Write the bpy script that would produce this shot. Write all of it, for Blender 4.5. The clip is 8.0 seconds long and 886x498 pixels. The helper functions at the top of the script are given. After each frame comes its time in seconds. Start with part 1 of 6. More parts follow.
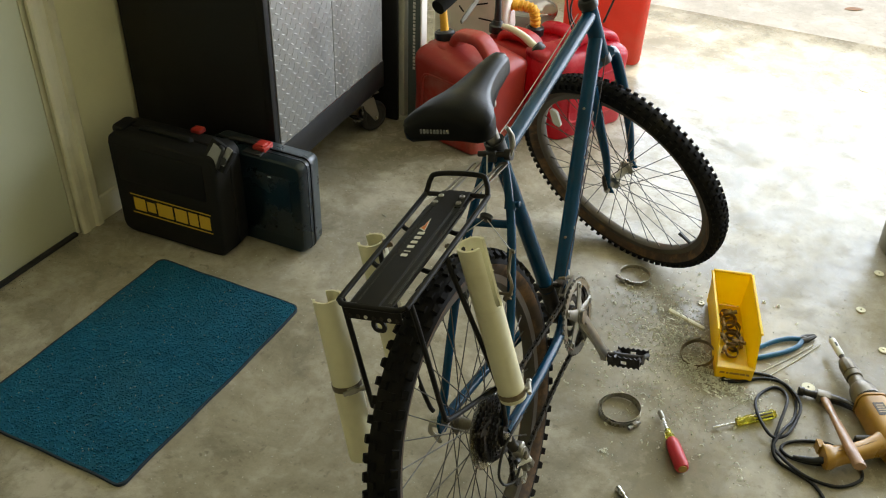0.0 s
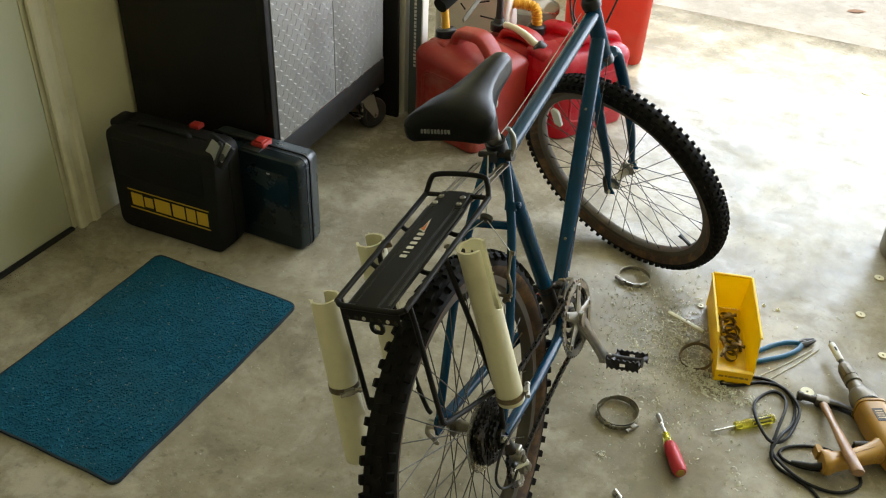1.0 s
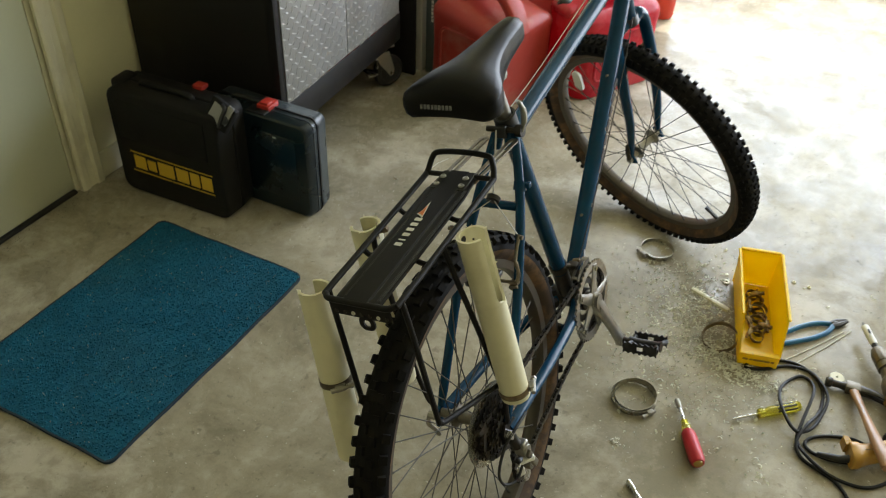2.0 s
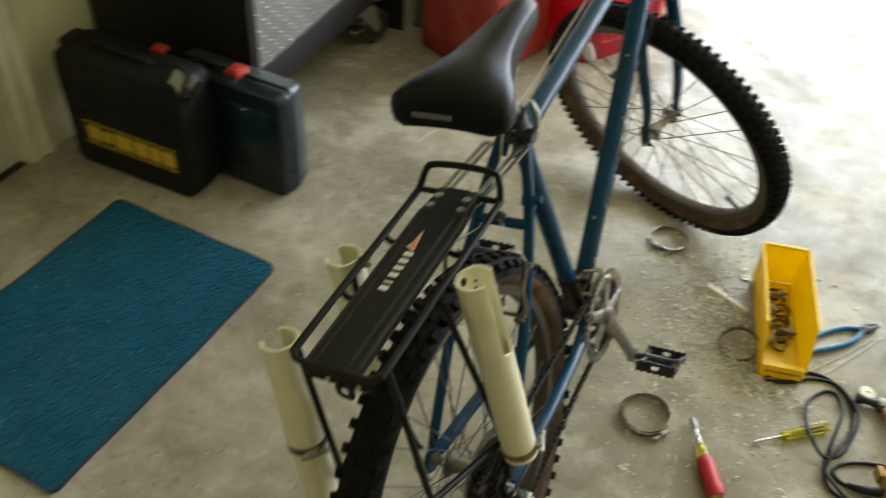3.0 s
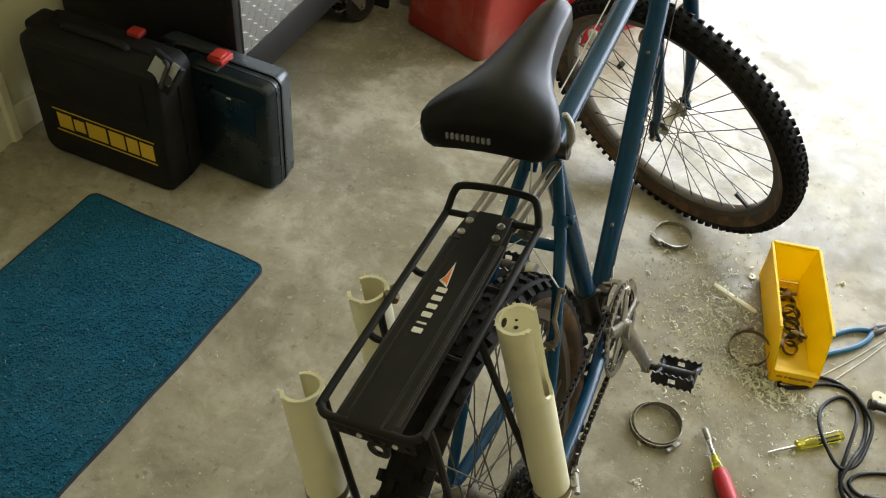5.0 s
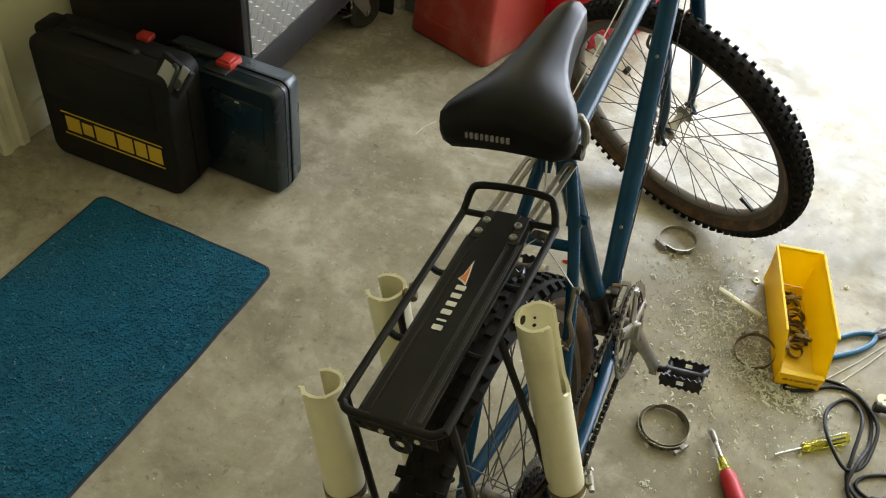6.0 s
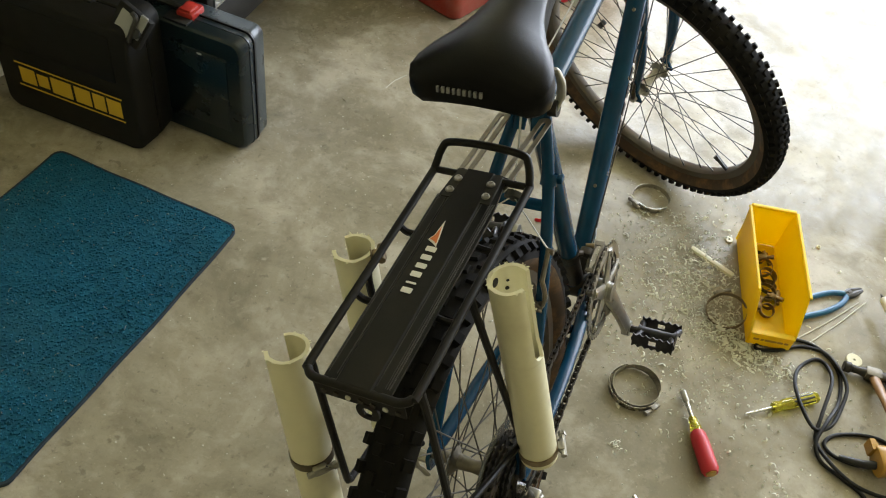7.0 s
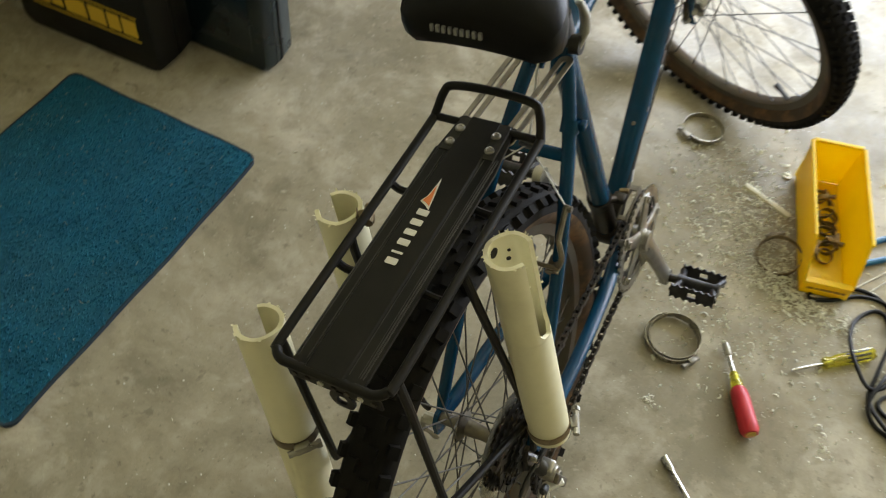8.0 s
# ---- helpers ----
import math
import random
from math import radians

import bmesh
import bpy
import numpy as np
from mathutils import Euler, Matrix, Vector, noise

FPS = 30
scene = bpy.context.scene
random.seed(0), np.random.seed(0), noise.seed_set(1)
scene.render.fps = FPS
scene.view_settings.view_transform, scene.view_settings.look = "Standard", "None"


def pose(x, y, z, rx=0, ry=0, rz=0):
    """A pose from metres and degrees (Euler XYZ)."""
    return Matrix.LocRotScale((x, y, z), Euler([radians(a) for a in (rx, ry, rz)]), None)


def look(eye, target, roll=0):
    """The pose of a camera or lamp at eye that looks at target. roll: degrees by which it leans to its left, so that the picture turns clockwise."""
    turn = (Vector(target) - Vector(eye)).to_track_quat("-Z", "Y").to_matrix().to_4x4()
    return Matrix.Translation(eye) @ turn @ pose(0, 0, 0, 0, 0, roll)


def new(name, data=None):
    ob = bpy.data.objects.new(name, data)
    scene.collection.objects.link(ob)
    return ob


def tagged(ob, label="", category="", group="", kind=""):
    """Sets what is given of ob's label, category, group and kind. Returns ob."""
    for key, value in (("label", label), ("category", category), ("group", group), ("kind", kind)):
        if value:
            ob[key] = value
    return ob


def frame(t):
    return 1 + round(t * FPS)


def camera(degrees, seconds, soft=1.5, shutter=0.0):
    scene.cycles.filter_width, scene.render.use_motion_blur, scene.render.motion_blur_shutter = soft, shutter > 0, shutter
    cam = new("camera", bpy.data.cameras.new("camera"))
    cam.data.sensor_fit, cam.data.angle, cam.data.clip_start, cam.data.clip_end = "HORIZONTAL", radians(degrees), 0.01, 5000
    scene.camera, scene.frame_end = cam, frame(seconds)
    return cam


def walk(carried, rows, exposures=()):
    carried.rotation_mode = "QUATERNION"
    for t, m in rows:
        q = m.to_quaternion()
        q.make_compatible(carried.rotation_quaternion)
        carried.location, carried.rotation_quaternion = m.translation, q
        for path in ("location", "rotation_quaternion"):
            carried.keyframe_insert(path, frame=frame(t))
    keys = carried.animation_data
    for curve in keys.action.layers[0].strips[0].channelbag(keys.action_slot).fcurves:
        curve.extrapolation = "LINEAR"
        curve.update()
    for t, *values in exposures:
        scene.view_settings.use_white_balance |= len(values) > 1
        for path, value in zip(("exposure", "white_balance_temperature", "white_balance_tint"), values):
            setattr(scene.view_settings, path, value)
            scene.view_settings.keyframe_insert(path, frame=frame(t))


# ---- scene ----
cam = camera(52.3, 8.0, soft=1.1, shutter=0.5)
PATH = [
    (0, (0.076, 0.066, 1.583), (-0.615, 1.536, 0.416), 1.9),
    (0.5, (0.072, 0.068, 1.583), (-0.617, 1.541, 0.42), 2.2),
    (1, (0.066, 0.079, 1.581), (-0.618, 1.547, 0.408), 2.7),
    (1.5, (0.055, 0.117, 1.572), (-0.612, 1.564, 0.363), 2.9),
    (1.7, (0.053, 0.15, 1.569), (-0.626, 1.577, 0.343), 2.5),
    (2.8, (-0.029, 0.406, 1.523), (-0.766, 1.662, 0.152), 2.0),
    (3, (-0.093, 0.449, 1.508), (-0.719, 1.759, 0.131), 3.9),
    (3.2, (-0.157, 0.481, 1.505), (-0.668, 1.837, 0.127), 5.7),
    (3.5, (-0.214, 0.513, 1.498), (-0.706, 1.839, 0.083), 5.9),
    (3.7, (-0.234, 0.529, 1.487), (-0.791, 1.8, 0.047), 6.0),
    (4, (-0.239, 0.559, 1.481), (-0.814, 1.804, 0.025), 5.9),
    (4.2, (-0.236, 0.562, 1.48), (-0.784, 1.812, 0.017), 6.3),
    (4.5, (-0.23, 0.55, 1.485), (-0.762, 1.821, 0.035), 6.2),
    (4.7, (-0.227, 0.54, 1.492), (-0.75, 1.83, 0.055), 6.2),
    (5.8, (-0.243, 0.498, 1.486), (-0.757, 1.809, 0.065), 6.9),
    (6, (-0.246, 0.499, 1.488), (-0.761, 1.815, 0.073), 6.9),
    (6.5, (-0.256, 0.519, 1.466), (-0.699, 1.81, 0.004), 8.5),
    (6.7, (-0.257, 0.528, 1.458), (-0.672, 1.811, -0.018), 9.3),
    (7, (-0.257, 0.528, 1.462), (-0.677, 1.812, -0.013), 9.4),
    (7.2, (-0.258, 0.527, 1.463), (-0.687, 1.802, -0.017), 9.2),
    (7.5, (-0.256, 0.539, 1.456), (-0.684, 1.781, -0.053), 9.3),
    (7.8, (-0.249, 0.605, 1.438), (-0.676, 1.768, -0.132), 7.7),
    (8, (-0.245, 0.667, 1.415), (-0.704, 1.754, -0.199), 6.7),
]
walk(cam, [(t, look(eye, target, roll)) for t, eye, target, roll in PATH],
     exposures=((0.0, 0.06, 6500, 10), (1.7, 0.06, 6500, 10), (3.0, 0.2, 6520, 10), (4.0, 0.28, 6550, 12), (7.0, 0.29, 6600, 12), (8.0, 0.26, 6600, 13)))

# ---- world, light ----
world = bpy.data.worlds.new("sky")
scene.world = world
world.use_nodes = True
wn = world.node_tree
sky = wn.nodes.new("ShaderNodeTexSky")
sky.sky_type, sky.sun_disc = "NISHITA", False
sky.sun_elevation, sky.sun_rotation = radians(48), radians(35)
wn.nodes["Background"].inputs["Strength"].default_value = 0.12
wn.links.new(sky.outputs["Color"], wn.nodes["Background"].inputs["Color"])

sun = new("sun", bpy.data.lights.new("sun", "SUN"))
sun.data.energy, sun.data.angle, sun.data.color = 4.4, radians(0.6), (1.0, 0.95, 0.88)
sun.matrix_world = look((2.0, 9.0, 9.0), (1.0, 5.5, 0.0))

# Sky light that enters through the open garage door.
door_light = new("door_light", bpy.data.lights.new("door_light", "AREA"))
door_light.data.shape, door_light.data.size, door_light.data.size_y = "RECTANGLE", 4.2, 1.85
door_light.data.energy, door_light.data.color = 221.0, (0.825, 0.92, 1.05)
door_light.matrix_world = look((1.1, 4.42, 1.24), (1.0, 0.0, 1.45))
scene.view_settings.exposure = 0.0


# ---- mesh tools ----
class Shape:
    """Vertices and faces of one mesh, gathered piece by piece."""

    def __init__(self):
        self.v, self.f = [], []

    def add(self, verts, faces, m=None):
        n = len(self.v)
        self.v += [tuple(m @ Vector(p)) if m else tuple(p) for p in verts]
        self.f += [tuple(i + n for i in f) for f in faces]
        return self

    def box(self, size, at=(0, 0, 0), m=None, bevel=0.0, seg=2):
        bm = bmesh.new()
        bmesh.ops.create_cube(bm, size=1.0, matrix=Matrix.Translation(at) @ Matrix.Diagonal((*size, 1)))
        if bevel:
            bmesh.ops.bevel(bm, geom=list(bm.edges), offset=min(bevel, min(size) * 0.49), segments=seg, affect="EDGES", profile=0.5)
        bm.verts.index_update()
        self.add([p.co.copy() for p in bm.verts], [[p.index for p in f.verts] for f in bm.faces], m)
        bm.free()
        return self

    def sweep(self, pts, r, n=10, closed=False, m=None, flat=1.0, up=None):
        """A tube along points; r: one radius or one for each point; flat: squashes it across up."""
        pts = [Vector(p) for p in pts]
        k = len(pts)
        rs = list(r) if isinstance(r, (list, tuple)) else [r] * k
        tang = []
        for i in range(k):
            a = pts[(i - 1) % k] if closed or i else pts[0]
            b = pts[(i + 1) % k] if closed or i < k - 1 else pts[-1]
            tang.append((b - a).normalized())
        ref = Vector(up) if up else (Vector((0, 0, 1)) if abs(tang[0].z) < 0.9 else Vector((1, 0, 0)))
        u = (ref - tang[0] * ref.dot(tang[0])).normalized()
        verts, faces = [], []
        for i in range(k):
            u = (u - tang[i] * u.dot(tang[i])).normalized()
            w = tang[i].cross(u)
            for j in range(n):
                a = math.tau * j / n
                verts.append(pts[i] + rs[i] * (math.cos(a) * u * flat + math.sin(a) * w))
        for i in range(k if closed else k - 1):
            for j in range(n):
                a, b = i * n + j, i * n + (j + 1) % n
                c, d = ((i + 1) % k) * n + (j + 1) % n, ((i + 1) % k) * n + j
                faces.append((a, b, c, d))
        if not closed:
            faces += [tuple(reversed(range(n))), tuple(range((k - 1) * n, k * n))]
        return self.add(verts, faces, m)

    def lathe(self, profile, n=32, m=None, closed=False, span=(0.0, math.tau)):
        """Turns (radius, height) pairs round the z axis; closed: the profile is a ring."""
        full = span[1] - span[0] > math.tau - 1e-6
        cols = n if full else n + 1
        k = len(profile)
        verts, faces = [], []
        for j in range(cols):
            a = span[0] + (span[1] - span[0]) * j / n
            verts += [(rad * math.cos(a), rad * math.sin(a), h) for rad, h in profile]
        for j in range(n):
            j2 = (j + 1) % cols
            for i in range(k if closed else k - 1):
                i2 = (i + 1) % k
                faces.append((j * k + i, j2 * k + i, j2 * k + i2, j * k + i2))
        if not full and closed:
            faces += [tuple(range(k)), tuple(reversed(range((cols - 1) * k, cols * k)))]
        return self.add(verts, faces, m)

    def prism(self, outline, h0, h1, m=None, hole=None):
        """An outline in x and y, carried from height h0 to h1; hole: an inner outline of as many points."""
        k = len(outline)
        verts = [(x, y, h0) for x, y in outline] + [(x, y, h1) for x, y in outline]
        faces = [(i, (i + 1) % k, k + (i + 1) % k, k + i) for i in range(k)]
        if hole:
            verts += [(x, y, h0) for x, y in hole] + [(x, y, h1) for x, y in hole]
            for i in range(k):
                j = (i + 1) % k
                faces += [(2 * k + j, 2 * k + i, 3 * k + i, 3 * k + j), (i, 2 * k + i, 2 * k + j, j), (k + j, 3 * k + j, 3 * k + i, k + i)]
        else:
            faces += [tuple(reversed(range(k))), tuple(range(k, 2 * k))]
        return self.add(verts, faces, m)

    def loft(self, rings, m=None, caps=True):
        n, k = len(rings[0]), len(rings)
        verts = [p for ring in rings for p in ring]
        faces = [(i * n + j, i * n + (j + 1) % n, (i + 1) * n + (j + 1) % n, (i + 1) * n + j) for i in range(k - 1) for j in range(n)]
        if caps:
            faces += [tuple(reversed(range(n))), tuple(range((k - 1) * n, k * n))]
        return self.add(verts, faces, m)

    def mesh(self, name, mat, smooth=32):
        me = bpy.data.meshes.new(name)
        me.from_pydata(self.v, [], self.f)
        bm = bmesh.new()
        bm.from_mesh(me)
        bmesh.ops.recalc_face_normals(bm, faces=bm.faces)
        bm.to_mesh(me)
        bm.free()
        if smooth:
            me.polygons.foreach_set("use_smooth", [True] * len(me.polygons))
            me.set_sharp_from_angle(angle=radians(smooth))
        me.materials.append(mat)
        me.update()
        return me


def part(name, shape, mat, parent=None, label="", m=None, smooth=32):
    """One mesh object under a thing or a part; shape: a Shape, or a mesh that others share."""
    data = shape if isinstance(shape, bpy.types.Mesh) else shape.mesh(name, mat, smooth)
    ob = new(name, data)
    ob.parent = parent
    if m:
        ob.matrix_basis = m
    return tagged(ob, label)


def thing(name, m, label, category, group=""):
    ob = new(name)
    ob.empty_display_size = 0.05
    ob.matrix_basis = m
    return tagged(ob, label, category, group)


def structure(name, shape, mat, label, category, smooth=32):
    return tagged(part(name, shape, mat, None, label, smooth=smooth), "", category, "", "structure")


def curve_points(ctrl, steps=8, closed=False):
    """A smooth line through control points (Catmull-Rom)."""
    c = [Vector(p) for p in ctrl]
    k = len(c)
    out = []
    for i in range(k if closed else k - 1):
        p0, p1, p2, p3 = (c[(i + d) % k] if closed else c[min(max(i + d, 0), k - 1)] for d in (-1, 0, 1, 2))
        for s in range(steps):
            t = s / steps
            out.append(0.5 * ((2 * p1) + (p2 - p0) * t + (2 * p0 - 5 * p1 + 4 * p2 - p3) * t * t + (3 * p1 - p0 - 3 * p2 + p3) * t ** 3))
    if not closed:
        out.append(c[-1])
    return out


def round_rect(w, d, r, n=5):
    """The outline of a rectangle with rounded corners, about its centre."""
    out = []
    for cx, cy, a0 in ((w / 2 - r, d / 2 - r, 0), (-w / 2 + r, d / 2 - r, 90), (-w / 2 + r, -d / 2 + r, 180), (w / 2 - r, -d / 2 + r, 270)):
        out += [(cx + r * math.cos(radians(a0 + 90 * i / n)), cy + r * math.sin(radians(a0 + 90 * i / n))) for i in range(n + 1)]
    return out


ALONG_Y = Matrix.Rotation(radians(-90), 4, "X")  # turns the z axis to y


# ---- materials ----
def surface(name, base, rough=0.5, metal=0.0, vary=0.12, scale=6.0, fine=90.0, bump=0.15, stain=None, stain_amount=0.35, stain_scale=2.5, coat=0.0, rough_vary=0.12, islands=0.0, spec=0.5, glow=0.0):
    """A painted, metal, plastic or stone surface: base colour, uneven at two scales, with optional stains or dust of another colour."""
    mat = bpy.data.materials.new(name)
    mat.use_nodes = True
    nt = mat.node_tree
    bsdf = nt.nodes["Principled BSDF"]
    co = nt.nodes.new("ShaderNodeTexCoord")

    def tex(sc, detail=6.0, r=0.6):
        t = nt.nodes.new("ShaderNodeTexNoise")
        t.inputs["Scale"].default_value, t.inputs["Detail"].default_value, t.inputs["Roughness"].default_value = sc, detail, r
        nt.links.new(co.outputs["Object"], t.inputs["Vector"])
        return t.outputs["Fac"]

    def blend(fac, a, b, kind="MIX"):
        mx = nt.nodes.new("ShaderNodeMix")
        mx.data_type, mx.blend_type = "RGBA", kind
        for sock, val in ((mx.inputs[0], fac), (mx.inputs[6], a), (mx.inputs[7], b)):
            if hasattr(val, "is_output"):
                nt.links.new(val, sock)
            else:
                sock.default_value = val
        return mx.outputs[2]

    def ramp(fac, lo, hi, v0=0.0, v1=1.0):
        mr = nt.nodes.new("ShaderNodeMapRange")
        mr.inputs["From Min"].default_value, mr.inputs["From Max"].default_value = lo, hi
        mr.inputs["To Min"].default_value, mr.inputs["To Max"].default_value = v0, v1
        nt.links.new(fac, mr.inputs["Value"])
        return mr.outputs["Result"]

    big, small = tex(scale), tex(fine, 3.0)
    dark = (*[c * (1 - vary) for c in base], 1)
    light = (*[min(1, c * (1 + vary)) for c in base], 1)
    col = blend(ramp(big, 0.3, 0.7), dark, light)
    col = blend(ramp(small, 0.25, 0.75, 0, vary), col, (*[c * 0.55 for c in base], 1))
    if stain:
        col = blend(ramp(tex(stain_scale, 8.0, 0.65), 0.48, 0.68, 0, stain_amount), col, (*stain, 1))
    if islands:
        geo = nt.nodes.new("ShaderNodeNewGeometry")
        col = blend(ramp(geo.outputs["Random Per Island"], 0, 1, 0, islands), col, (*[c * 0.4 for c in base], 1))
    nt.links.new(col, bsdf.inputs["Base Color"])
    nt.links.new(ramp(big, 0.3, 0.7, max(0.02, rough - rough_vary), min(1, rough + rough_vary)), bsdf.inputs["Roughness"])
    bsdf.inputs["Metallic"].default_value, bsdf.inputs["Coat Weight"].default_value = metal, coat
    bsdf.inputs["Specular IOR Level"].default_value = spec
    if glow:  # thin plastic that lets light through
        tr, mix = nt.nodes.new("ShaderNodeBsdfTranslucent"), nt.nodes.new("ShaderNodeMixShader")
        nt.links.new(col, tr.inputs["Color"])
        mix.inputs[0].default_value = glow
        nt.links.new(bsdf.outputs[0], mix.inputs[1])
        nt.links.new(tr.outputs[0], mix.inputs[2])
        nt.links.new(mix.outputs[0], nt.nodes["Material Output"].inputs["Surface"])
    if bump:
        bp = nt.nodes.new("ShaderNodeBump")
        bp.inputs["Strength"].default_value, bp.inputs["Distance"].default_value = bump, 0.002
        nt.links.new(small, bp.inputs["Height"])
        nt.links.new(bp.outputs["Normal"], bsdf.inputs["Normal"])
    return mat


def concrete(name, base, dark, light, rough=0.45):
    """A trowelled concrete slab: clouds, darker patches, pale scuffs, fine grit and pin holes."""
    mat = bpy.data.materials.new(name)
    mat.use_nodes = True
    nt = mat.node_tree
    bsdf = nt.nodes["Principled BSDF"]
    co = nt.nodes.new("ShaderNodeTexCoord")

    def tex(sc, detail, r, dist=0.0):
        t = nt.nodes.new("ShaderNodeTexNoise")
        t.inputs["Scale"].default_value, t.inputs["Detail"].default_value = sc, detail
        t.inputs["Roughness"].default_value, t.inputs["Distortion"].default_value = r, dist
        nt.links.new(co.outputs["Object"], t.inputs["Vector"])
        return t.outputs["Fac"]

    def ramp(fac, lo, hi, v0=0.0, v1=1.0):
        mr = nt.nodes.new("ShaderNodeMapRange")
        mr.inputs["From Min"].default_value, mr.inputs["From Max"].default_value = lo, hi
        mr.inputs["To Min"].default_value, mr.inputs["To Max"].default_value = v0, v1
        nt.links.new(fac, mr.inputs["Value"])
        return mr.outputs["Result"]

    def over(col, fac, rgb):
        mx = nt.nodes.new("ShaderNodeMix")
        mx.data_type = "RGBA"
        nt.links.new(fac, mx.inputs[0])
        if isinstance(col, tuple):
            mx.inputs[6].default_value = (*col, 1)
        else:
            nt.links.new(col, mx.inputs[6])
        mx.inputs[7].default_value = (*rgb, 1)
        return mx.outputs[2]

    cloud, patch, mid, grit = tex(1.3, 8, 0.6, 0.6), tex(3.7, 9, 0.68, 0.3), tex(14, 6, 0.65, 0.4), tex(230, 3, 0.6)
    col = over(base, ramp(cloud, 0.42, 0.62, 0, 0.65), dark)
    col = over(col, ramp(patch, 0.5, 0.62, 0, 0.8), light)
    col = over(col, ramp(patch, 0.46, 0.36, 0, 0.7), dark)
    col = over(col, ramp(mid, 0.5, 0.66, 0, 0.5), dark)
    col = over(col, ramp(mid, 0.46, 0.34, 0, 0.45), light)
    blot = tex(27, 4, 0.62, 0.3)
    col = over(col, ramp(blot, 0.63, 0.7, 0, 0.5), tuple(c * 0.7 for c in dark))
    col = over(col, ramp(blot, 0.34, 0.28, 0, 0.6), light)
    fleck = tex(60, 5, 0.7, 0.2)
    col = over(col, ramp(fleck, 0.6, 0.7, 0, 0.55), tuple(c * 0.6 for c in dark))
    col = over(col, ramp(fleck, 0.38, 0.3, 0, 0.5), light)
    col = over(col, ramp(grit, 0.62, 0.78, 0, 0.5), tuple(c * 0.45 for c in dark))
    col = over(col, ramp(grit, 0.36, 0.24, 0, 0.45), tuple(min(1, c * 1.25) for c in light))
    nt.links.new(col, bsdf.inputs["Base Color"])
    mx = nt.nodes.new("ShaderNodeMath")
    mx.operation = "ADD"
    nt.links.new(ramp(patch, 0.35, 0.65, rough - 0.14, rough + 0.12), mx.inputs[0])
    nt.links.new(ramp(mid, 0.35, 0.65, -0.06, 0.12), mx.inputs[1])
    nt.links.new(mx.outputs[0], bsdf.inputs["Roughness"])
    gloss = nt.nodes.new("ShaderNodeMath")  # worn, dusty and smooth places of the trowelled skin
    gloss.operation = "MULTIPLY"
    nt.links.new(ramp(tex(6.0, 10, 0.74, 0.6), 0.36, 0.6, 0.5, 0.1), gloss.inputs[0])
    nt.links.new(ramp(tex(45.0, 6, 0.7, 0.3), 0.4, 0.64, 1.0, 0.55), gloss.inputs[1])
    nt.links.new(gloss.outputs[0], bsdf.inputs["Specular IOR Level"])
    bp = nt.nodes.new("ShaderNodeBump")
    bp.inputs["Strength"].default_value, bp.inputs["Distance"].default_value = 0.16, 0.002
    nt.links.new(mid, bp.inputs["Height"])
    bp2 = nt.nodes.new("ShaderNodeBump")
    bp2.inputs["Strength"].default_value, bp2.inputs["Distance"].default_value = 0.2, 0.0006
    nt.links.new(grit, bp2.inputs["Height"])
    nt.links.new(bp.outputs["Normal"], bp2.inputs["Normal"])
    nt.links.new(bp2.outputs["Normal"], bsdf.inputs["Normal"])
    return mat


M_FLOOR = concrete("garage_concrete", (0.34, 0.304, 0.221), (0.2, 0.176, 0.121), (0.475, 0.433, 0.342), 0.27)
M_DRIVE = concrete("driveway_concrete", (0.5, 0.48, 0.44), (0.4, 0.38, 0.34), (0.6, 0.58, 0.54), 0.7)
M_WALL = surface("cream_wall_paint", (0.8, 0.76, 0.5), 0.75, vary=0.05, scale=2, fine=140, bump=0.12, stain=(0.48, 0.44, 0.27), stain_amount=0.25)
# Wall paint darkened for the unseen walls, to hold down bounced light.
M_WALL_LOWBOUNCE = surface("low_bounce_wall_paint", (0.58, 0.53, 0.325), 0.8, vary=0.06, scale=2, fine=140, bump=0.12, stain=(0.35, 0.32, 0.22), stain_amount=0.3)
M_TRIM = surface("door_trim_paint", (0.75, 0.71, 0.53), 0.5, vary=0.05, fine=60, bump=0.08, stain=(0.42, 0.37, 0.24), stain_amount=0.35, stain_scale=7)
M_DOOR = surface("door_paint", (0.58, 0.585, 0.415), 0.5, vary=0.04, scale=2, fine=80, bump=0.06, stain=(0.52, 0.51, 0.4), stain_amount=0.2)
M_CEIL = surface("ceiling_paint", (0.66, 0.6, 0.38), 0.85, vary=0.04, fine=120)
M_BLUE = surface("blue_frame_paint", (0.004, 0.044, 0.098), 0.2, 0.0, vary=0.25, scale=12, fine=160, bump=0.04, stain=(0.014, 0.038, 0.06), stain_amount=0.5, stain_scale=9, spec=0.2, rough_vary=0.07)
M_BLACKROD = surface("black_rod_paint", (0.0085, 0.0076, 0.0068), 0.45, 0.0, vary=0.25, fine=150, bump=0.05, stain=(0.02, 0.015, 0.01), stain_amount=0.3, stain_scale=20, spec=0.18)
M_PLATE = surface("black_rack_plate", (0.0085, 0.008, 0.0076), 0.45, 0.0, vary=0.25, fine=200, bump=0.05, stain=(0.022, 0.02, 0.016), stain_amount=0.5, stain_scale=12, spec=0.18)
M_RIB = surface("worn_rib_paint", (0.03, 0.029, 0.027), 0.5, vary=0.3, scale=40, fine=200, bump=0.0, stain=(0.008, 0.008, 0.008), stain_amount=0.8, stain_scale=30)
M_GREASYPLATE = surface("dusty_bracket_plate", (0.024, 0.022, 0.015), 0.6, 0.2, vary=0.3, scale=40, fine=220, bump=0.15, stain=(0.01, 0.009, 0.008), stain_amount=0.7, stain_scale=22)
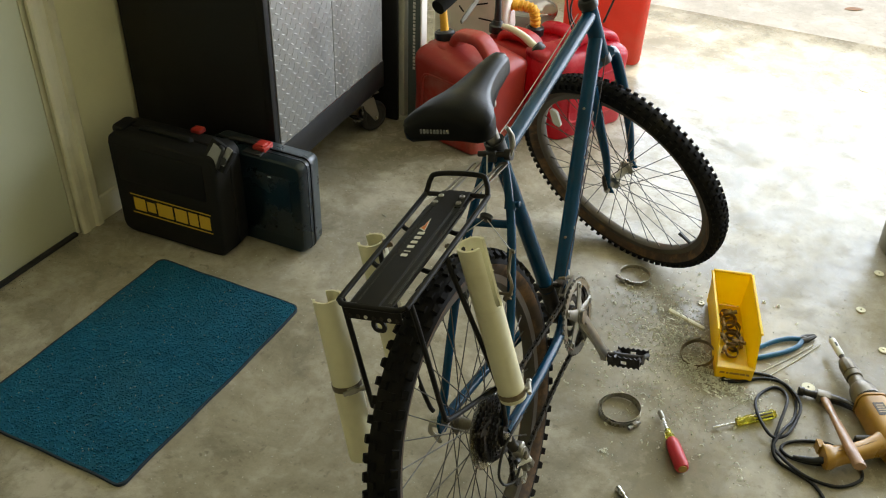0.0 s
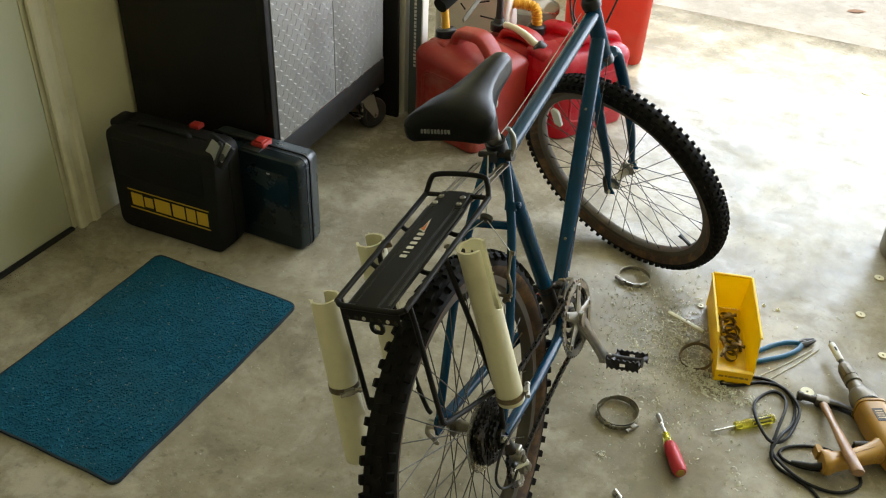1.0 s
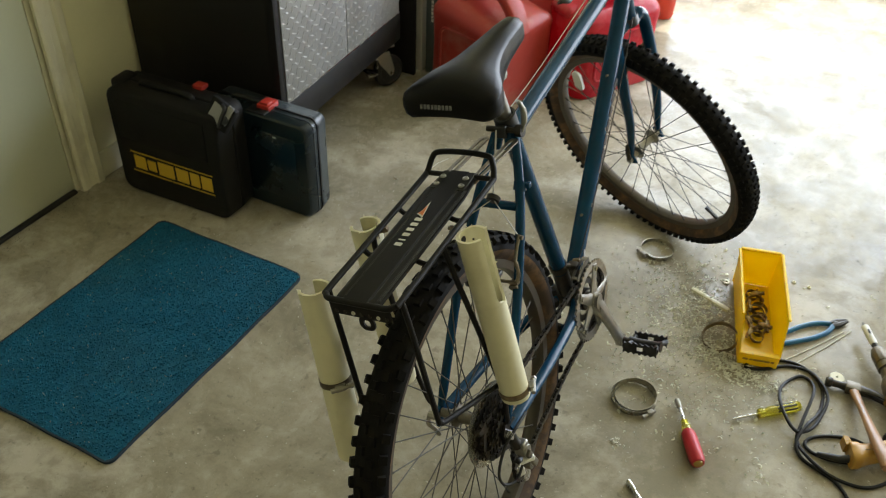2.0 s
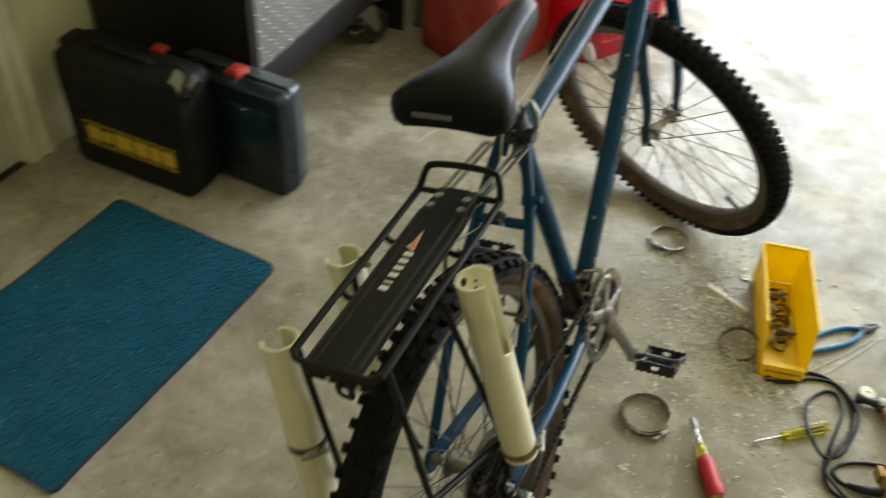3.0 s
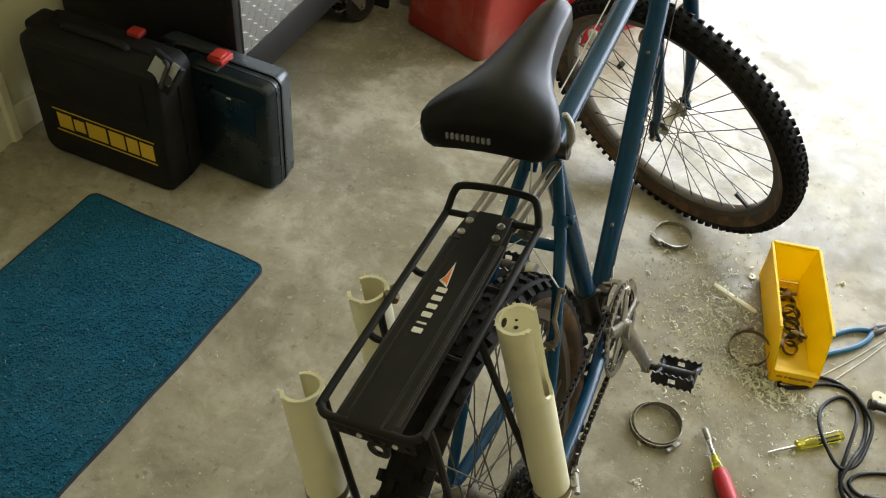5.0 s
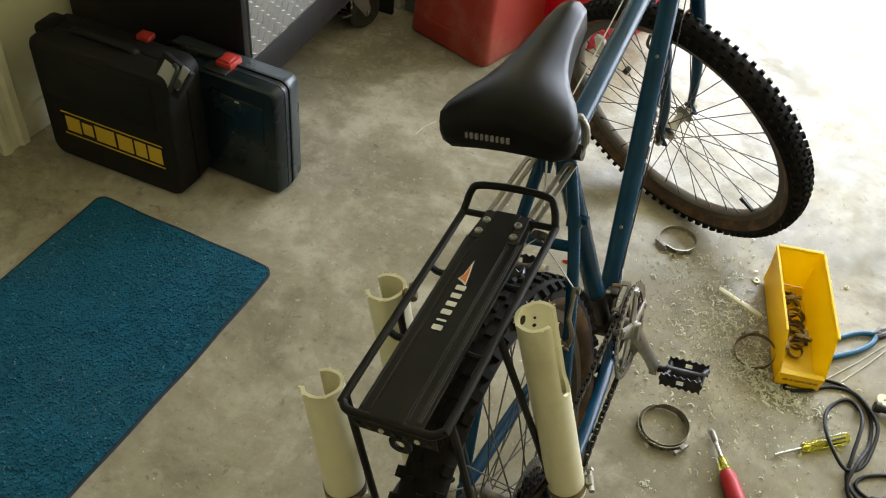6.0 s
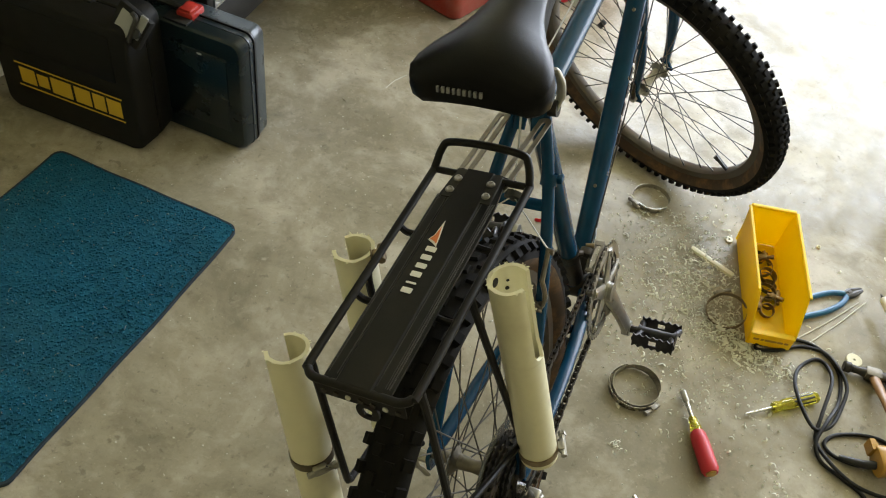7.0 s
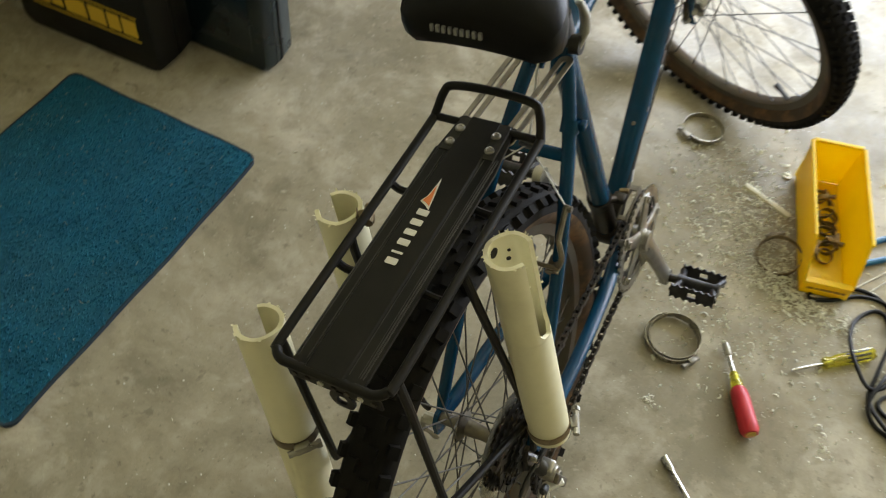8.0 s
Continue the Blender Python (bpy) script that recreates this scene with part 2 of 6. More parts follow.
M_RUBBER = surface("tyre_rubber", (0.0095, 0.0088, 0.008), 0.72, vary=0.25, scale=14, fine=170, bump=0.25, stain=(0.028, 0.023, 0.016), stain_amount=0.3, stain_scale=11, spec=0.09)
M_SIDEWALL = surface("gum_sidewall", (0.058, 0.031, 0.015), 0.7, vary=0.35, scale=18, fine=150, bump=0.15, stain=(0.24, 0.125, 0.045), stain_amount=0.65, stain_scale=24)
M_RIM = surface("dull_aluminium_rim", (0.085, 0.072, 0.056), 0.5, 0.35, vary=0.25, scale=20, fine=200, bump=0.05, stain=(0.08, 0.045, 0.022), stain_amount=0.6, stain_scale=12)
M_SPOKE = surface("spoke_steel", (0.1, 0.095, 0.085), 0.5, 0.7, vary=0.15, fine=250, bump=0.0)
M_STEEL = surface("bright_steel", (0.6, 0.59, 0.57), 0.25, 1.0, vary=0.12, scale=20, fine=220, bump=0.05)
M_ALU = surface("worn_aluminium", (0.38, 0.365, 0.325), 0.36, 0.9, vary=0.2, scale=25, fine=220, bump=0.08, stain=(0.1, 0.075, 0.045), stain_amount=0.5, stain_scale=16)
M_DIRTYALU = surface("dirty_aluminium", (0.2, 0.18, 0.145), 0.45, 0.8, vary=0.25, scale=30, fine=220, bump=0.1, stain=(0.06, 0.045, 0.025), stain_amount=0.6, stain_scale=25)
M_GREASE = surface("greasy_steel", (0.034, 0.03, 0.025), 0.45, 0.6, vary=0.35, scale=40, fine=300, bump=0.2, stain=(0.07, 0.045, 0.022), stain_amount=0.5, stain_scale=30)
M_TARNISH = surface("tarnished_alloy", (0.17, 0.14, 0.095), 0.42, 0.75, vary=0.3, scale=35, fine=220, bump=0.1, stain=(0.04, 0.03, 0.018), stain_amount=0.5, stain_scale=28)
M_SADDLE = surface("saddle_vinyl", (0.0085, 0.0083, 0.0082), 0.33, vary=0.12, scale=10, fine=420, bump=0.08, stain=(0.012, 0.011, 0.01), stain_amount=0.3, stain_scale=8, spec=0.07, rough_vary=0.05)
M_PVC = surface("pale_pvc", (0.73, 0.69, 0.48), 0.4, vary=0.06, scale=8, fine=120, bump=0.05, stain=(0.48, 0.42, 0.27), stain_amount=0.4, stain_scale=9, glow=0.02)
M_CARPET = surface("blue_carpet", (0.017, 0.135, 0.228), 0.95, vary=0.25, scale=14, fine=300, bump=0.3, stain=(0.035, 0.125, 0.175), stain_amount=0.6, stain_scale=4, islands=0.58, spec=0.15)
M_CARPET_EDGE = surface("carpet_binding", (0.016, 0.03, 0.045), 0.9, vary=0.2, fine=260, bump=0.4)
M_CASE = surface("black_case_plastic", (0.0125, 0.012, 0.011), 0.6, vary=0.15, scale=9, fine=320, bump=0.3, stain=(0.015, 0.014, 0.011), stain_amount=0.35, stain_scale=5, spec=0.16)
# Lighter, greyer teal: reflected light on the case top put into the colour.
M_TEALSHEEN = surface("sheen_teal_plastic", (0.03, 0.042, 0.046), 0.32, vary=0.15, scale=9, fine=300, bump=0.12, spec=0.5)
M_TEAL = surface("dark_teal_plastic", (0.005, 0.013, 0.0175), 0.28, vary=0.15, scale=8, fine=300, bump=0.12, stain=(0.014, 0.02, 0.025), stain_amount=0.2, spec=0.5)
M_REDLATCH = surface("red_latch_plastic", (0.4, 0.03, 0.02), 0.4, vary=0.1, fine=150, bump=0.05)
M_YELLOW = surface("yellow_print", (0.72, 0.45, 0.03), 0.5, vary=0.1, fine=200, bump=0.0)
M_BINPRINT = surface("amber_print", (0.36, 0.22, 0.02), 0.5, vary=0.1, fine=160, bump=0.0)
M_BIN = surface("yellow_bin_plastic", (1.0, 0.74, 0.01), 0.4, vary=0.04, scale=9, fine=150, bump=0.05, stain=(0.85, 0.6, 0.03), stain_amount=0.2, stain_scale=12, glow=0.4)
M_CABINET = surface("black_cabinet_steel", (0.0128, 0.0118, 0.0108), 0.5, 0.0, vary=0.15, fine=120, bump=0.06, stain=(0.02, 0.017, 0.014), stain_amount=0.3, spec=0.25)
M_TREAD = surface("silver_tread_plate", (0.29, 0.285, 0.27), 0.42, 0.4, vary=0.08, scale=9, fine=160, bump=0.06)
M_TREADBAR = surface("polished_tread_bars", (0.38, 0.372, 0.355), 0.5, 0.25, vary=0.08, scale=9, fine=160, bump=0.04)
M_CASTER = surface("caster_rubber", (0.02, 0.019, 0.018), 0.6, vary=0.2, fine=150, bump=0.1)
M_RED = surface("red_can_plastic", (0.42, 0.014, 0.012), 0.45, vary=0.12, scale=5, fine=140, bump=0.1, stain=(0.4, 0.2, 0.15), stain_amount=0.25, stain_scale=3.5, spec=0.3, glow=0.15)
M_PINKRED = surface("bright_red_can_plastic", (0.66, 0.035, 0.06), 0.3, vary=0.1, scale=5, fine=140, bump=0.05, stain=(0.7, 0.25, 0.22), stain_amount=0.4, stain_scale=5, spec=0.5, glow=0.55)
M_ORANGERED = surface("faded_red_plastic", (0.46, 0.055, 0.04), 0.42, vary=0.12, scale=5, fine=140, bump=0.08, stain=(0.46, 0.19, 0.14), stain_amount=0.55, stain_scale=9, spec=0.4, glow=0.28)
M_BOXRED = surface("pale_red_box_plastic", (0.76, 0.13, 0.085), 0.5, vary=0.08, scale=4, fine=140, bump=0.08, stain=(0.7, 0.3, 0.22), stain_amount=0.3, stain_scale=5, spec=0.3, glow=0.5)
M_SPOUTY = surface("yellow_spout_plastic", (0.75, 0.38, 0.02), 0.45, vary=0.08, fine=120, bump=0.05)
M_SPOUTW = surface("cream_spout_plastic", (0.72, 0.66, 0.48), 0.45, vary=0.08, fine=120, bump=0.05)
M_BLACK = surface("black_plastic", (0.014, 0.014, 0.014), 0.45, vary=0.15, fine=200, bump=0.08)
M_PEDAL = surface("scuffed_pedal_paint", (0.01, 0.009, 0.01), 0.42, 0.2, vary=0.2, scale=20, fine=200, bump=0.08, stain=(0.09, 0.084, 0.08), stain_amount=0.4, stain_scale=45)
M_CORD = surface("black_cord_rubber", (0.007, 0.007, 0.007), 0.5, vary=0.15, fine=200, bump=0.08, spec=0.3)
M_DRILL = surface("yellow_tool_plastic", (0.44, 0.235, 0.035), 0.36, vary=0.12, scale=12, fine=200, bump=0.1, stain=(0.22, 0.14, 0.05), stain_amount=0.55, stain_scale=12)
M_DARKMETAL = surface("dark_tool_steel", (0.05, 0.047, 0.044), 0.38, 0.8, vary=0.25, fine=220, bump=0.08, stain=(0.2, 0.18, 0.15), stain_amount=0.25, stain_scale=30)
M_RUSTY = surface("tarnished_steel", (0.3, 0.23, 0.14), 0.42, 0.85, vary=0.35, scale=40, fine=220, bump=0.08, stain=(0.07, 0.038, 0.015), stain_amount=0.5, stain_scale=25)
M_GLOSSGREY = surface("dull_buckle_plastic", (0.3, 0.3, 0.29), 0.28, vary=0.1, fine=200, bump=0.04)
M_GREYMETAL = surface("grey_cast_metal", (0.3, 0.28, 0.25), 0.5, 0.6, vary=0.15, fine=180, bump=0.12)
M_HICKORY = surface("hickory_wood", (0.34, 0.19, 0.095), 0.36, vary=0.2, scale=9, fine=120, bump=0.1, stain=(0.2, 0.1, 0.045), stain_amount=0.5, stain_scale=14)
M_REDGRIP = surface("red_grip_rubber", (0.5, 0.02, 0.03), 0.4, vary=0.08, fine=160, bump=0.05)
M_BLUEGRIP = surface("blue_grip_rubber", (0.008, 0.11, 0.24), 0.4, vary=0.1, fine=160, bump=0.05, stain=(0.01, 0.06, 0.13), stain_amount=0.4, stain_scale=30)
M_WHITE = surface("white_print", (0.75, 0.74, 0.7), 0.5, vary=0.05, fine=160, bump=0.0)
M_GREYPRINT = surface("grey_print", (0.5, 0.5, 0.5), 0.5, vary=0.05, fine=160, bump=0.0)
M_DIMPRINT = surface("dim_grey_print", (0.22, 0.22, 0.22), 0.5, vary=0.1, fine=160, bump=0.0)
M_ORANGE = surface("orange_print", (0.75, 0.22, 0.06), 0.5, vary=0.05, fine=160, bump=0.0)
M_CLAMP = surface("dull_clamp_steel", (0.42, 0.4, 0.34), 0.3, 0.95, vary=0.3, scale=30, fine=220, bump=0.08)
M_SHAVE = surface("pvc_shavings", (0.84, 0.83, 0.7), 0.6, vary=0.05, fine=120, bump=0.0, islands=0.15, glow=0.3)
M_LINT = surface("litter", (0.34, 0.36, 0.32), 0.8, vary=0.2, fine=100, bump=0.0, islands=0.6)
M_CARD = surface("grey_green_carton", (0.1, 0.122, 0.115), 0.6, vary=0.1, fine=120, bump=0.05)
M_PAPER = surface("pale_paper", (0.78, 0.74, 0.66), 0.8, vary=0.06, fine=90, bump=0.2, stain=(0.6, 0.55, 0.47), stain_amount=0.4, stain_scale=9)
M_PAILGREY = surface("grey_pail_plastic", (0.27, 0.27, 0.25), 0.45, vary=0.1, fine=120, bump=0.05, stain=(0.4, 0.4, 0.38), stain_amount=0.3)
M_PALE = surface("pale_sheet", (0.6, 0.58, 0.5), 0.6, vary=0.08, fine=90, bump=0.1)
M_BUCKET = surface("grey_bucket_plastic", (0.2, 0.19, 0.14), 0.5, vary=0.1, fine=120, bump=0.08, stain=(0.12, 0.11, 0.08), stain_amount=0.3)
M_GREENLABEL = surface("green_label", (0.05, 0.13, 0.04), 0.45, vary=0.1, fine=120, bump=0.03)
M_BLACKFILL = surface("matte_black_fill", (0.015, 0.014, 0.013), 0.8, vary=0.2, fine=160, bump=0.2)


def clear_plastic(name, tint, rough, trans):
    mat = surface(name, tint, rough, vary=0.04, fine=120, bump=0.0)
    b = mat.node_tree.nodes["Principled BSDF"]
    b.inputs["Transmission Weight"].default_value, b.inputs["IOR"].default_value = trans, 1.45
    return mat


M_ACID = clear_plastic("clear_yellow_acetate", (0.8, 0.72, 0.06), 0.12, 0.7)
M_AMBER = clear_plastic("clear_amber_acetate", (0.85, 0.6, 0.12), 0.12, 0.6)
M_DISC = clear_plastic("clear_disc_plastic", (0.72, 0.68, 0.56), 0.14, 0.93)

# ---- the setting ----
X_WALL, Y_FRONT, X_EAST, Y_BACK, H = -1.86, 4.25, 4.6, -3.2, 2.6
floor = Shape().box((X_EAST - X_WALL + 0.3, Y_FRONT - Y_BACK + 0.15, 0.12), ((X_EAST + X_WALL) / 2, (Y_FRONT + Y_BACK) / 2 + 0.075, -0.06))
structure("floor", floor, M_FLOOR, "worn grey concrete garage floor with stains and scuffs", "floor")
structure("ground", Shape().box((400, 400, 0.1), (0, 204.32, -0.07)), M_DRIVE, "pale concrete driveway outside the garage", "driveway")
DOOR0, DOOR1, DOORH = 0.70, 1.605, 2.04
wall = Shape()
wall.box((0.14, DOOR0 - 0.02 - Y_BACK, H), (X_WALL - 0.07, (DOOR0 - 0.02 + Y_BACK) / 2, H / 2))
wall.box((0.14, Y_FRONT - DOOR1 - 0.02, H), (X_WALL - 0.07, (Y_FRONT + DOOR1 + 0.02) / 2, H / 2))
wall.box((0.14, DOOR1 - DOOR0 + 0.04, H - DOORH - 0.02), (X_WALL - 0.07, (DOOR0 + DOOR1) / 2, (H + DOORH + 0.02) / 2))
structure("wall_west", wall, M_WALL, "cream-green painted garage wall with a doorway", "wall")
# Back and east walls are out of view; their darker colour limits fill light.
structure("wall_south", Shape().box((X_EAST - X_WALL + 0.28, 0.14, H), ((X_EAST + X_WALL) / 2, Y_BACK - 0.07, H / 2)), M_WALL_LOWBOUNCE, "unseen back wall of the garage, cream darkened to bounce less light", "wall")
structure("wall_east", Shape().box((0.14, Y_FRONT - Y_BACK, H), (X_EAST + 0.07, (Y_FRONT + Y_BACK) / 2, H / 2)), M_WALL_LOWBOUNCE, "unseen side wall of the garage, cream darkened to bounce less light", "wall")
front = Shape()
front.box((0.96, 0.14, H), (X_WALL + 0.48 - 0.14, Y_FRONT + 0.07, H / 2))
front.box((0.5, 0.14, H), (X_EAST - 0.11, Y_FRONT + 0.07, H / 2))
front.box((X_EAST - X_WALL - 1.18, 0.14, H - 2.2), ((X_WALL + 0.82 + X_EAST - 0.36) / 2, Y_FRONT + 0.07, (H + 2.2) / 2))
structure("wall_north", front, M_WALL, "front wall of the garage with the open vehicle doorway", "wall")
structure("ceiling", Shape().box((X_EAST - X_WALL + 0.28, Y_FRONT - Y_BACK + 0.28, 0.1), ((X_EAST + X_WALL) / 2, (Y_FRONT + Y_BACK) / 2, H + 0.05)), M_CEIL, "cream painted garage ceiling", "ceiling")

# House door with its casing and baseboards.
door = structure("door_1", Shape().box((0.04, DOOR1 - DOOR0 - 0.008, DOORH - 0.014), (X_WALL - 0.03, (DOOR0 + DOOR1) / 2, DOORH / 2 + 0.004), bevel=0.003), M_DOOR, "closed pale green-grey painted house door", "door")
# The dark gap under the door, shade drawn as a black strip.
part("door_gap", Shape().box((0.016, DOOR1 - DOOR0 - 0.012, 0.011), (X_WALL - 0.004, (DOOR0 + DOOR1) / 2, 0.006), bevel=0.003), M_BLACKFILL, door, "black strip standing in for the shaded gap under the door")


def casing(y0, y1, z0, z1, upright=True):
    """A moulded door casing with two stepped ridges, standing proud of the wall."""
    s = Shape()
    w = (y1 - y0) if upright else (z1 - z0)
    prof = [(0, 0), (0, 0.011), (0.1, 0.016), (0.3, 0.016), (0.36, 0.012), (0.62, 0.011), (0.7, 0.02), (0.94, 0.02), (1, 0.016), (1, 0)]
    for_h = [[(X_WALL + d, y0 + w * u if upright else y0, z0 if upright else z0 + w * u) for u, d in prof],
             [(X_WALL + d, y0 + w * u if upright else y1, z1 if upright else z0 + w * u) for u, d in prof]]
    return s.loft(for_h)


structure("trim", casing(DOOR1 + 0.008, DOOR1 + 0.087, 0.0, DOORH), M_TRIM, "cream painted moulded door casing, scuffed near the floor", "door trim", smooth=20)
structure("trim", casing(DOOR0 + 0.005, DOOR0 - 0.095, 0.0, DOORH), M_TRIM, "cream painted moulded door casing", "door trim", smooth=20)
structure("trim", casing(DOOR0 - 0.095, DOOR1 + 0.095, DOORH + 0.002, DOORH + 0.09, False), M_TRIM, "cream painted moulded door casing", "door trim", smooth=20)
jamb = Shape().box((0.12, 0.018, DOORH), (X_WALL - 0.068, DOOR1 + 0.006, DOORH / 2))
structure("trim", jamb, M_TRIM, "cream painted door jamb", "door trim")
for y0, y1 in ((DOOR1 + 0.089, Y_FRONT), (Y_BACK, DOOR0 - 0.097)):
    structure("baseboard", Shape().box((0.013, y1 - y0, 0.082), (X_WALL + 0.0065, (y0 + y1) / 2, 0.042), bevel=0.003), M_TRIM, "cream painted wooden baseboard with dusty marks", "baseboard")

# ---- the bicycle ----
# Its own axes: x ahead, y to its left, z up, from the rear axle. It leans on its left side, with the fork turned to the left.
R_WHEEL, LEAN_L, STEER = 0.332, radians(13.62), radians(66.97)
bike = thing("bicycle", Matrix.Translation((-0.3663, 1.1586, R_WHEEL * math.cos(LEAN_L))) @ Matrix.Rotation(radians(90.11), 4, "Z") @ Matrix.Rotation(-LEAN_L, 4, "X") @ Matrix.Translation((0, 0, -R_WHEEL)),
             "blue mountain bicycle with black rack and pale plastic tubes clamped on", "bicycle")
UP = Matrix.Translation((0, 0, R_WHEEL))
BB, SEAT_TOP = Vector((0.439, 0, -0.038)), Vector((0.291, 0, 0.446))
HEAD = radians(71)
STEER_AXIS = Vector((-math.cos(HEAD), 0, math.sin(HEAD)))
F_HUB = Vector((1.083, 0, 0))
AXIS_FOOT = F_HUB - 0.04 * Vector((math.sin(HEAD), 0, math.cos(HEAD)))
CROWN, HEAD_TOP = AXIS_FOOT + STEER_AXIS * 0.424, AXIS_FOOT + STEER_AXIS * 0.579
TURNED = UP @ Matrix.Translation(AXIS_FOOT) @ Matrix.Rotation(STEER, 4, STEER_AXIS) @ Matrix.Translation(-AXIS_FOOT)


def bpart(name, shape, mat, label="", parent=None, m=None, smooth=32):
    """A part of the bicycle; a part of a part takes its place from that part."""
    return part(name, shape, mat, parent or bike, label, m if m else (None if parent else UP), smooth)


s = Shape()
s.sweep([BB, SEAT_TOP], [0.0165, 0.0155], 20)
s.sweep([SEAT_TOP - Vector((0.0, 0, 0.028)) + Vector((0.012, 0, 0)), CROWN + STEER_AXIS * 0.13], [0.0155, 0.0165], 20)
s.sweep([BB, CROWN + STEER_AXIS * 0.066], [0.0175, 0.0175], 20)
s.sweep([CROWN + STEER_AXIS * 0.004, HEAD_TOP], 0.0195, 20)
s.lathe([(0.021, -0.036), (0.021, 0.036)], 20, Matrix.Translation(BB) @ ALONG_Y)
for side in (1, -1):
    s.sweep(curve_points([(0.283, side * 0.017, 0.43), (0.222, side * 0.041, 0.33), (0.13, side * 0.058, 0.195), (0.012, side * 0.066, 0.014)], 5), [0.0085] * 15 + [0.0065], 12)
    s.sweep(curve_points([(0.425, side * 0.022, -0.037), (0.35, side * 0.041, -0.032), (0.2, side * 0.058, -0.016), (0.014, side * 0.066, -0.002)], 5), [0.0115] * 8 + [0.0105] * 7 + [0.008], 12)
    s.sweep([(0.262, side * 0.012, 0.405), (0.285, side * 0.012, 0.437)], [0.008, 0.011], 12)
s.sweep([(0.218, 0.036, 0.322), (0.218, -0.036, 0.322)], 0.008, 12)
s.sweep([(0.33, 0.04, -0.03), (0.33, -0.04, -0.03)], 0.0065, 10)
bpart("frame", s, M_BLUE, "blue painted steel frame with scuffs")
for side in (1, -1):
    bpart("dropout", Shape().prism([(-0.016, -0.014), (0.0, -0.022), (0.018, -0.018), (0.03, -0.006), (0.03, 0.008), (0.018, 0.022), (-0.006, 0.02), (-0.016, 0.008)], -0.003, 0.003, Matrix.Translation((0.006, side * 0.066, -0.002)) @ Matrix.Rotation(radians(90), 4, "X")), M_BLUE if side > 0 else M_GREASE)
bpart("bottom_bracket_cup", Shape().lathe([(0.012, -0.04), (0.0235, -0.04), (0.0245, -0.036), (0.0245, -0.022), (0.0215, -0.02)], 20, Matrix.Translation(BB) @ ALONG_Y), M_GREASE, "greasy steel bearing cup")
bpart("grime", Shape().lathe([(0.0216, -0.0195), (0.0222, -0.015), (0.0222, 0.03), (0.0214, 0.034)], 20, Matrix.Translation(BB) @ ALONG_Y), M_GREASE)
bpart("grime", Shape().lathe([(0.0178, 0.018), (0.0184, 0.024), (0.0182, 0.05), (0.0176, 0.058)], 20, Matrix.Translation(BB) @ (CROWN + STEER_AXIS * 0.066 - BB).to_track_quat("Z", "Y").to_matrix().to_4x4()), M_GREASE)
bpart("grime", Shape().lathe([(0.0168, 0.018), (0.0176, 0.03), (0.0172, 0.075), (0.0164, 0.088)], 20, Matrix.Translation(BB) @ (SEAT_TOP - BB).to_track_quat("Z", "Y").to_matrix().to_4x4()), M_GREASE)
for k, (f, a) in enumerate(((0.09, -38), (0.105, -70), (0.12, -30), (0.3, -55), (0.55, -60))):
    p = BB.lerp(CROWN + STEER_AXIS * 0.066, f)
    bpart("paint_chip", Shape().box((0.012 - 0.0015 * k, 0.0008, 0.0022), (0, 0, 0), Matrix.Translation(p + Vector((-0.005, -0.0168, 0.004))) @ Matrix.Rotation(radians(a), 4, "Y")), M_GREYMETAL)
collar = Shape().lathe([(0.0155, -0.016), (0.02, -0.016), (0.02, 0.016), (0.0155, 0.016)], 20, Matrix.Translation(SEAT_TOP) @ Matrix.Rotation(radians(-17), 4, "Y"))
collar.box((0.018, 0.02, 0.022), (0.272, 0, 0.437), bevel=0.003)
bpart("seat_clamp", collar, M_BLACK)
bpart("clamp_bolt", Shape().sweep([(0.271, 0.028, 0.44), (0.271, -0.03, 0.44)], 0.0055, 10).lathe([(0, -0.006), (0.011, -0.006), (0.011, 0.006), (0, 0.006)], 14, Matrix.Translation((0.271, -0.034, 0.44)) @ ALONG_Y), M_GREASE)
lever = Shape().sweep(curve_points([(0.272, -0.035, 0.438), (0.278, -0.041, 0.456), (0.281, -0.04, 0.476), (0.279, -0.034, 0.492)], 5), [0.0075] * 5 + [0.0105] * 6 + [0.009] * 4 + [0.005], 12, flat=0.45)
bpart("clamp_lever", lever, M_ALU, "silver quick-release lever")
post_dir = (SEAT_TOP - BB).normalized()
bpart("seatpost", Shape().sweep([SEAT_TOP - post_dir * 0.03, SEAT_TOP + post_dir * 0.095], 0.0133, 16).box((0.045, 0.045, 0.022), tuple(SEAT_TOP + post_dir * 0.1), bevel=0.006), M_ALU)
for k in (0.26, 0.72):
    p = BB.lerp(CROWN + STEER_AXIS * 0.066, k)
    bpart("bottle_bolt", Shape().lathe([(0, 0.002), (0.0026, 0.002), (0.0034, 0)], 10, Matrix.Translation(p + Vector((-0.013, -0.003, 0.0125))) @ Matrix.Rotation(radians(-48), 4, "Y")), M_DIRTYALU)
for k in range(7):
    p = BB.lerp(CROWN + STEER_AXIS * 0.066, 0.42 + 0.047 * k)
    bpart("decal_bar", Shape().box((0.022, 0.0012, 0.011), (0, 0, 0), Matrix.Translation(p + Vector((0.004, -0.0178, 0))) @ Matrix.Rotation(radians(-41), 4, "Y")), M_GREASE)
bpart("decal_bar", Shape().box((0.02, 0.0012, 0.006), (0, 0, 0), Matrix.Translation(BB.lerp(CROWN + STEER_AXIS * 0.066, 0.14) + Vector((0, -0.0178, 0))) @ Matrix.Rotation(radians(-75), 4, "Y")), M_GREYPRINT)
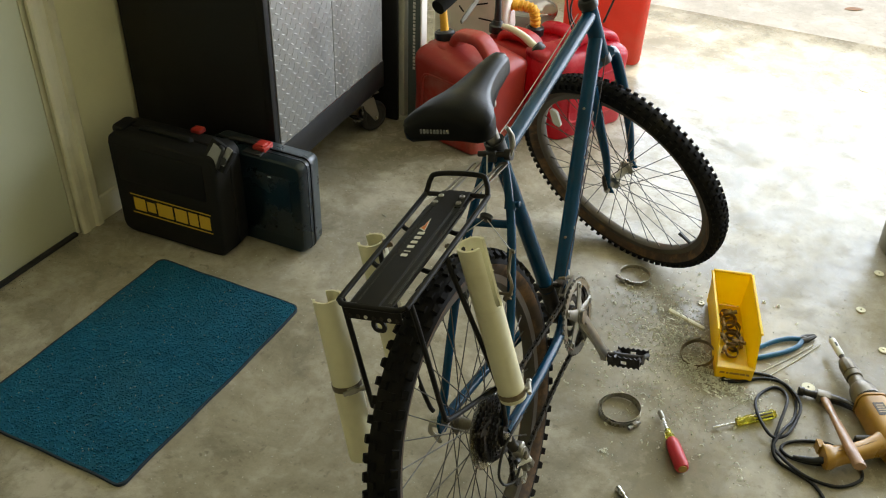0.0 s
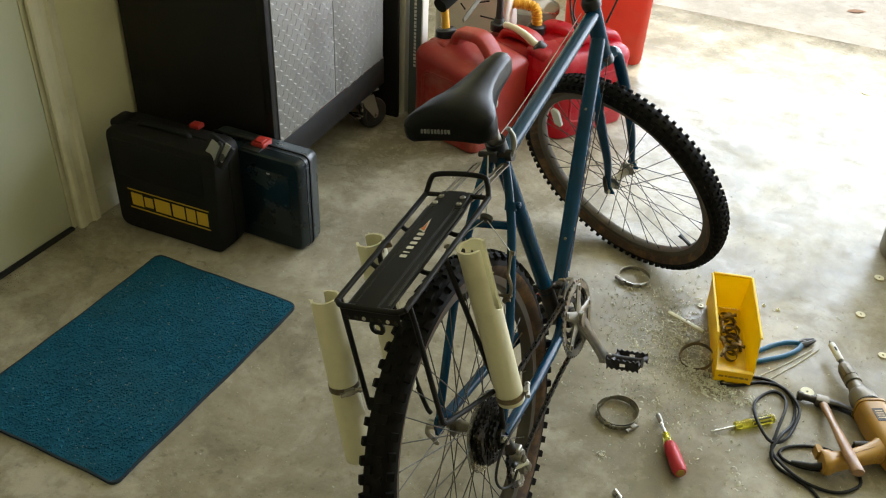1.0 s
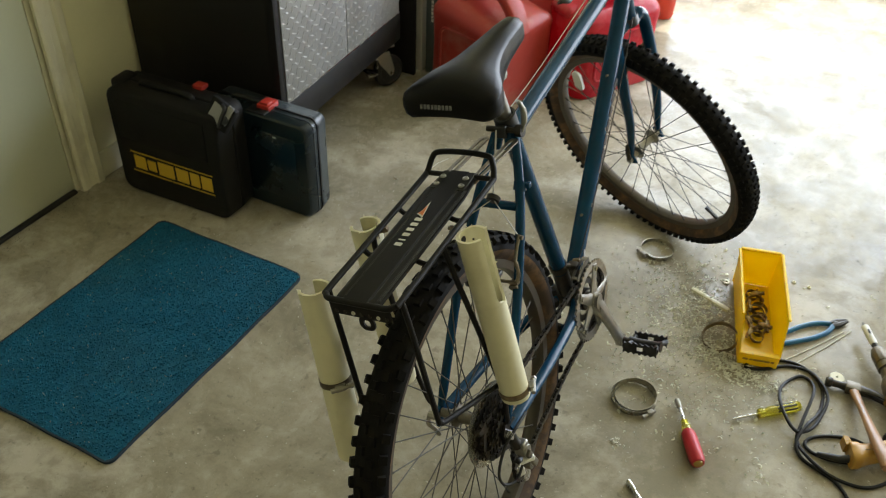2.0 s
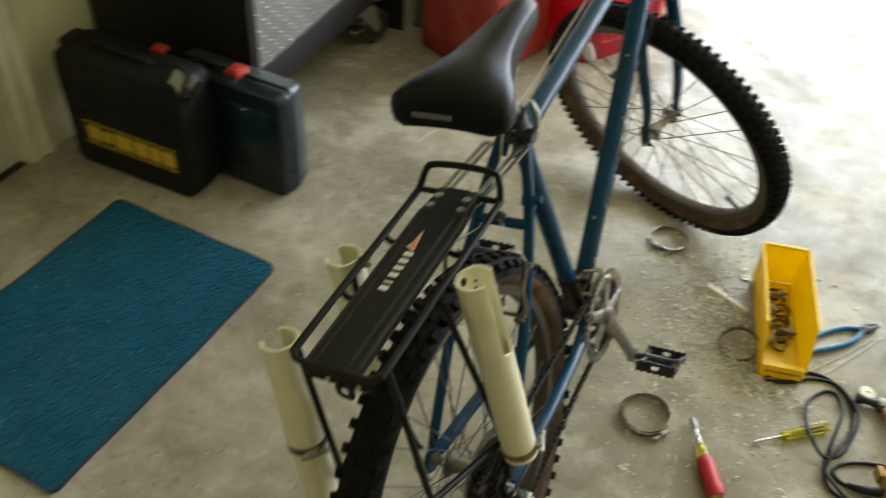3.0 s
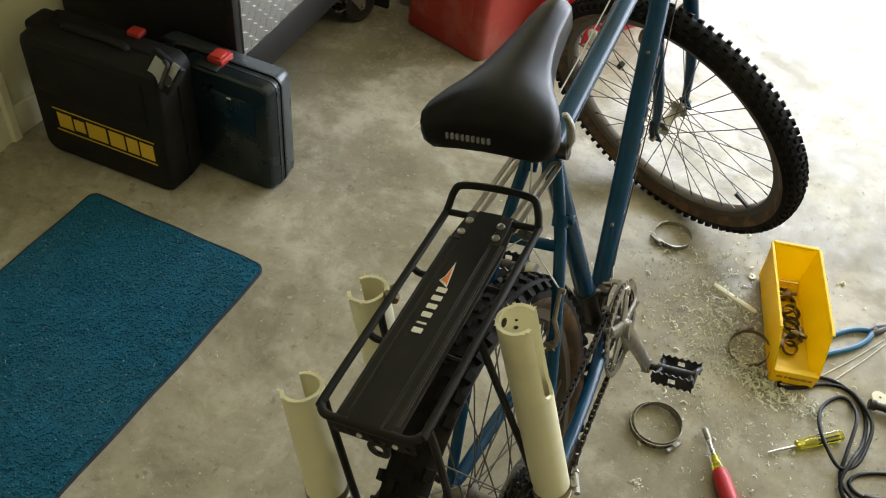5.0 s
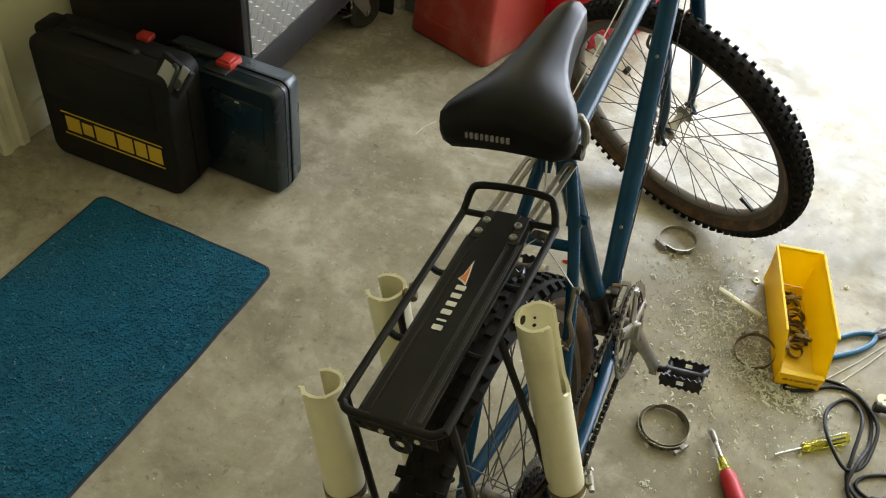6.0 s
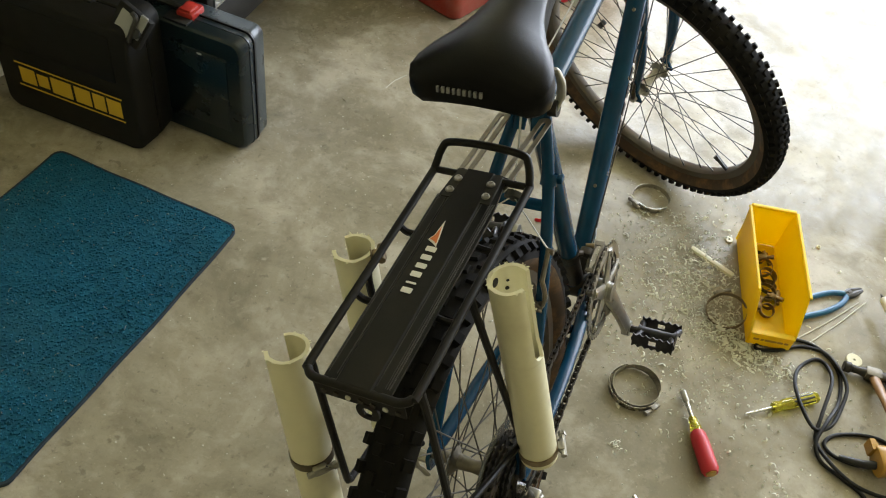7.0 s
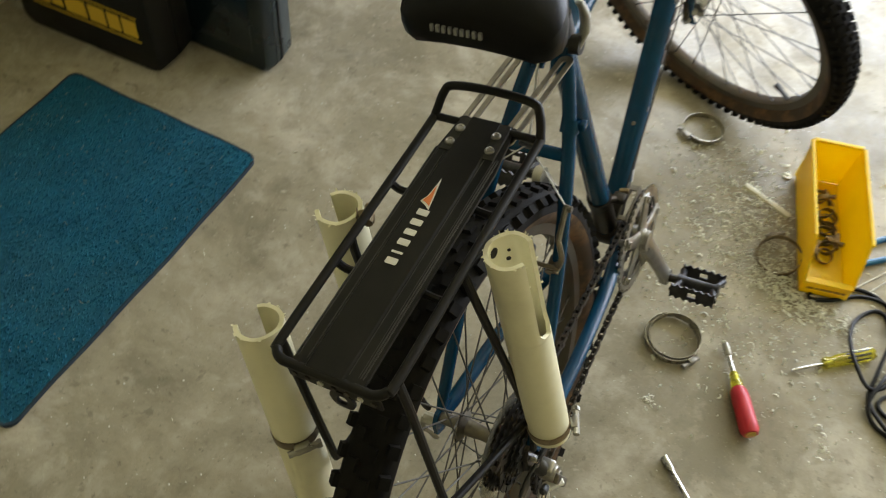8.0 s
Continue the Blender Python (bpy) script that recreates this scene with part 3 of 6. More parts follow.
bpart("cable", Shape().sweep(curve_points([(0.27, 0.016, 0.44), (0.45, 0.019, 0.455), (0.7, 0.02, 0.495), (0.84, 0.02, 0.52)], 6), 0.0012, 6), M_GREYPRINT, "bare shift cable")
bpart("cable", Shape().sweep(curve_points([(0.43, -0.0225, 0.02), (0.62, -0.024, 0.17), (0.8, -0.024, 0.33), (0.87, -0.024, 0.41)], 6), 0.0012, 6), M_GREASE)
bpart("cable_stop", Shape().lathe([(0.0115, -0.008), (0.0115, 0.008)], 12, Matrix.Translation((0.2365, -0.0375, 0.353)) @ Matrix.Rotation(radians(32), 4, "Y")).box((0.012, 0.008, 0.01), (0.24, -0.052, 0.354), bevel=0.002), M_BLUE)


# Saddle: sections from its rear edge to the nose.
def saddle_ring(x, half, top, droop, skirt):
    """One section: a crowned top that droops to its wings, then a skirt that turns under."""
    over = [(u, top - droop * abs(u) ** 2.0) for u in [-1 + k / 7 for k in range(15)]]
    low = top - droop - skirt - 0.004
    side = [(1.0, top - droop - 0.004), (1.015, top - droop - skirt * 0.45), (0.985, low + 0.004), (0.9, low)]
    under = [(0.45, low + 0.003), (0.0, low + 0.004), (-0.45, low + 0.003)]
    ring = over + side + under + [(-u, z) for u, z in reversed(side)]
    f = (x - 0.0975) / 0.2765
    fore = x + 0.02 * max(0.0, f - 0.35) / 0.65
    return [(fore, u * half - 0.008 + 0.017 * f, z) for u, z in ring]


spec = [(0.0975, 0.05, 0.58, 0.013, 0.014), (0.099, 0.068, 0.587, 0.019, 0.02), (0.105, 0.077, 0.594, 0.023, 0.024), (0.12, 0.0815, 0.601, 0.026, 0.03), (0.14, 0.0795, 0.605, 0.028, 0.034), (0.165, 0.07, 0.606, 0.027, 0.038), (0.19, 0.056, 0.604, 0.023, 0.04), (0.22, 0.0425, 0.602, 0.017, 0.039),
        (0.25, 0.0345, 0.601, 0.013, 0.036), (0.29, 0.0275, 0.602, 0.012, 0.033), (0.33, 0.024, 0.602, 0.012, 0.029), (0.355, 0.0215, 0.6, 0.012, 0.025), (0.368, 0.0165, 0.594, 0.011, 0.02), (0.374, 0.008, 0.586, 0.008, 0.012)]
saddle = bpart("saddle", Shape().loft([saddle_ring(*p) for p in spec]), M_SADDLE, "smooth black vinyl saddle", smooth=60)
for side in (1, -1):
    part("saddle_rail", Shape().sweep(curve_points([(0.13, side * 0.03 - 0.006, 0.55), (0.18, side * 0.018 - 0.003, 0.532), (0.26, side * 0.013 + 0.002, 0.53), (0.31, side * 0.008 + 0.005, 0.555)], 5), 0.0035, 8), M_GREASE, saddle)
part("saddle_rivet", Shape().lathe([(0, 0.003), (0.005, 0.002), (0.006, 0)], 12, Matrix.Translation((0.392, 0.005, 0.586)) @ Matrix.Rotation(radians(70), 4, "Y")), M_GREASE, saddle)
for k in range(9):
    w = 0.0042 if k % 3 else 0.0032
    part("brand_bar", Shape().box((0.004, w * 0.8, 0.0066), (0, 0, 0), Matrix.Translation((0.0965, 0.0315 - 0.0063 * k, 0.565)) @ Matrix.Rotation(radians(3), 4, "X")), M_DIMPRINT, saddle)


# Wheels: built about the y axis.
def wheel(name, m, hub_half, label, knobs, hub_metal):
    rim_profile = [(0.266, -0.006), (0.268, -0.0115), (0.274, -0.0125), (0.2835, -0.0135), (0.2835, -0.0115), (0.276, -0.0095), (0.276, 0.0095), (0.2835, 0.0115), (0.2835, 0.0135), (0.274, 0.0125), (0.268, 0.0115), (0.266, 0.006)]
    w = bpart(name, Shape().lathe(rim_profile, 72, ALONG_Y, closed=True), M_RIM, label, m=m)
    # casing of the tyre, bead to bead
    side = [(0.2815, 0.0125), (0.2875, 0.0195), (0.294, 0.0248), (0.301, 0.0272)]
    crown = [(0.301, 0.0273), (0.308, 0.0267), (0.315, 0.0242), (0.3205, 0.0195), (0.324, 0.0115), (0.3252, 0.0)]
    band = [(r, h) for r, h in crown] + [(r, -h) for r, h in reversed(crown[:-1])]
    inner = [(r - 0.003, h * 0.9) for r, h in reversed(band)]
    t = Shape().lathe(band + inner, 96, ALONG_Y, closed=True)
    fit_ = 64 / knobs
    for i in range(knobs):
        for r, y, tilt, lx, ly, hz, shift in ((0.3242, 0.0078, 8, 0.0155, 0.0125, 0.0095, 0.0), (0.3242, -0.0078, -8, 0.0155, 0.0125, 0.0095, 0.5), (0.3165, 0.0238, 44, 0.0155, 0.0135, 0.0115, 0.25), (0.3165, -0.0238, -44, 0.0155, 0.0135, 0.0115, 0.75)):
            a = math.tau * (i + shift) / knobs
            mm = Matrix.Rotation(a, 4, "Y") @ Matrix.Translation((0, y, r)) @ Matrix.Rotation(radians(-tilt), 4, "X")
            x0, y0, x1, y1 = lx * fit_ / 2, ly / 2, lx * fit_ * 0.42, ly * 0.4
            t.add([(-x0, -y0, -hz / 2), (x0, -y0, -hz / 2), (x0, y0, -hz / 2), (-x0, y0, -hz / 2), (-x1, -y1, hz / 2), (x1, -y1, hz / 2), (x1, y1, hz / 2), (-x1, y1, hz / 2)],
                  [(0, 1, 5, 4), (1, 2, 6, 5), (2, 3, 7, 6), (3, 0, 4, 7), (4, 5, 6, 7)], mm)
    part("tyre", t, M_RUBBER, w, "black knobby tyre")
    for sg in (1, -1):
        part("sidewall", Shape().lathe([(r, sg * h) for r, h in side], 96, ALONG_Y), M_SIDEWALL, w, "dusty brown tyre sidewall")
    hub = Shape().lathe([(0.004, -hub_half), (0.008, -hub_half), (0.009, -0.034), (0.021, -0.031), (0.021, -0.028), (0.0115, -0.022), (0.0095, 0.0), (0.0115, 0.022), (0.021, 0.028), (0.021, 0.031), (0.009, 0.034), (0.008, hub_half), (0.004, hub_half)], 24, ALONG_Y)
    part("hub", hub, hub_metal, w)
    count = 36
    flange = math.tau / count
    datas = []
    for sg in (1, -1):
        for way in (1, -1):
            a0 = way * radians(66)
            p0 = Vector((0.0195 * math.sin(a0), sg * (0.0295 + 0.001 * way), 0.0195 * math.cos(a0)))
            p1 = Vector((0, sg * 0.003, 0.268))
            datas.append(Shape().sweep([p0, p1], 0.0011, 5).sweep([p1 - (p1 - p0).normalized() * 0.014, p1], 0.0019, 5).mesh("spoke", M_SPOKE))
    for i in range(count):
        d = datas[(i % 2) * 2 + (i // 2) % 2]
        part("spoke", d, M_SPOKE, w, m=Matrix.Rotation(flange * i, 4, "Y"))
    return w


rear = wheel("rear_wheel", UP @ Matrix.Translation((0.006, 0, 0.006)) @ Matrix.Rotation(radians(5), 4, "Y") @ Matrix.Diagonal((1.018, 1.04, 1.018, 1)), 0.066, "spoked aluminium rear wheel", 66, M_DIRTYALU)
front_wheel = wheel("front_wheel", TURNED @ Matrix.Translation(F_HUB + Vector((0, 0, 0.003))) @ Matrix.Rotation(radians(100), 4, "Y") @ Matrix.Diagonal((1.009, 1.03, 1.009, 1)), 0.05, "spoked aluminium front wheel turned to the side", 90, M_ALU)


def gear(teeth, r, thick, bore, m, shape):
    out, hole = [], []
    for i in range(teeth * 4):
        a = math.tau * i / (teeth * 4)
        rr = r + (0.0022 if i % 4 in (0, 1) else -0.0032)
        out.append((rr * math.cos(a), rr * math.sin(a)))
        hole.append((bore * math.cos(a), bore * math.sin(a)))
    return shape.prism(out, -thick / 2, thick / 2, m, hole)


for k, (teeth, r) in enumerate(((14, 0.029), (17, 0.0345), (20, 0.0405), (23, 0.0465), (26, 0.0525), (30, 0.0605))):
    part("sprocket", gear(teeth, r, 0.002, 0.018, Matrix.Translation((0, -0.0585 + 0.0046 * k, 0)) @ ALONG_Y, Shape()), M_GREASE, rear)
part("spoke_guard", Shape().lathe([(0.022, -0.0005), (0.074, -0.0005), (0.076, 0.0), (0.074, 0.001), (0.022, 0.001)], 40, Matrix.Translation((0, -0.0318, 0)) @ ALONG_Y), M_DISC, rear, "clear plastic spoke guard")
nut = Shape().sweep([(0, -0.066, 0), (0, -0.082, 0)], 0.008, 8)
bpart("axle_nut", nut, M_STEEL)
bpart("axle_nut", Shape().sweep([(0, 0.066, 0), (0, 0.086, 0)], 0.009, 10), M_ALU)
bpart("axle_lever", Shape().sweep(curve_points([(0, 0.086, 0), (-0.006, 0.089, -0.018), (0.0, 0.084, -0.036), (0.002, 0.077, -0.052)], 4), [0.005] * 4 + [0.006] * 8 + [0.004], 8, flat=0.6), M_ALU)

# Crankset, pedals, chain and derailleurs.
crank_m = UP @ Matrix.Translation(BB)
rings = bpart("chainring", gear(44, 0.0868, 0.0032, 0.07, Matrix.Translation((0, -0.052, 0)) @ ALONG_Y, Shape()), M_ALU, "worn aluminium chainring", m=crank_m)
part("inner_chainring", gear(34, 0.068, 0.003, 0.056, Matrix.Translation((0, -0.044, 0)) @ ALONG_Y, Shape()), M_GREASE, rings)
part("inner_chainring", gear(24, 0.046, 0.003, 0.034, Matrix.Translation((0, -0.036, 0)) @ ALONG_Y, Shape()), M_GREASE, rings)
spider = Shape().lathe([(0, -0.062), (0.018, -0.062), (0.02, -0.05), (0.02, -0.034), (0, -0.034)], 20, ALONG_Y)
for k in range(5):
    a = math.tau * k / 5 + 0.35
    e = Vector((math.sin(a), 0, math.cos(a)))
    spider.sweep([e * 0.01 + Vector((0, -0.054, 0)), e * 0.04 + Vector((0, -0.0545, 0)), e * 0.078 + Vector((0, -0.0545, 0))], [0.017, 0.0115, 0.0095], 10, flat=0.35, up=(0, 1, 0))
    spider.lathe([(0, -0.0075), (0.0055, -0.0075), (0.006, -0.005), (0.006, 0.01), (0, 0.01)], 8, Matrix.Translation(e * 0.07 + Vector((0, -0.0525, 0))) @ ALONG_Y)
part("spider", spider, M_ALU, rings)
PED = Vector((0.064, 0, -0.151))
for sg in (-1, 1):
    tip = PED * (1 if sg < 0 else -1)
    arm = Shape().sweep(curve_points([(0, sg * 0.058, 0), tip * 0.3 + Vector((0, sg * 0.066, 0)), tip * 0.7 + Vector((0, sg * 0.074, 0)), tip + Vector((0, sg * 0.079, 0))], 4), [0.02, 0.0195, 0.0185, 0.0175, 0.0165, 0.016, 0.0155, 0.015, 0.015, 0.015, 0.0155, 0.016, 0.016], 12, flat=0.55, up=(0, 1, 0))
    arm.lathe([(0, -0.009), (0.0165, -0.009), (0.0165, 0.009), (0, 0.009)], 20, Matrix.Translation((0, sg * 0.06, 0)) @ ALONG_Y)
    arm.lathe([(0, -0.007), (0.0145, -0.007), (0.0145, 0.007), (0, 0.007)], 18, Matrix.Translation(tip + Vector((0, sg * 0.079, 0))) @ ALONG_Y)
    crank = bpart("crank", arm, M_ALU, "worn silver crank arm", m=crank_m)
    at = Matrix.Translation(tip + Vector((0, sg * 0.136, 0))) @ Matrix.Rotation(radians(21), 4, "Y") @ Matrix.Diagonal((0.95, 0.88, 0.95, 1))
    edge = [(-0.042 + 0.084 * j / 36, 0.0118 + 0.0022 * math.cos(j * math.tau / 6.0)) for j in range(37)]
    ped = Shape()
    ped.sweep([(0, -0.04, 0), (0, -0.03, 0), (0, 0.03, 0), (0, 0.04, 0)], [0.013, 0.0105, 0.0105, 0.013], 14, m=at)
    for ey in (-1, 1):
        for ex in (-1, 1):
            ped.sweep([(0, ey * 0.03, 0), (ex * 0.02, ey * 0.035, 0), (ex * 0.0385, ey * 0.039, 0)], [0.009, 0.0055, 0.007], 8, m=at)
    pedal = part("pedal", ped, M_PEDAL, crank, "scuffed black cage pedal")
    for ex in (-1, 1):
        cage = Shape()
        face = at @ Matrix.Translation((ex * 0.04, 0, 0)) @ Matrix.Rotation(radians(90), 4, "Z") @ Matrix.Rotation(radians(90), 4, "X")
        for y0, y1, z0, z1 in ((-0.042, -0.0075, None, None), (0.0075, 0.042, None, None), (-0.0075, 0.0075, 0.0045, None), (-0.0075, 0.0075, None, -0.0045)):
            seg_ = [p for p in edge + [(-0.0075, 0.0118), (0.0075, 0.0118)] if y0 - 1e-6 <= p[0] <= y1 + 1e-6]
            seg_.sort()
            top_ = [(y, z if z1 is None else z1) for y, z in seg_]
            low_ = [(y, -z if z0 is None else z0) for y, z in reversed(seg_)]
            cage.prism(top_ + low_, -0.0014, 0.0014, face)
        part("cage_plate", cage, M_PEDAL, pedal)
        for y in (-0.021, 0.021):
            part("rivet", Shape().lathe([(0, 0.003), (0.002, 0.003), (0.0032, 0.0012), (0, 0.0012)], 8, face @ Matrix.Translation((y, 0, 0))), M_STEEL, pedal)
    part("pedal_axle", Shape().sweep([tip + Vector((0, sg * 0.08, 0)), tip + Vector((0, sg * 0.106, 0))], 0.0075, 10), M_GREASE, crank)
# chain: top run, round the ring, lower run, round the sprocket and the two jockey wheels
loop = []
y_c = -0.048
for k in range(11):
    a = radians(100 - 18 * k)
    loop.append(BB + Vector((0.0715 * math.cos(a), y_c + 0.004, 0.0715 * math.sin(a))))
loop += [Vector((0.3, y_c, -0.108)), Vector((0.09, y_c - 0.004, -0.135)), Vector((0.055, y_c - 0.006, -0.155)), Vector((0.03, y_c - 0.006, -0.148)), Vector((0.026, y_c - 0.006, -0.12)), Vector((0.036, y_c - 0.006, -0.09)), Vector((0.032, y_c - 0.004, -0.065)), Vector((0.012, y_c - 0.002, -0.052))]
for k in range(6):
    a = radians(255 - 30 * k)
    loop.append(Vector((0.047 * math.cos(a), y_c, 0.047 * math.sin(a))))
line = curve_points(loop, 16, True)
length = [0.0]
for a, b in zip(line, line[1:] + line[:1]):
    length.append(length[-1] + (b - a).length)
chain, links = Shape(), int(length[-1] / 0.0127)
for k in range(links):
    want = length[-1] * k / links
    j = max(i for i in range(len(line)) if length[i] <= want)
    a, b = line[j], line[(j + 1) % len(line)]
    d = (b - a).normalized()
    p = a + d * (want - length[j])
    mm = Matrix.Translation(p) @ Matrix.Rotation(-math.atan2(d.z, d.x), 4, "Y")
    wy = 0.0034 if k % 2 else 0.0023
    for sg in (-1, 1):
        chain.box((0.0175, 0.0012, 0.0085), (0, sg * wy, 0), mm)
    chain.box((0.0065, 0.0058, 0.006), (-0.0063, 0, 0), mm)
bpart("chain", chain, M_GREASE, "rusty greasy roller chain", smooth=0)
der = Shape().sweep([(0.004, -0.072, -0.004), (0.006, -0.076, -0.022), (0.01, -0.078, -0.034)], [0.011, 0.0095, 0.011], 12)
rd = bpart("rear_derailleur", der, M_GREASE, "greasy rear derailleur with a pale body")
part("body", Shape().box((0.02, 0.022, 0.026), (0.016, -0.083, -0.041), bevel=0.004, seg=3).lathe([(0, -0.012), (0.011, -0.012), (0.0125, -0.008), (0.0125, 0.008), (0, 0.008)], 18, Matrix.Translation((0.016, -0.084, -0.048)) @ ALONG_Y), M_ALU, rd, "worn alloy derailleur body")
part("lower_knuckle", Shape().lathe([(0, -0.011), (0.012, -0.011), (0.0135, -0.007), (0.0135, 0.008), (0, 0.008)], 18, Matrix.Translation((0.034, -0.078, -0.098)) @ ALONG_Y), M_DIRTYALU, rd)
for dy, dz, wx in ((-0.098, -0.069, 0.014), (-0.08, -0.073, 0.012)):
    part("parallelogram_link", Shape().box((wx, 0.008, 0.052), (0, 0, 0), Matrix.Translation((0.02, dy, dz)) @ Matrix.Rotation(radians(-24), 4, "Y"), bevel=0.003), M_DIRTYALU, rd)
part("knuckle", Shape().box((0.028, 0.0125, 0.009), (0, 0, 0), Matrix.Translation((0.008, -0.094, -0.061)) @ Matrix.Rotation(radians(-42), 4, "Z") @ Matrix.Rotation(radians(14), 4, "X"), bevel=0.0015, seg=1), M_WHITE, rd, "bright pale derailleur cover")
part("knuckle", Shape().box((0.013, 0.011, 0.017), (0, 0, 0), Matrix.Translation((0.0, -0.083, -0.087)) @ Matrix.Rotation(radians(-30), 4, "Z"), bevel=0.002, seg=1), M_PALE, rd)
part("pivot_bolt", Shape().lathe([(0, 0.004), (0.004, 0.004), (0.0052, 0.002), (0.0052, 0)], 12, Matrix.Translation((0.034, -0.088, -0.098)) @ Matrix.Rotation(radians(90), 4, "X")), M_STEEL, rd)
part("limit_screw", Shape().sweep([(-0.006, -0.088, -0.056), (-0.016, -0.09, -0.06)], 0.0025, 8).sweep([(-0.006, -0.082, -0.062), (-0.016, -0.084, -0.066)], 0.0025, 8), M_STEEL, rd)
part("barrel_adjuster", Shape().lathe([(0, 0), (0.005, 0), (0.0055, 0.003), (0.0055, 0.011), (0.0035, 0.014), (0, 0.014)], 10, Matrix.Translation((-0.004, -0.09, -0.05)) @ Matrix.Rotation(radians(-70), 4, "Y")), M_BLACK, rd)
for cy in (-0.064, -0.046):
    part("cage", Shape().prism([(0.0, 0.006), (0.012, 0.0), (0.016, -0.03), (0.014, -0.066), (0.002, -0.072), (-0.012, -0.062), (-0.01, -0.03), (-0.012, -0.002)], -0.0014, 0.0014, Matrix.Translation((0.036, cy - 0.006, -0.082)) @ Matrix.Rotation(radians(90), 4, "X")), M_STEEL if cy < -0.05 else M_GREASE, rd)
for z in (-0.088, -0.142):
    part("jockey_wheel", gear(11, 0.019, 0.006, 0.004, Matrix.Translation((0.042, -0.055, z)) @ ALONG_Y, Shape()), M_BLACK, rd)
bpart("cable", Shape().sweep(curve_points([(0.05, -0.084, 0.009), (0.005, -0.082, 0.007), (-0.025, -0.074, -0.012), (-0.048, -0.069, -0.05), (-0.045, -0.074, -0.078), (-0.02, -0.084, -0.088), (0.006, -0.086, -0.072)], 6), 0.0027, 8), M_BLACK, "black shift cable housing")
fd = Shape()
for y, r0, r1 in ((-0.0475, 0.089, 0.099), (-0.034, 0.086, 0.096)):
    fd.lathe([(r0, y - 0.0009), (r1, y - 0.0009), (r1, y + 0.0009), (r0, y + 0.0009)], 14, Matrix.Translation(BB) @ ALONG_Y, True, (radians(-120), radians(-80)))
fd.box((0.01, 0.015, 0.002), (BB.x - 0.042, -0.041, BB.z + 0.083), bevel=0.0008, seg=1).box((0.012, 0.015, 0.002), (BB.x + 0.012, -0.041, BB.z + 0.095), bevel=0.0008, seg=1)
mech = bpart("front_derailleur", fd, M_DIRTYALU, "worn silver front derailleur cage")
part("link_arm", Shape().box((0.02, 0.022, 0.014), (0.424, -0.026, 0.056), bevel=0.005).sweep([(0.41, -0.014, 0.062), (0.428, -0.03, 0.052)], 0.006, 10), M_GREASE, mech)
part("cable_anchor", Shape().sweep([(0.436, -0.022, 0.06), (0.438, -0.036, 0.062)], 0.0042, 8), M_RUSTY, mech)
bpart("derailleur_band", Shape().lathe([(0.0165, -0.008), (0.019, -0.008), (0.019, 0.008), (0.0165, 0.008)], 18, Matrix.Translation(BB.lerp(SEAT_TOP, 0.2)) @ Matrix.Rotation(radians(-17), 4, "Y")), M_GREASE)


def brake_arm(side, x, y, z, m, name="brake_arm"):
    """A cantilever arm with its shoe, on a boss at x, y, z."""
    a = Shape().sweep(curve_points([(x, side * y, z), (x - 0.016, side * (y + 0.01), z + 0.014), (x - 0.018, side * (y + 0.016), z + 0.034), (x - 0.012, side * (y + 0.01), z + 0.056)], 4), [0.005] * 4 + [0.0034] * 8 + [0.003], 10)
    a.lathe([(0, -0.01), (0.009, -0.01), (0.009, 0.012), (0, 0.012)], 14, Matrix.Translation((x - 0.006, side * y, z)) @ Matrix.Rotation(radians(70), 4, "Y"))
    a.sweep([(x - 0.018, side * (y + 0.012), z + 0.012), (x - 0.02, side * 0.022, z + 0.014)], 0.003, 8)
    ob = bpart(name, a, M_TARNISH, "tarnished cantilever brake arm", m=m)
    part("brake_shoe", Shape().box((0.05, 0.011, 0.011), (x - 0.02, side * 0.0195, z + 0.013), Matrix.Translation((0, 0, 0)), bevel=0.003), M_BLACK, ob)
    return ob


for side in (1, -1):
    arm_ = brake_arm(side, 0.148, 0.052, 0.215, UP)
    part("arm_end", Shape().sweep([(0.136, side * 0.062, 0.268), (0.146, side * 0.064, 0.29), (0.16, side * 0.064, 0.306)], [0.0036, 0.0034, 0.0036], 8).lathe([(0, -0.005), (0.004, -0.005), (0.004, 0.005), (0, 0.005)], 10, Matrix.Translation((0.158, side * 0.066, 0.302)) @ ALONG_Y), M_DIRTYALU, arm_)
bpart("straddle_cable", Shape().sweep([(0.158, 0.064, 0.304), (0.203, 0.0, 0.342), (0.158, -0.064, 0.304)], 0.0012, 6), M_GREYPRINT)
bpart("cable_hanger", Shape().lathe([(0, -0.005), (0.0115, -0.004), (0.0125, 0.004), (0, 0.006)], 18, Matrix.Translation((0.204, 0.0, 0.342)) @ Matrix.Rotation(radians(60), 4, "Y")), M_BLACK)
bpart("cable", Shape().sweep(curve_points([(0.204, 0, 0.345), (0.23, 0.0, 0.4), (0.262, 0.006, 0.442)], 5), 0.0014, 6), M_GREYPRINT)

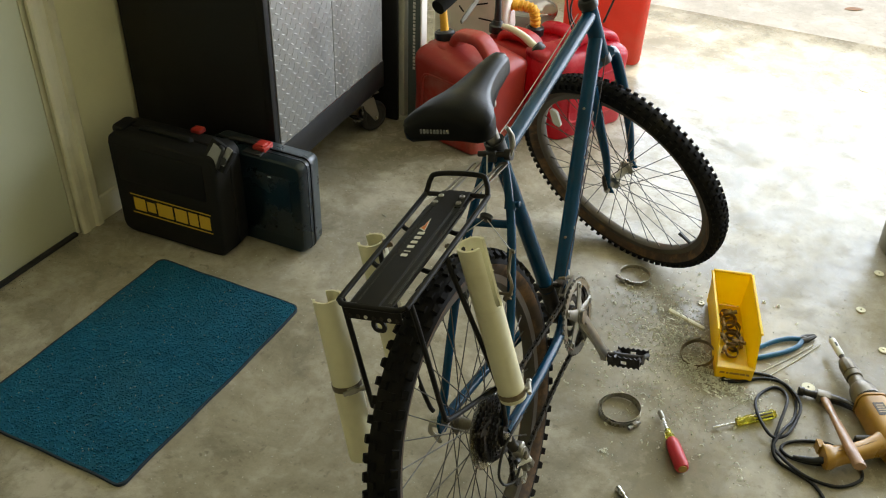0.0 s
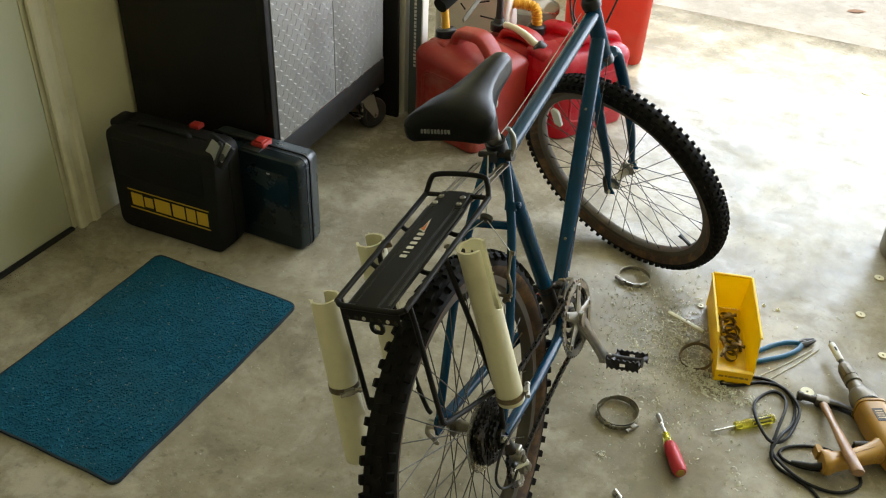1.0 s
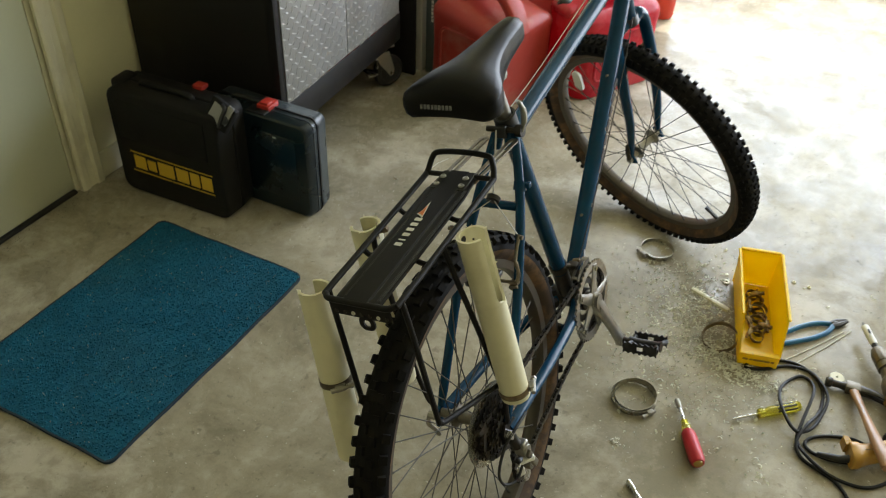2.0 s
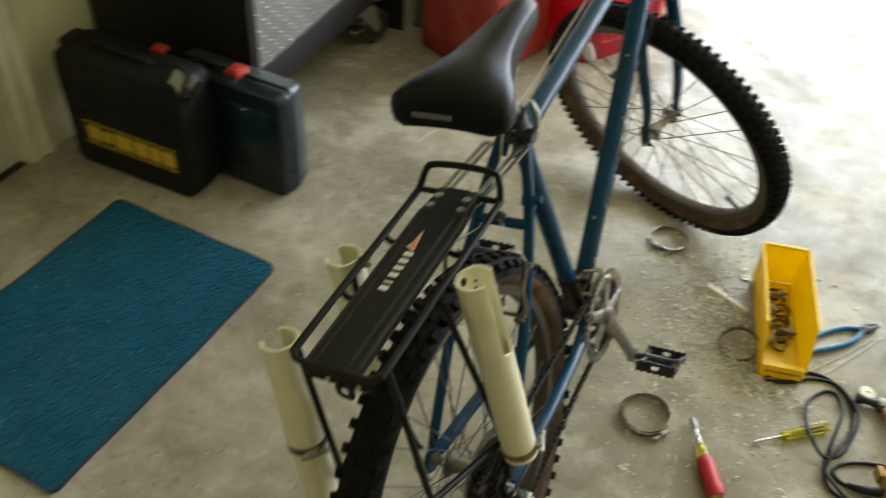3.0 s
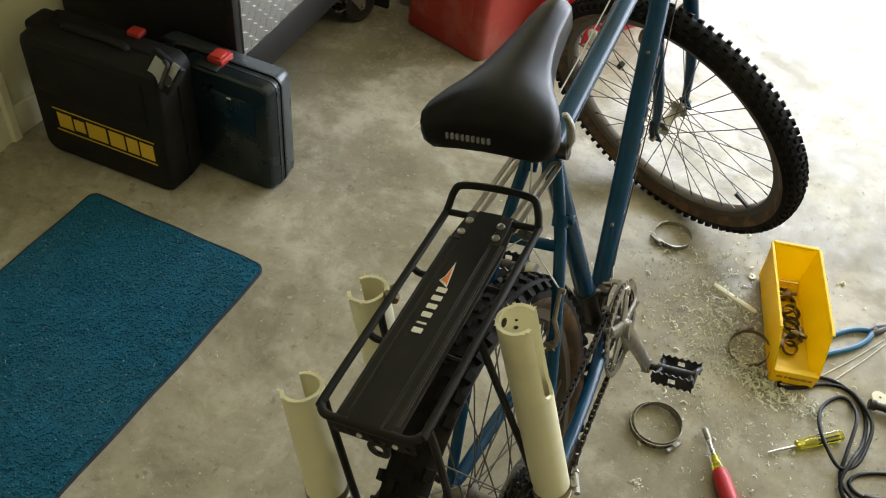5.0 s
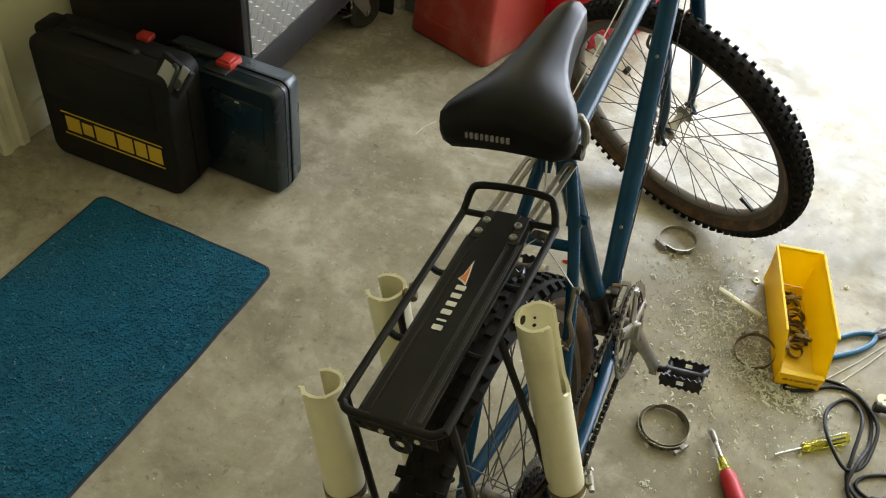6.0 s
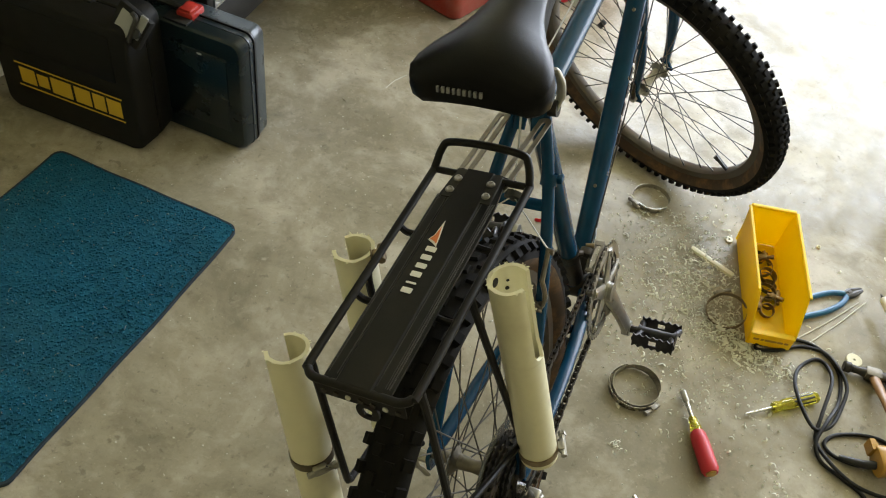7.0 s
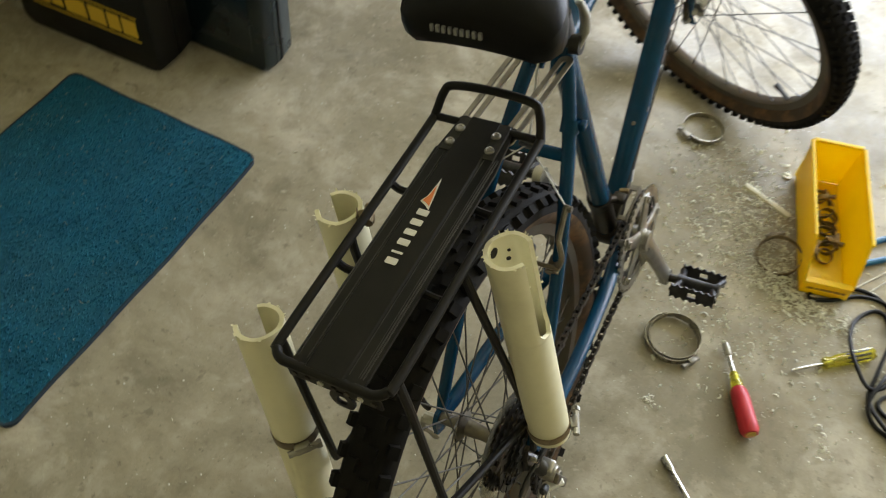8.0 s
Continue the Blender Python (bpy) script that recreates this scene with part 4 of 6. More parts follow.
# Fork, head set, stem and bar, turned to the left.
fk = Shape()
for side in (1, -1):
    top = CROWN + Vector((0, side * 0.02, 0)) - STEER_AXIS * 0.004
    mid = CROWN + Vector((0.004, side * 0.049, 0)) - STEER_AXIS * 0.045
    low = AXIS_FOOT + STEER_AXIS * 0.13 + Vector((0.02, side * 0.052, 0))
    end = F_HUB + Vector((0, side * 0.053, 0.006))
    fk.sweep(curve_points([top, CROWN + Vector((0.002, side * 0.037, 0)) - STEER_AXIS * 0.008, mid, (mid + low) / 2 + Vector((-0.003, side * 0.003, 0)), low, end], 5), [0.0145] * 15 + [0.0135, 0.013, 0.0125, 0.012, 0.0115, 0.011, 0.0105, 0.0095, 0.009, 0.0085, 0.008], 14)
    fk.box((0.024, 0.006, 0.032), tuple(F_HUB + Vector((0, side * 0.053, 0.0))), bevel=0.002)
fk.sweep([CROWN + Vector((0, 0.03, 0)), CROWN + Vector((0, -0.03, 0))], 0.0165, 14)
fork = bpart("fork", fk, M_BLUE, "blue painted rigid fork", m=TURNED)
part("headset_cup", Shape().lathe([(0.017, -0.012), (0.0235, -0.012), (0.0215, 0.004), (0.0205, 0.008), (0.017, 0.008)], 22, Matrix.Translation(CROWN + STEER_AXIS * 0.005) @ Matrix.Rotation(radians(-19), 4, "Y")), M_BLACK, fork)
part("headset_cup", Shape().lathe([(0.014, -0.004), (0.0225, -0.004), (0.0235, 0.006), (0.0195, 0.016), (0.014, 0.018)], 22, Matrix.Translation(HEAD_TOP) @ Matrix.Rotation(radians(-19), 4, "Y")), M_BLACK, fork)
STEM_TOP = HEAD_TOP + STEER_AXIS * 0.2
BAR = STEM_TOP + Vector((0.1, 0, 0.035))
bpart("stem", Shape().sweep([HEAD_TOP, STEM_TOP + STEER_AXIS * 0.012], 0.0125, 16).sweep([STEM_TOP, BAR], 0.0135, 16), M_BLACK, "black handlebar stem", m=TURNED)
bar = bpart("handlebar", Shape().sweep(curve_points([BAR + Vector((-0.046, -0.335, 0.005)), BAR + Vector((-0.01, -0.1, 0)), BAR, BAR + Vector((-0.01, 0.1, 0)), BAR + Vector((-0.046, 0.335, 0.005))], 5), 0.011, 14), M_BLACK, "black straight handlebar", m=TURNED)
for sg in (-1, 1):
    part("grip", Shape().sweep([BAR + Vector((-0.033, sg * 0.235, 0.003)), BAR + Vector((-0.0465, sg * 0.342, 0.005))], 0.0155, 16), M_RUBBER, bar)
    part("brake_lever", Shape().sweep(curve_points([BAR + Vector((-0.015, sg * 0.17, -0.012)), BAR + Vector((0.006, sg * 0.19, -0.045)), BAR + Vector((0.002, sg * 0.285, -0.066))], 5), [0.008] * 4 + [0.011] * 6 + [0.008], 10, flat=0.35), M_GREYMETAL, bar)
for k, (dy, dz, side) in enumerate(((-0.1, 0.03, -1), (-0.05, 0.06, 1), (0.04, 0.05, 1))):
    a = HEAD_TOP + Vector((0.02 - 0.02 * k, 0.024 * side, -0.05 - 0.02 * k))
    bpart("cable", Shape().sweep(curve_points([a, a + Vector((0.03, 0.03 * side, 0.06)), a + Vector((0.06, dy, 0.16 + dz)), a + Vector((0.0, dy * 1.6, 0.2 + dz))], 6), 0.0025, 8), M_BLACK, "black brake cable housing")
for side in (1, -1):
    c0 = CROWN - STEER_AXIS * 0.131
    arm_m = TURNED @ Matrix.Translation((c0.x + 0.03, 0, c0.z)) @ Matrix.Rotation(radians(180), 4, "Z") @ Matrix.Rotation(radians(19), 4, "Y") @ Matrix.Translation((0.0, 0, 0))
    brake_arm(side, 0.014, 0.052, 0.0, arm_m)
part("axle_lever", Shape().sweep(curve_points([F_HUB + Vector((0, 0.062, 0)), F_HUB + Vector((-0.014, 0.07, 0.014)), F_HUB + Vector((-0.022, 0.068, 0.04)), F_HUB + Vector((-0.024, 0.06, 0.055))], 4), [0.005] * 4 + [0.006] * 8 + [0.004], 8, flat=0.6), M_DARKMETAL, fork)
for y0, y1 in ((0.05, 0.066), (-0.05, -0.064)):
    part("axle_end", Shape().sweep([F_HUB + Vector((0, y0, 0)), F_HUB + Vector((0, y1, 0))], 0.008, 10), M_ALU, fork)
part("reflector", Shape().prism(round_rect(0.028, 0.06, 0.011), -0.0035, 0.0035, Matrix.Rotation(radians(90), 4, "X")), M_WHITE, front_wheel, "white spoke reflector", m=Matrix.Rotation(radians(-67), 4, "Y") @ Matrix.Translation((0, 0.004, 0.236)) @ Matrix.Rotation(radians(128), 4, "Y"))
part("spoke_clip", Shape().box((0.02, 0.014, 0.013), (0, 0, 0), bevel=0.003), M_BLACK, front_wheel, m=Matrix.Rotation(radians(-62), 4, "Y") @ Matrix.Translation((0, -0.008, 0.158)))
part("valve", Shape().sweep([(0, 0, 0.268), (0, 0, 0.236)], 0.004, 8).sweep([(0, 0, 0.238), (0, 0, 0.226)], 0.0052, 8), M_BLACK, front_wheel, m=Matrix.Rotation(radians(109.5), 4, "Y"))
part("valve", Shape().sweep([(0, 0, 0.268), (0, 0, 0.236)], 0.004, 8), M_BLACK, rear, m=Matrix.Rotation(radians(-95.0), 4, "Y"))

# Rear rack.
RW = 0.0605
def rack_z(x):
    return 0.4255 + 0.076 * (x + 0.03)


ROD = 0.0048
rod = Shape()
half = [(-0.1965, 0.03, rack_z(-0.1965)), (-0.196, 0.048, rack_z(-0.196)), (-0.189, RW - 0.003, rack_z(-0.189)), (-0.175, RW, rack_z(-0.175)), (-0.05, RW, rack_z(-0.05)), (0.1, RW, rack_z(0.1)), (0.118, RW - 0.001, rack_z(0.118) + 0.004), (0.13, RW - 0.006, rack_z(0.13) + 0.02), (0.136, RW - 0.016, rack_z(0.136) + 0.027)]
other = [(x, -y, z) for x, y, z in reversed(half)]
rod.sweep(curve_points(half + [(0.138, 0.0, rack_z(0.138) + 0.029)] + other, 5, True), ROD, 10, closed=True)
rod.sweep([(0.116, RW - 0.001, rack_z(0.116)), (0.116, -RW + 0.001, rack_z(0.116))], ROD * 0.9, 10)
rack = bpart("rear_rack", rod, M_BLACKROD, "black steel rod luggage rack", smooth=40)
plate = Shape()
PLATE_Y = 0.002
cross = [(-0.0375, -0.004), (-0.0375, -0.0005), (-0.026, 0.0022), (-0.02, 0.0008), (-0.018, 0.003), (0.018, 0.003), (0.02, 0.0008), (0.026, 0.0022), (0.034, 0.0), (0.034, -0.004)]
xs = [-0.196, -0.19, -0.05, 0.06, 0.11, 0.122]
plate.loft([[(x, PLATE_Y + 1.04 * y * (1.0 if x < 0.1 else 0.86), rack_z(x) + z + 0.002) for y, z in cross] for x in xs])
part("platform", plate, M_PLATE, rack, "ribbed black top plate")
for k in range(14):
    y = -0.0355 + 0.0023 * k if k < 7 else 0.0205 + 0.0023 * (k - 7)
    part("rib", Shape().sweep([(-0.188, y + PLATE_Y, rack_z(-0.188) + 0.0028), (0.075, y + PLATE_Y, rack_z(0.075) + 0.0028)], 0.0007, 5), M_RIB, rack)
part("bracket_plate", Shape().loft([[(x, y * k, rack_z(x) + 0.0046 + z) for y, z in ((-0.029, -0.002), (-0.028, 0.0), (0.031, 0.0), (0.032, -0.002))] for x, k in ((0.072, 1.0), (0.073, 1.02), (0.118, 0.95), (0.12, 0.93))]), M_GREASYPLATE, rack, "dusty bolted bracket plate")
for x, y in ((0.083, 0.025), (0.103, 0.023), (0.083, -0.02), (0.103, -0.018)):
    part("bolt", Shape().lathe([(0, 0.0016), (0.0022, 0.0016), (0.003, 0.0026), (0.0045, 0.0022), (0.0052, 0.0008), (0.0052, 0), (0, 0)], 12, Matrix.Translation((x, y, rack_z(x) + 0.0048))), M_ALU, rack)
z_r = rack_z(-0.19)
lip = Shape()
lip.box((0.003, 0.1, 0.026), (-0.192, 0.0, z_r - 0.016), bevel=0.001, seg=1)
lip.prism(round_rect(0.024, 0.026, 0.01), -0.0015, 0.0015, Matrix.Translation((-0.193, -0.006, z_r - 0.036)) @ Matrix.Rotation(radians(90), 4, "Y"), [(x * 0.5, y * 0.45) for x, y in round_rect(0.024, 0.026, 0.01)])
part("rear_bracket", lip, M_BLACKROD, rack, "punched black reflector bracket")
for k in range(7):
    part("bracket_hole", Shape().lathe([(0, 0.001), (0.0032, 0.001), (0.0032, -0.001), (0, -0.001)], 10, Matrix.Translation((-0.1938, -0.042 + 0.014 * k, z_r - 0.022)) @ Matrix.Rotation(radians(90), 4, "Y")), M_PALE if k in (1, 4) else M_GREASE, rack)
for sg in (1, -1):
    for x in (0.02, -0.085):
        part("strut", Shape().sweep(curve_points([(x, sg * RW, rack_z(x) - 0.002), (x + 0.002, sg * (RW - 0.008), rack_z(x) - 0.012), (x + 0.003, sg * 0.034, rack_z(x) - 0.012), (x + 0.003, sg * 0.02, rack_z(x) - 0.004)], 4), 0.0042, 8), M_BLACKROD, rack)
    leg = curve_points([(-0.178, sg * (RW + 0.001), rack_z(-0.178)), (-0.176, sg * 0.064, 0.36), (-0.172, sg * 0.068, 0.205), (-0.168, sg * 0.069, 0.185), (-0.153, sg * 0.071, 0.176), (-0.06, sg * 0.082, 0.148), (-0.008, sg * 0.086, 0.13)], 6)
    part("leg", Shape().sweep(leg, ROD * 0.95, 10), M_BLACKROD, rack)
    part("leg", Shape().sweep(curve_points([(-0.056, sg * RW, rack_z(-0.05)), (-0.05, sg * 0.066, 0.37), (-0.014, sg * 0.083, 0.14), (-0.004, sg * 0.079, 0.05), (0.0, sg * 0.075, 0.03)], 6), ROD * 0.95, 10), M_BLACKROD, rack)
    bar_ = Shape()
    p0, p1 = Vector((0.1, sg * 0.026, rack_z(0.1) - 0.002)), Vector((0.262, sg * 0.028, 0.428))
    d = p1 - p0
    mm = Matrix.Translation(p0) @ d.to_track_quat("X", "Z").to_matrix().to_4x4()
    outer = round_rect(d.length, 0.017, 0.008)
    inner = [(x * 0.9, y * 0.3) for x, y in outer]
    bar_.prism([(x + d.length / 2, y) for x, y in outer], -0.0012, 0.0012, mm, [(x + d.length / 2, y) for x, y in inner])
    part("stay", bar_, M_DIRTYALU, rack, "slotted tarnished steel stay")


def on_plate(x, y):
    return Matrix.Translation((x, y + PLATE_Y, rack_z(x) + 0.0056)) @ Matrix.Rotation(radians(-4.3), 4, "Y")


part("logo_mark", Shape().prism([(0.004, 0.0075), (0.012, 0.0035), (0.036, 0.001), (0.014, -0.003), (-0.004, -0.0055), (0.0, 0.0)], 0, 0.0006, on_plate(-0.002, 0.005)), M_WHITE, rack)
part("logo_mark", Shape().prism([(0.005, 0.0055), (0.012, 0.0022), (0.026, 0.0008), (0.013, -0.0018), (0.0, -0.004), (0.003, 0.0)], 0.0005, 0.0012, on_plate(-0.002, 0.005)), M_ORANGE, rack)
for k, (w, hh) in enumerate(((0.0085, 0.011), (0.0085, 0.011), (0.008, 0.011), (0.0085, 0.011), (0.003, 0.011), (0.0085, 0.011))):
    part("brand_bar", Shape().prism(round_rect(w * 0.84, hh * 1.1, 0.001, 2), 0, 0.0006, on_plate(-0.0105 - 0.0126 * k + (0.002 if k > 4 else 0), 0.003)), M_WHITE, rack)


# Plastic tubes clamped to the rack, each with a slot cut down from its top.
def holder(name, top, bottom, slot_dir, slot_len, half_angle, label):
    top, bottom = Vector(top), Vector(bottom)
    axis = (top - bottom).normalized()
    length = (top - bottom).length
    xx = (Vector(slot_dir) - axis * Vector(slot_dir).dot(axis)).normalized()
    m = Matrix((xx, axis.cross(xx), axis)).transposed().to_4x4()
    m.translation = bottom
    ro, ri, n = 0.0242, 0.0198, 48
    sh = Shape()
    # lower, closed part; then the slotted part; the slot has a rounded foot
    sh.lathe([(ri, 0), (ro, 0), (ro, length - slot_len), (ri, length - slot_len)], n, closed=True)
    steps = 26
    ga = radians(half_angle)
    verts, faces, rows = [], [], []
    for i in range(steps + 1):
        z = length - slot_len + slot_len * i / steps
        up_ = z - (length - slot_len)
        rad = ro * math.sin(ga)
        g = ga if up_ > rad else math.asin(max(0.05, math.sqrt(max(0.0, rad ** 2 - (rad - up_) ** 2)) / ro))
        rows.append((z, g))
    cols = 40
    for z, g in rows:
        for rr in (ro, ri):
            for j in range(cols + 1):
                a = g + (math.tau - 2 * g) * j / cols
                wob = 0.0004 * math.sin(5 * a) if z > length - 0.001 else 0
                verts.append((rr * math.cos(a), rr * math.sin(a), z + wob))
    c = cols + 1
    for i in range(steps):
        b0, b1 = i * 2 * c, (i + 1) * 2 * c
        for j in range(cols):
            faces += [(b0 + j, b0 + j + 1, b1 + j + 1, b1 + j), (b0 + c + j + 1, b0 + c + j, b1 + c + j, b1 + c + j + 1)]
        faces += [(b0, b1, b1 + c, b0 + c), (b0 + cols, b0 + c + cols, b1 + c + cols, b1 + cols)]
    t = steps * 2 * c
    faces += [(t + j, t + j + 1, t + c + j + 1, t + c + j) for j in range(cols)]
    sh.add(verts, faces)
    ob = bpart(name, sh, M_PVC, label, m=UP @ m, smooth=40)
    for zz, aa, rr in ((length - 0.013, 160, 0.0055), (length - 0.02, 112, 0.0017), (length - 0.031, 118, 0.0024)):
        part("drill_hole", Shape().lathe([(0, 0.0003), (rr, 0.0003), (rr, -0.0006), (0, -0.0006)], 12, Matrix.Rotation(radians(aa), 4, "Z") @ Matrix.Translation((ri - 0.0005, 0, zz)) @ Matrix.Rotation(radians(90), 4, "Y")), M_BLACKFILL, ob)
    burr, dice = Shape(), random.Random(len(bpy.data.objects))
    for k in range(30):
        a = ga + (math.tau - 2 * ga) * dice.random()
        z = length
        if k % 3 == 0:
            a, z = dice.choice((ga, -ga)), length - dice.uniform(0, slot_len * 0.9)
        p = Vector((dice.choice((ro, ro, ri)) * math.cos(a), ro * math.sin(a), z))
        o_ = Vector((math.cos(a + dice.uniform(-0.8, 0.8)), math.sin(a), dice.uniform(-0.4, 0.9))) * dice.uniform(0.0006, 0.0028)
        w_ = Vector((-math.sin(a), math.cos(a), 0)) * dice.uniform(0.0006, 0.0018)
        burr.add([p - w_, p + w_, p + o_ + w_ * 0.6, p + o_ - w_ * 0.4], [(0, 1, 2, 3)])
    tagged(part("burr", burr, M_PVC, ob, smooth=0), kind="stuff")
    return ob


def band(r, h, thick=0.0008, n=40):
    return Shape().lathe([(r, -h / 2), (r + thick, -h / 2), (r + thick, h / 2), (r, h / 2)], n, closed=True)


def clamp_on(tube, z, r, screw_angle, mat_band):
    part("hose_clamp", band(r, 0.0105), mat_band, tube, "steel hose clamp", m=Matrix.Translation((0, 0, z)))
    a = Matrix.Translation((0, 0, z)) @ Matrix.Rotation(radians(screw_angle), 4, "Z") @ Matrix.Translation((r + 0.005, 0, 0))
    part("clamp_screw", Shape().box((0.009, 0.017, 0.0105), (0, 0, 0), a, bevel=0.002).sweep([(0.002, -0.016, 0), (0.002, 0.018, 0)], 0.0038, 8, m=a).lathe([(0, -0.003), (0.0052, -0.003), (0.0052, 0.002), (0, 0.002)], 6, a @ Matrix.Translation((0.002, 0.018, 0)) @ ALONG_Y), M_ALU, tube)


tube_r = holder("holder_tube", (-0.018, -0.0885, 0.424), (-0.008, -0.106, 0.108), (0.22, -1.0, 0.0), 0.122, 40, "pale cream plastic pipe with a slot")
clamp_on(tube_r, 0.014, 0.0248, 12, M_RUSTY)
tube_l = holder("holder_tube", (-0.162, 0.105, 0.396), (-0.193, 0.101, 0.09), (0.15, 1.0, 0.0), 0.1, 40, "pale cream plastic pipe with a slot")
clamp_on(tube_l, 0.146, 0.0248, 150, M_TARNISH)
holder("holder_tube", (-0.024, 0.097, 0.42), (-0.03, 0.1, 0.11), (0.05, 1.0, 0.0), 0.1, 32, "pale cream plastic pipe with a slot")
part("rail_clamp", Shape().box((0.011, 0.016, 0.014), (0, 0, 0), bevel=0.003).sweep([(-0.013, -0.003, 0.003), (0.012, -0.003, 0.003)], 0.0045, 10).box((0.0125, 0.001, 0.022), (0.0, 0.0085, -0.003)), M_RUSTY, bike, "hose clamp screw on the rack rail", m=UP @ Matrix.Translation((-0.022, 0.066, 0.416)) @ Matrix.Rotation(radians(30), 4, "Z"))

# ---- rolling steel cabinet ----
cab = thing("tool_cabinet", pose(-1.3684, 1.938, 0, 0, 0, 3.3), "black steel rolling cabinet with silver tread-plate doors", "cabinet")
CD, CW, CH, CZ = 0.474, 0.716, 1.55, 0.166
part("side_panel", Shape().box((CD, 0.02, CH - CZ), (-CD / 2 - 0.004, 0.01, (CH + CZ) / 2), bevel=0.003), M_CABINET, cab, "plain black side panel")
part("side_panel", Shape().box((CD, 0.02, CH - CZ), (-CD / 2 - 0.004, CW - 0.01, (CH + CZ) / 2), bevel=0.003), M_CABINET, cab)
part("back_panel", Shape().box((0.012, CW - 0.044, CH - CZ), (-CD + 0.004, CW / 2, (CH + CZ) / 2)), M_CABINET, cab)
part("top_panel", Shape().box((CD, CW - 0.044, 0.02), (-CD / 2, CW / 2, CH - 0.012)), M_CABINET, cab)
part("kick_rail", Shape().box((0.03, CW, 0.098), (0.0, CW / 2, CZ + 0.048), bevel=0.004).box((CD - 0.03, CW - 0.044, 0.02), (-CD / 2 - 0.01, CW / 2, CZ + 0.02)), M_CABINET, cab, "black steel bottom rail")
part("corner_post", Shape().box((0.028, 0.024, CH - CZ - 0.102), (0.001, 0.012, (CH + CZ + 0.1) / 2), bevel=0.003), M_CABINET, cab)
part("corner_post", Shape().box((0.02, 0.012, CH - CZ - 0.102), (-0.004, CW - 0.006, (CH + CZ + 0.1) / 2), bevel=0.003), M_CABINET, cab)
part("rail_edge", Shape().box((0.006, CW - 0.02, 0.003), (0.0125, CW / 2, CZ + 0.098)), M_STEEL, cab)
z0, z1 = CZ + 0.0985, CH - 0.03
for y0, y1 in ((0.029, 0.362), (0.365, 0.703)):
    w = y1 - y0
    leaf_ = part("cabinet_door", Shape().box((0.022, w, z1 - z0), (0.005, (y0 + y1) / 2, (z0 + z1) / 2), bevel=0.002), M_TREAD, cab, "silver tread-plate door")
    bars = Shape()
    pitch = 0.0225
    for i in range(int(w / pitch) + 1):
        for j in range(int(0.66 / pitch)):
            y, z = y0 + 0.008 + pitch * i, z0 + 0.01 + pitch * j
            if y > y1 - 0.008:
                continue
            a = radians(62 if (i + j) % 2 else -28)
            dy, dz = math.cos(a) * 0.0122, math.sin(a) * 0.0122
            ny, nz = -math.sin(a) * 0.0033, math.cos(a) * 0.0033
            x = 0.0159
            bars.add([(x, y - dy, z - dz), (x, y + ny, z + nz), (x, y + dy, z + dz), (x, y - ny, z - nz), (x + 0.0016, y - dy * 0.55, z - dz * 0.55), (x + 0.0016, y + dy * 0.55, z + dz * 0.55)],
                     [(0, 1, 5, 4), (1, 2, 5), (2, 3, 4, 5), (3, 0, 4)])
    tagged(part("tread_pattern", bars, M_TREADBAR, leaf_, smooth=0), kind="stuff")


def caster(y, x, turn):
    """A swivel caster under the bottom rail: top plate, raked fork, wheel and foot brake; turn: where the wheel trails."""
    m = Matrix.Translation((x, y, 0)) @ Matrix.Rotation(radians(turn), 4, "Z")
    ob = part("caster", Shape().box((0.08, 0.07, 0.006), (0, 0, CZ - 0.004), m, bevel=0.001, seg=1).lathe([(0, 0), (0.026, 0), (0.03, 0.006), (0.026, 0.014), (0, 0.014)], 24, m @ Matrix.Translation((0, 0, CZ - 0.022))), M_GREYMETAL, cab, "swivel caster with a foot brake")
    for sg in (-1, 1):
        plate_ = [(-0.026, 0.14), (0.026, 0.14), (0.046, 0.07), (0.044, 0.05), (0.03, 0.045), (0.02, 0.06), (-0.012, 0.1)]
        part("fork_plate", Shape().prism(plate_, -0.0015, 0.0015, m @ Matrix.Translation((0, sg * 0.021, 0)) @ Matrix.Rotation(radians(90), 4, "X")), M_GREYMETAL, ob, "grey steel fork plate")
    part("fork_bridge", Shape().box((0.006, 0.044, 0.06), (-0.02, 0, 0.112), m @ Matrix.Translation((-0.002, 0, 0)), bevel=0.002), M_STEEL, ob, "bright bent steel front of the fork")
    part("caster_wheel", Shape().lathe([(0.0, -0.014), (0.016, -0.016), (0.034, -0.012), (0.042, -0.015), (0.052, -0.012), (0.0565, -0.006), (0.0575, 0), (0.0565, 0.006), (0.052, 0.012), (0.042, 0.015), (0.034, 0.012), (0.016, 0.016), (0.0, 0.014)], 40, m @ Matrix.Translation((0.034, 0, 0.0577)) @ ALONG_Y), M_CASTER, ob, "black rubber caster wheel")
    part("axle_bolt", Shape().sweep([(0.034, -0.027, 0.0577), (0.034, 0.027, 0.0577)], 0.007, 8, m=m), M_STEEL, ob)
    part("brake_pedal", Shape().prism([(-0.022, -0.03), (-0.022, 0.03), (0.006, 0.022), (0.02, 0.02), (0.02, -0.02), (0.006, -0.022)], -0.0018, 0.0018, m @ Matrix.Translation((-0.04, 0, 0.07)) @ Matrix.Rotation(radians(14), 4, "Y")).box((0.05, 0.014, 0.004), (-0.035, 0, 0.05), m @ Matrix.Rotation(radians(8), 4, "Y"), bevel=0.001, seg=1), M_STEEL, ob, "bent steel brake pedal")


for y, x, turn in ((0.07, -0.05, 20), (CW - 0.07, -0.03, 62), (0.07, -CD + 0.09, 150), (CW - 0.07, -CD + 0.09, 40)):
    caster(y, x, turn)

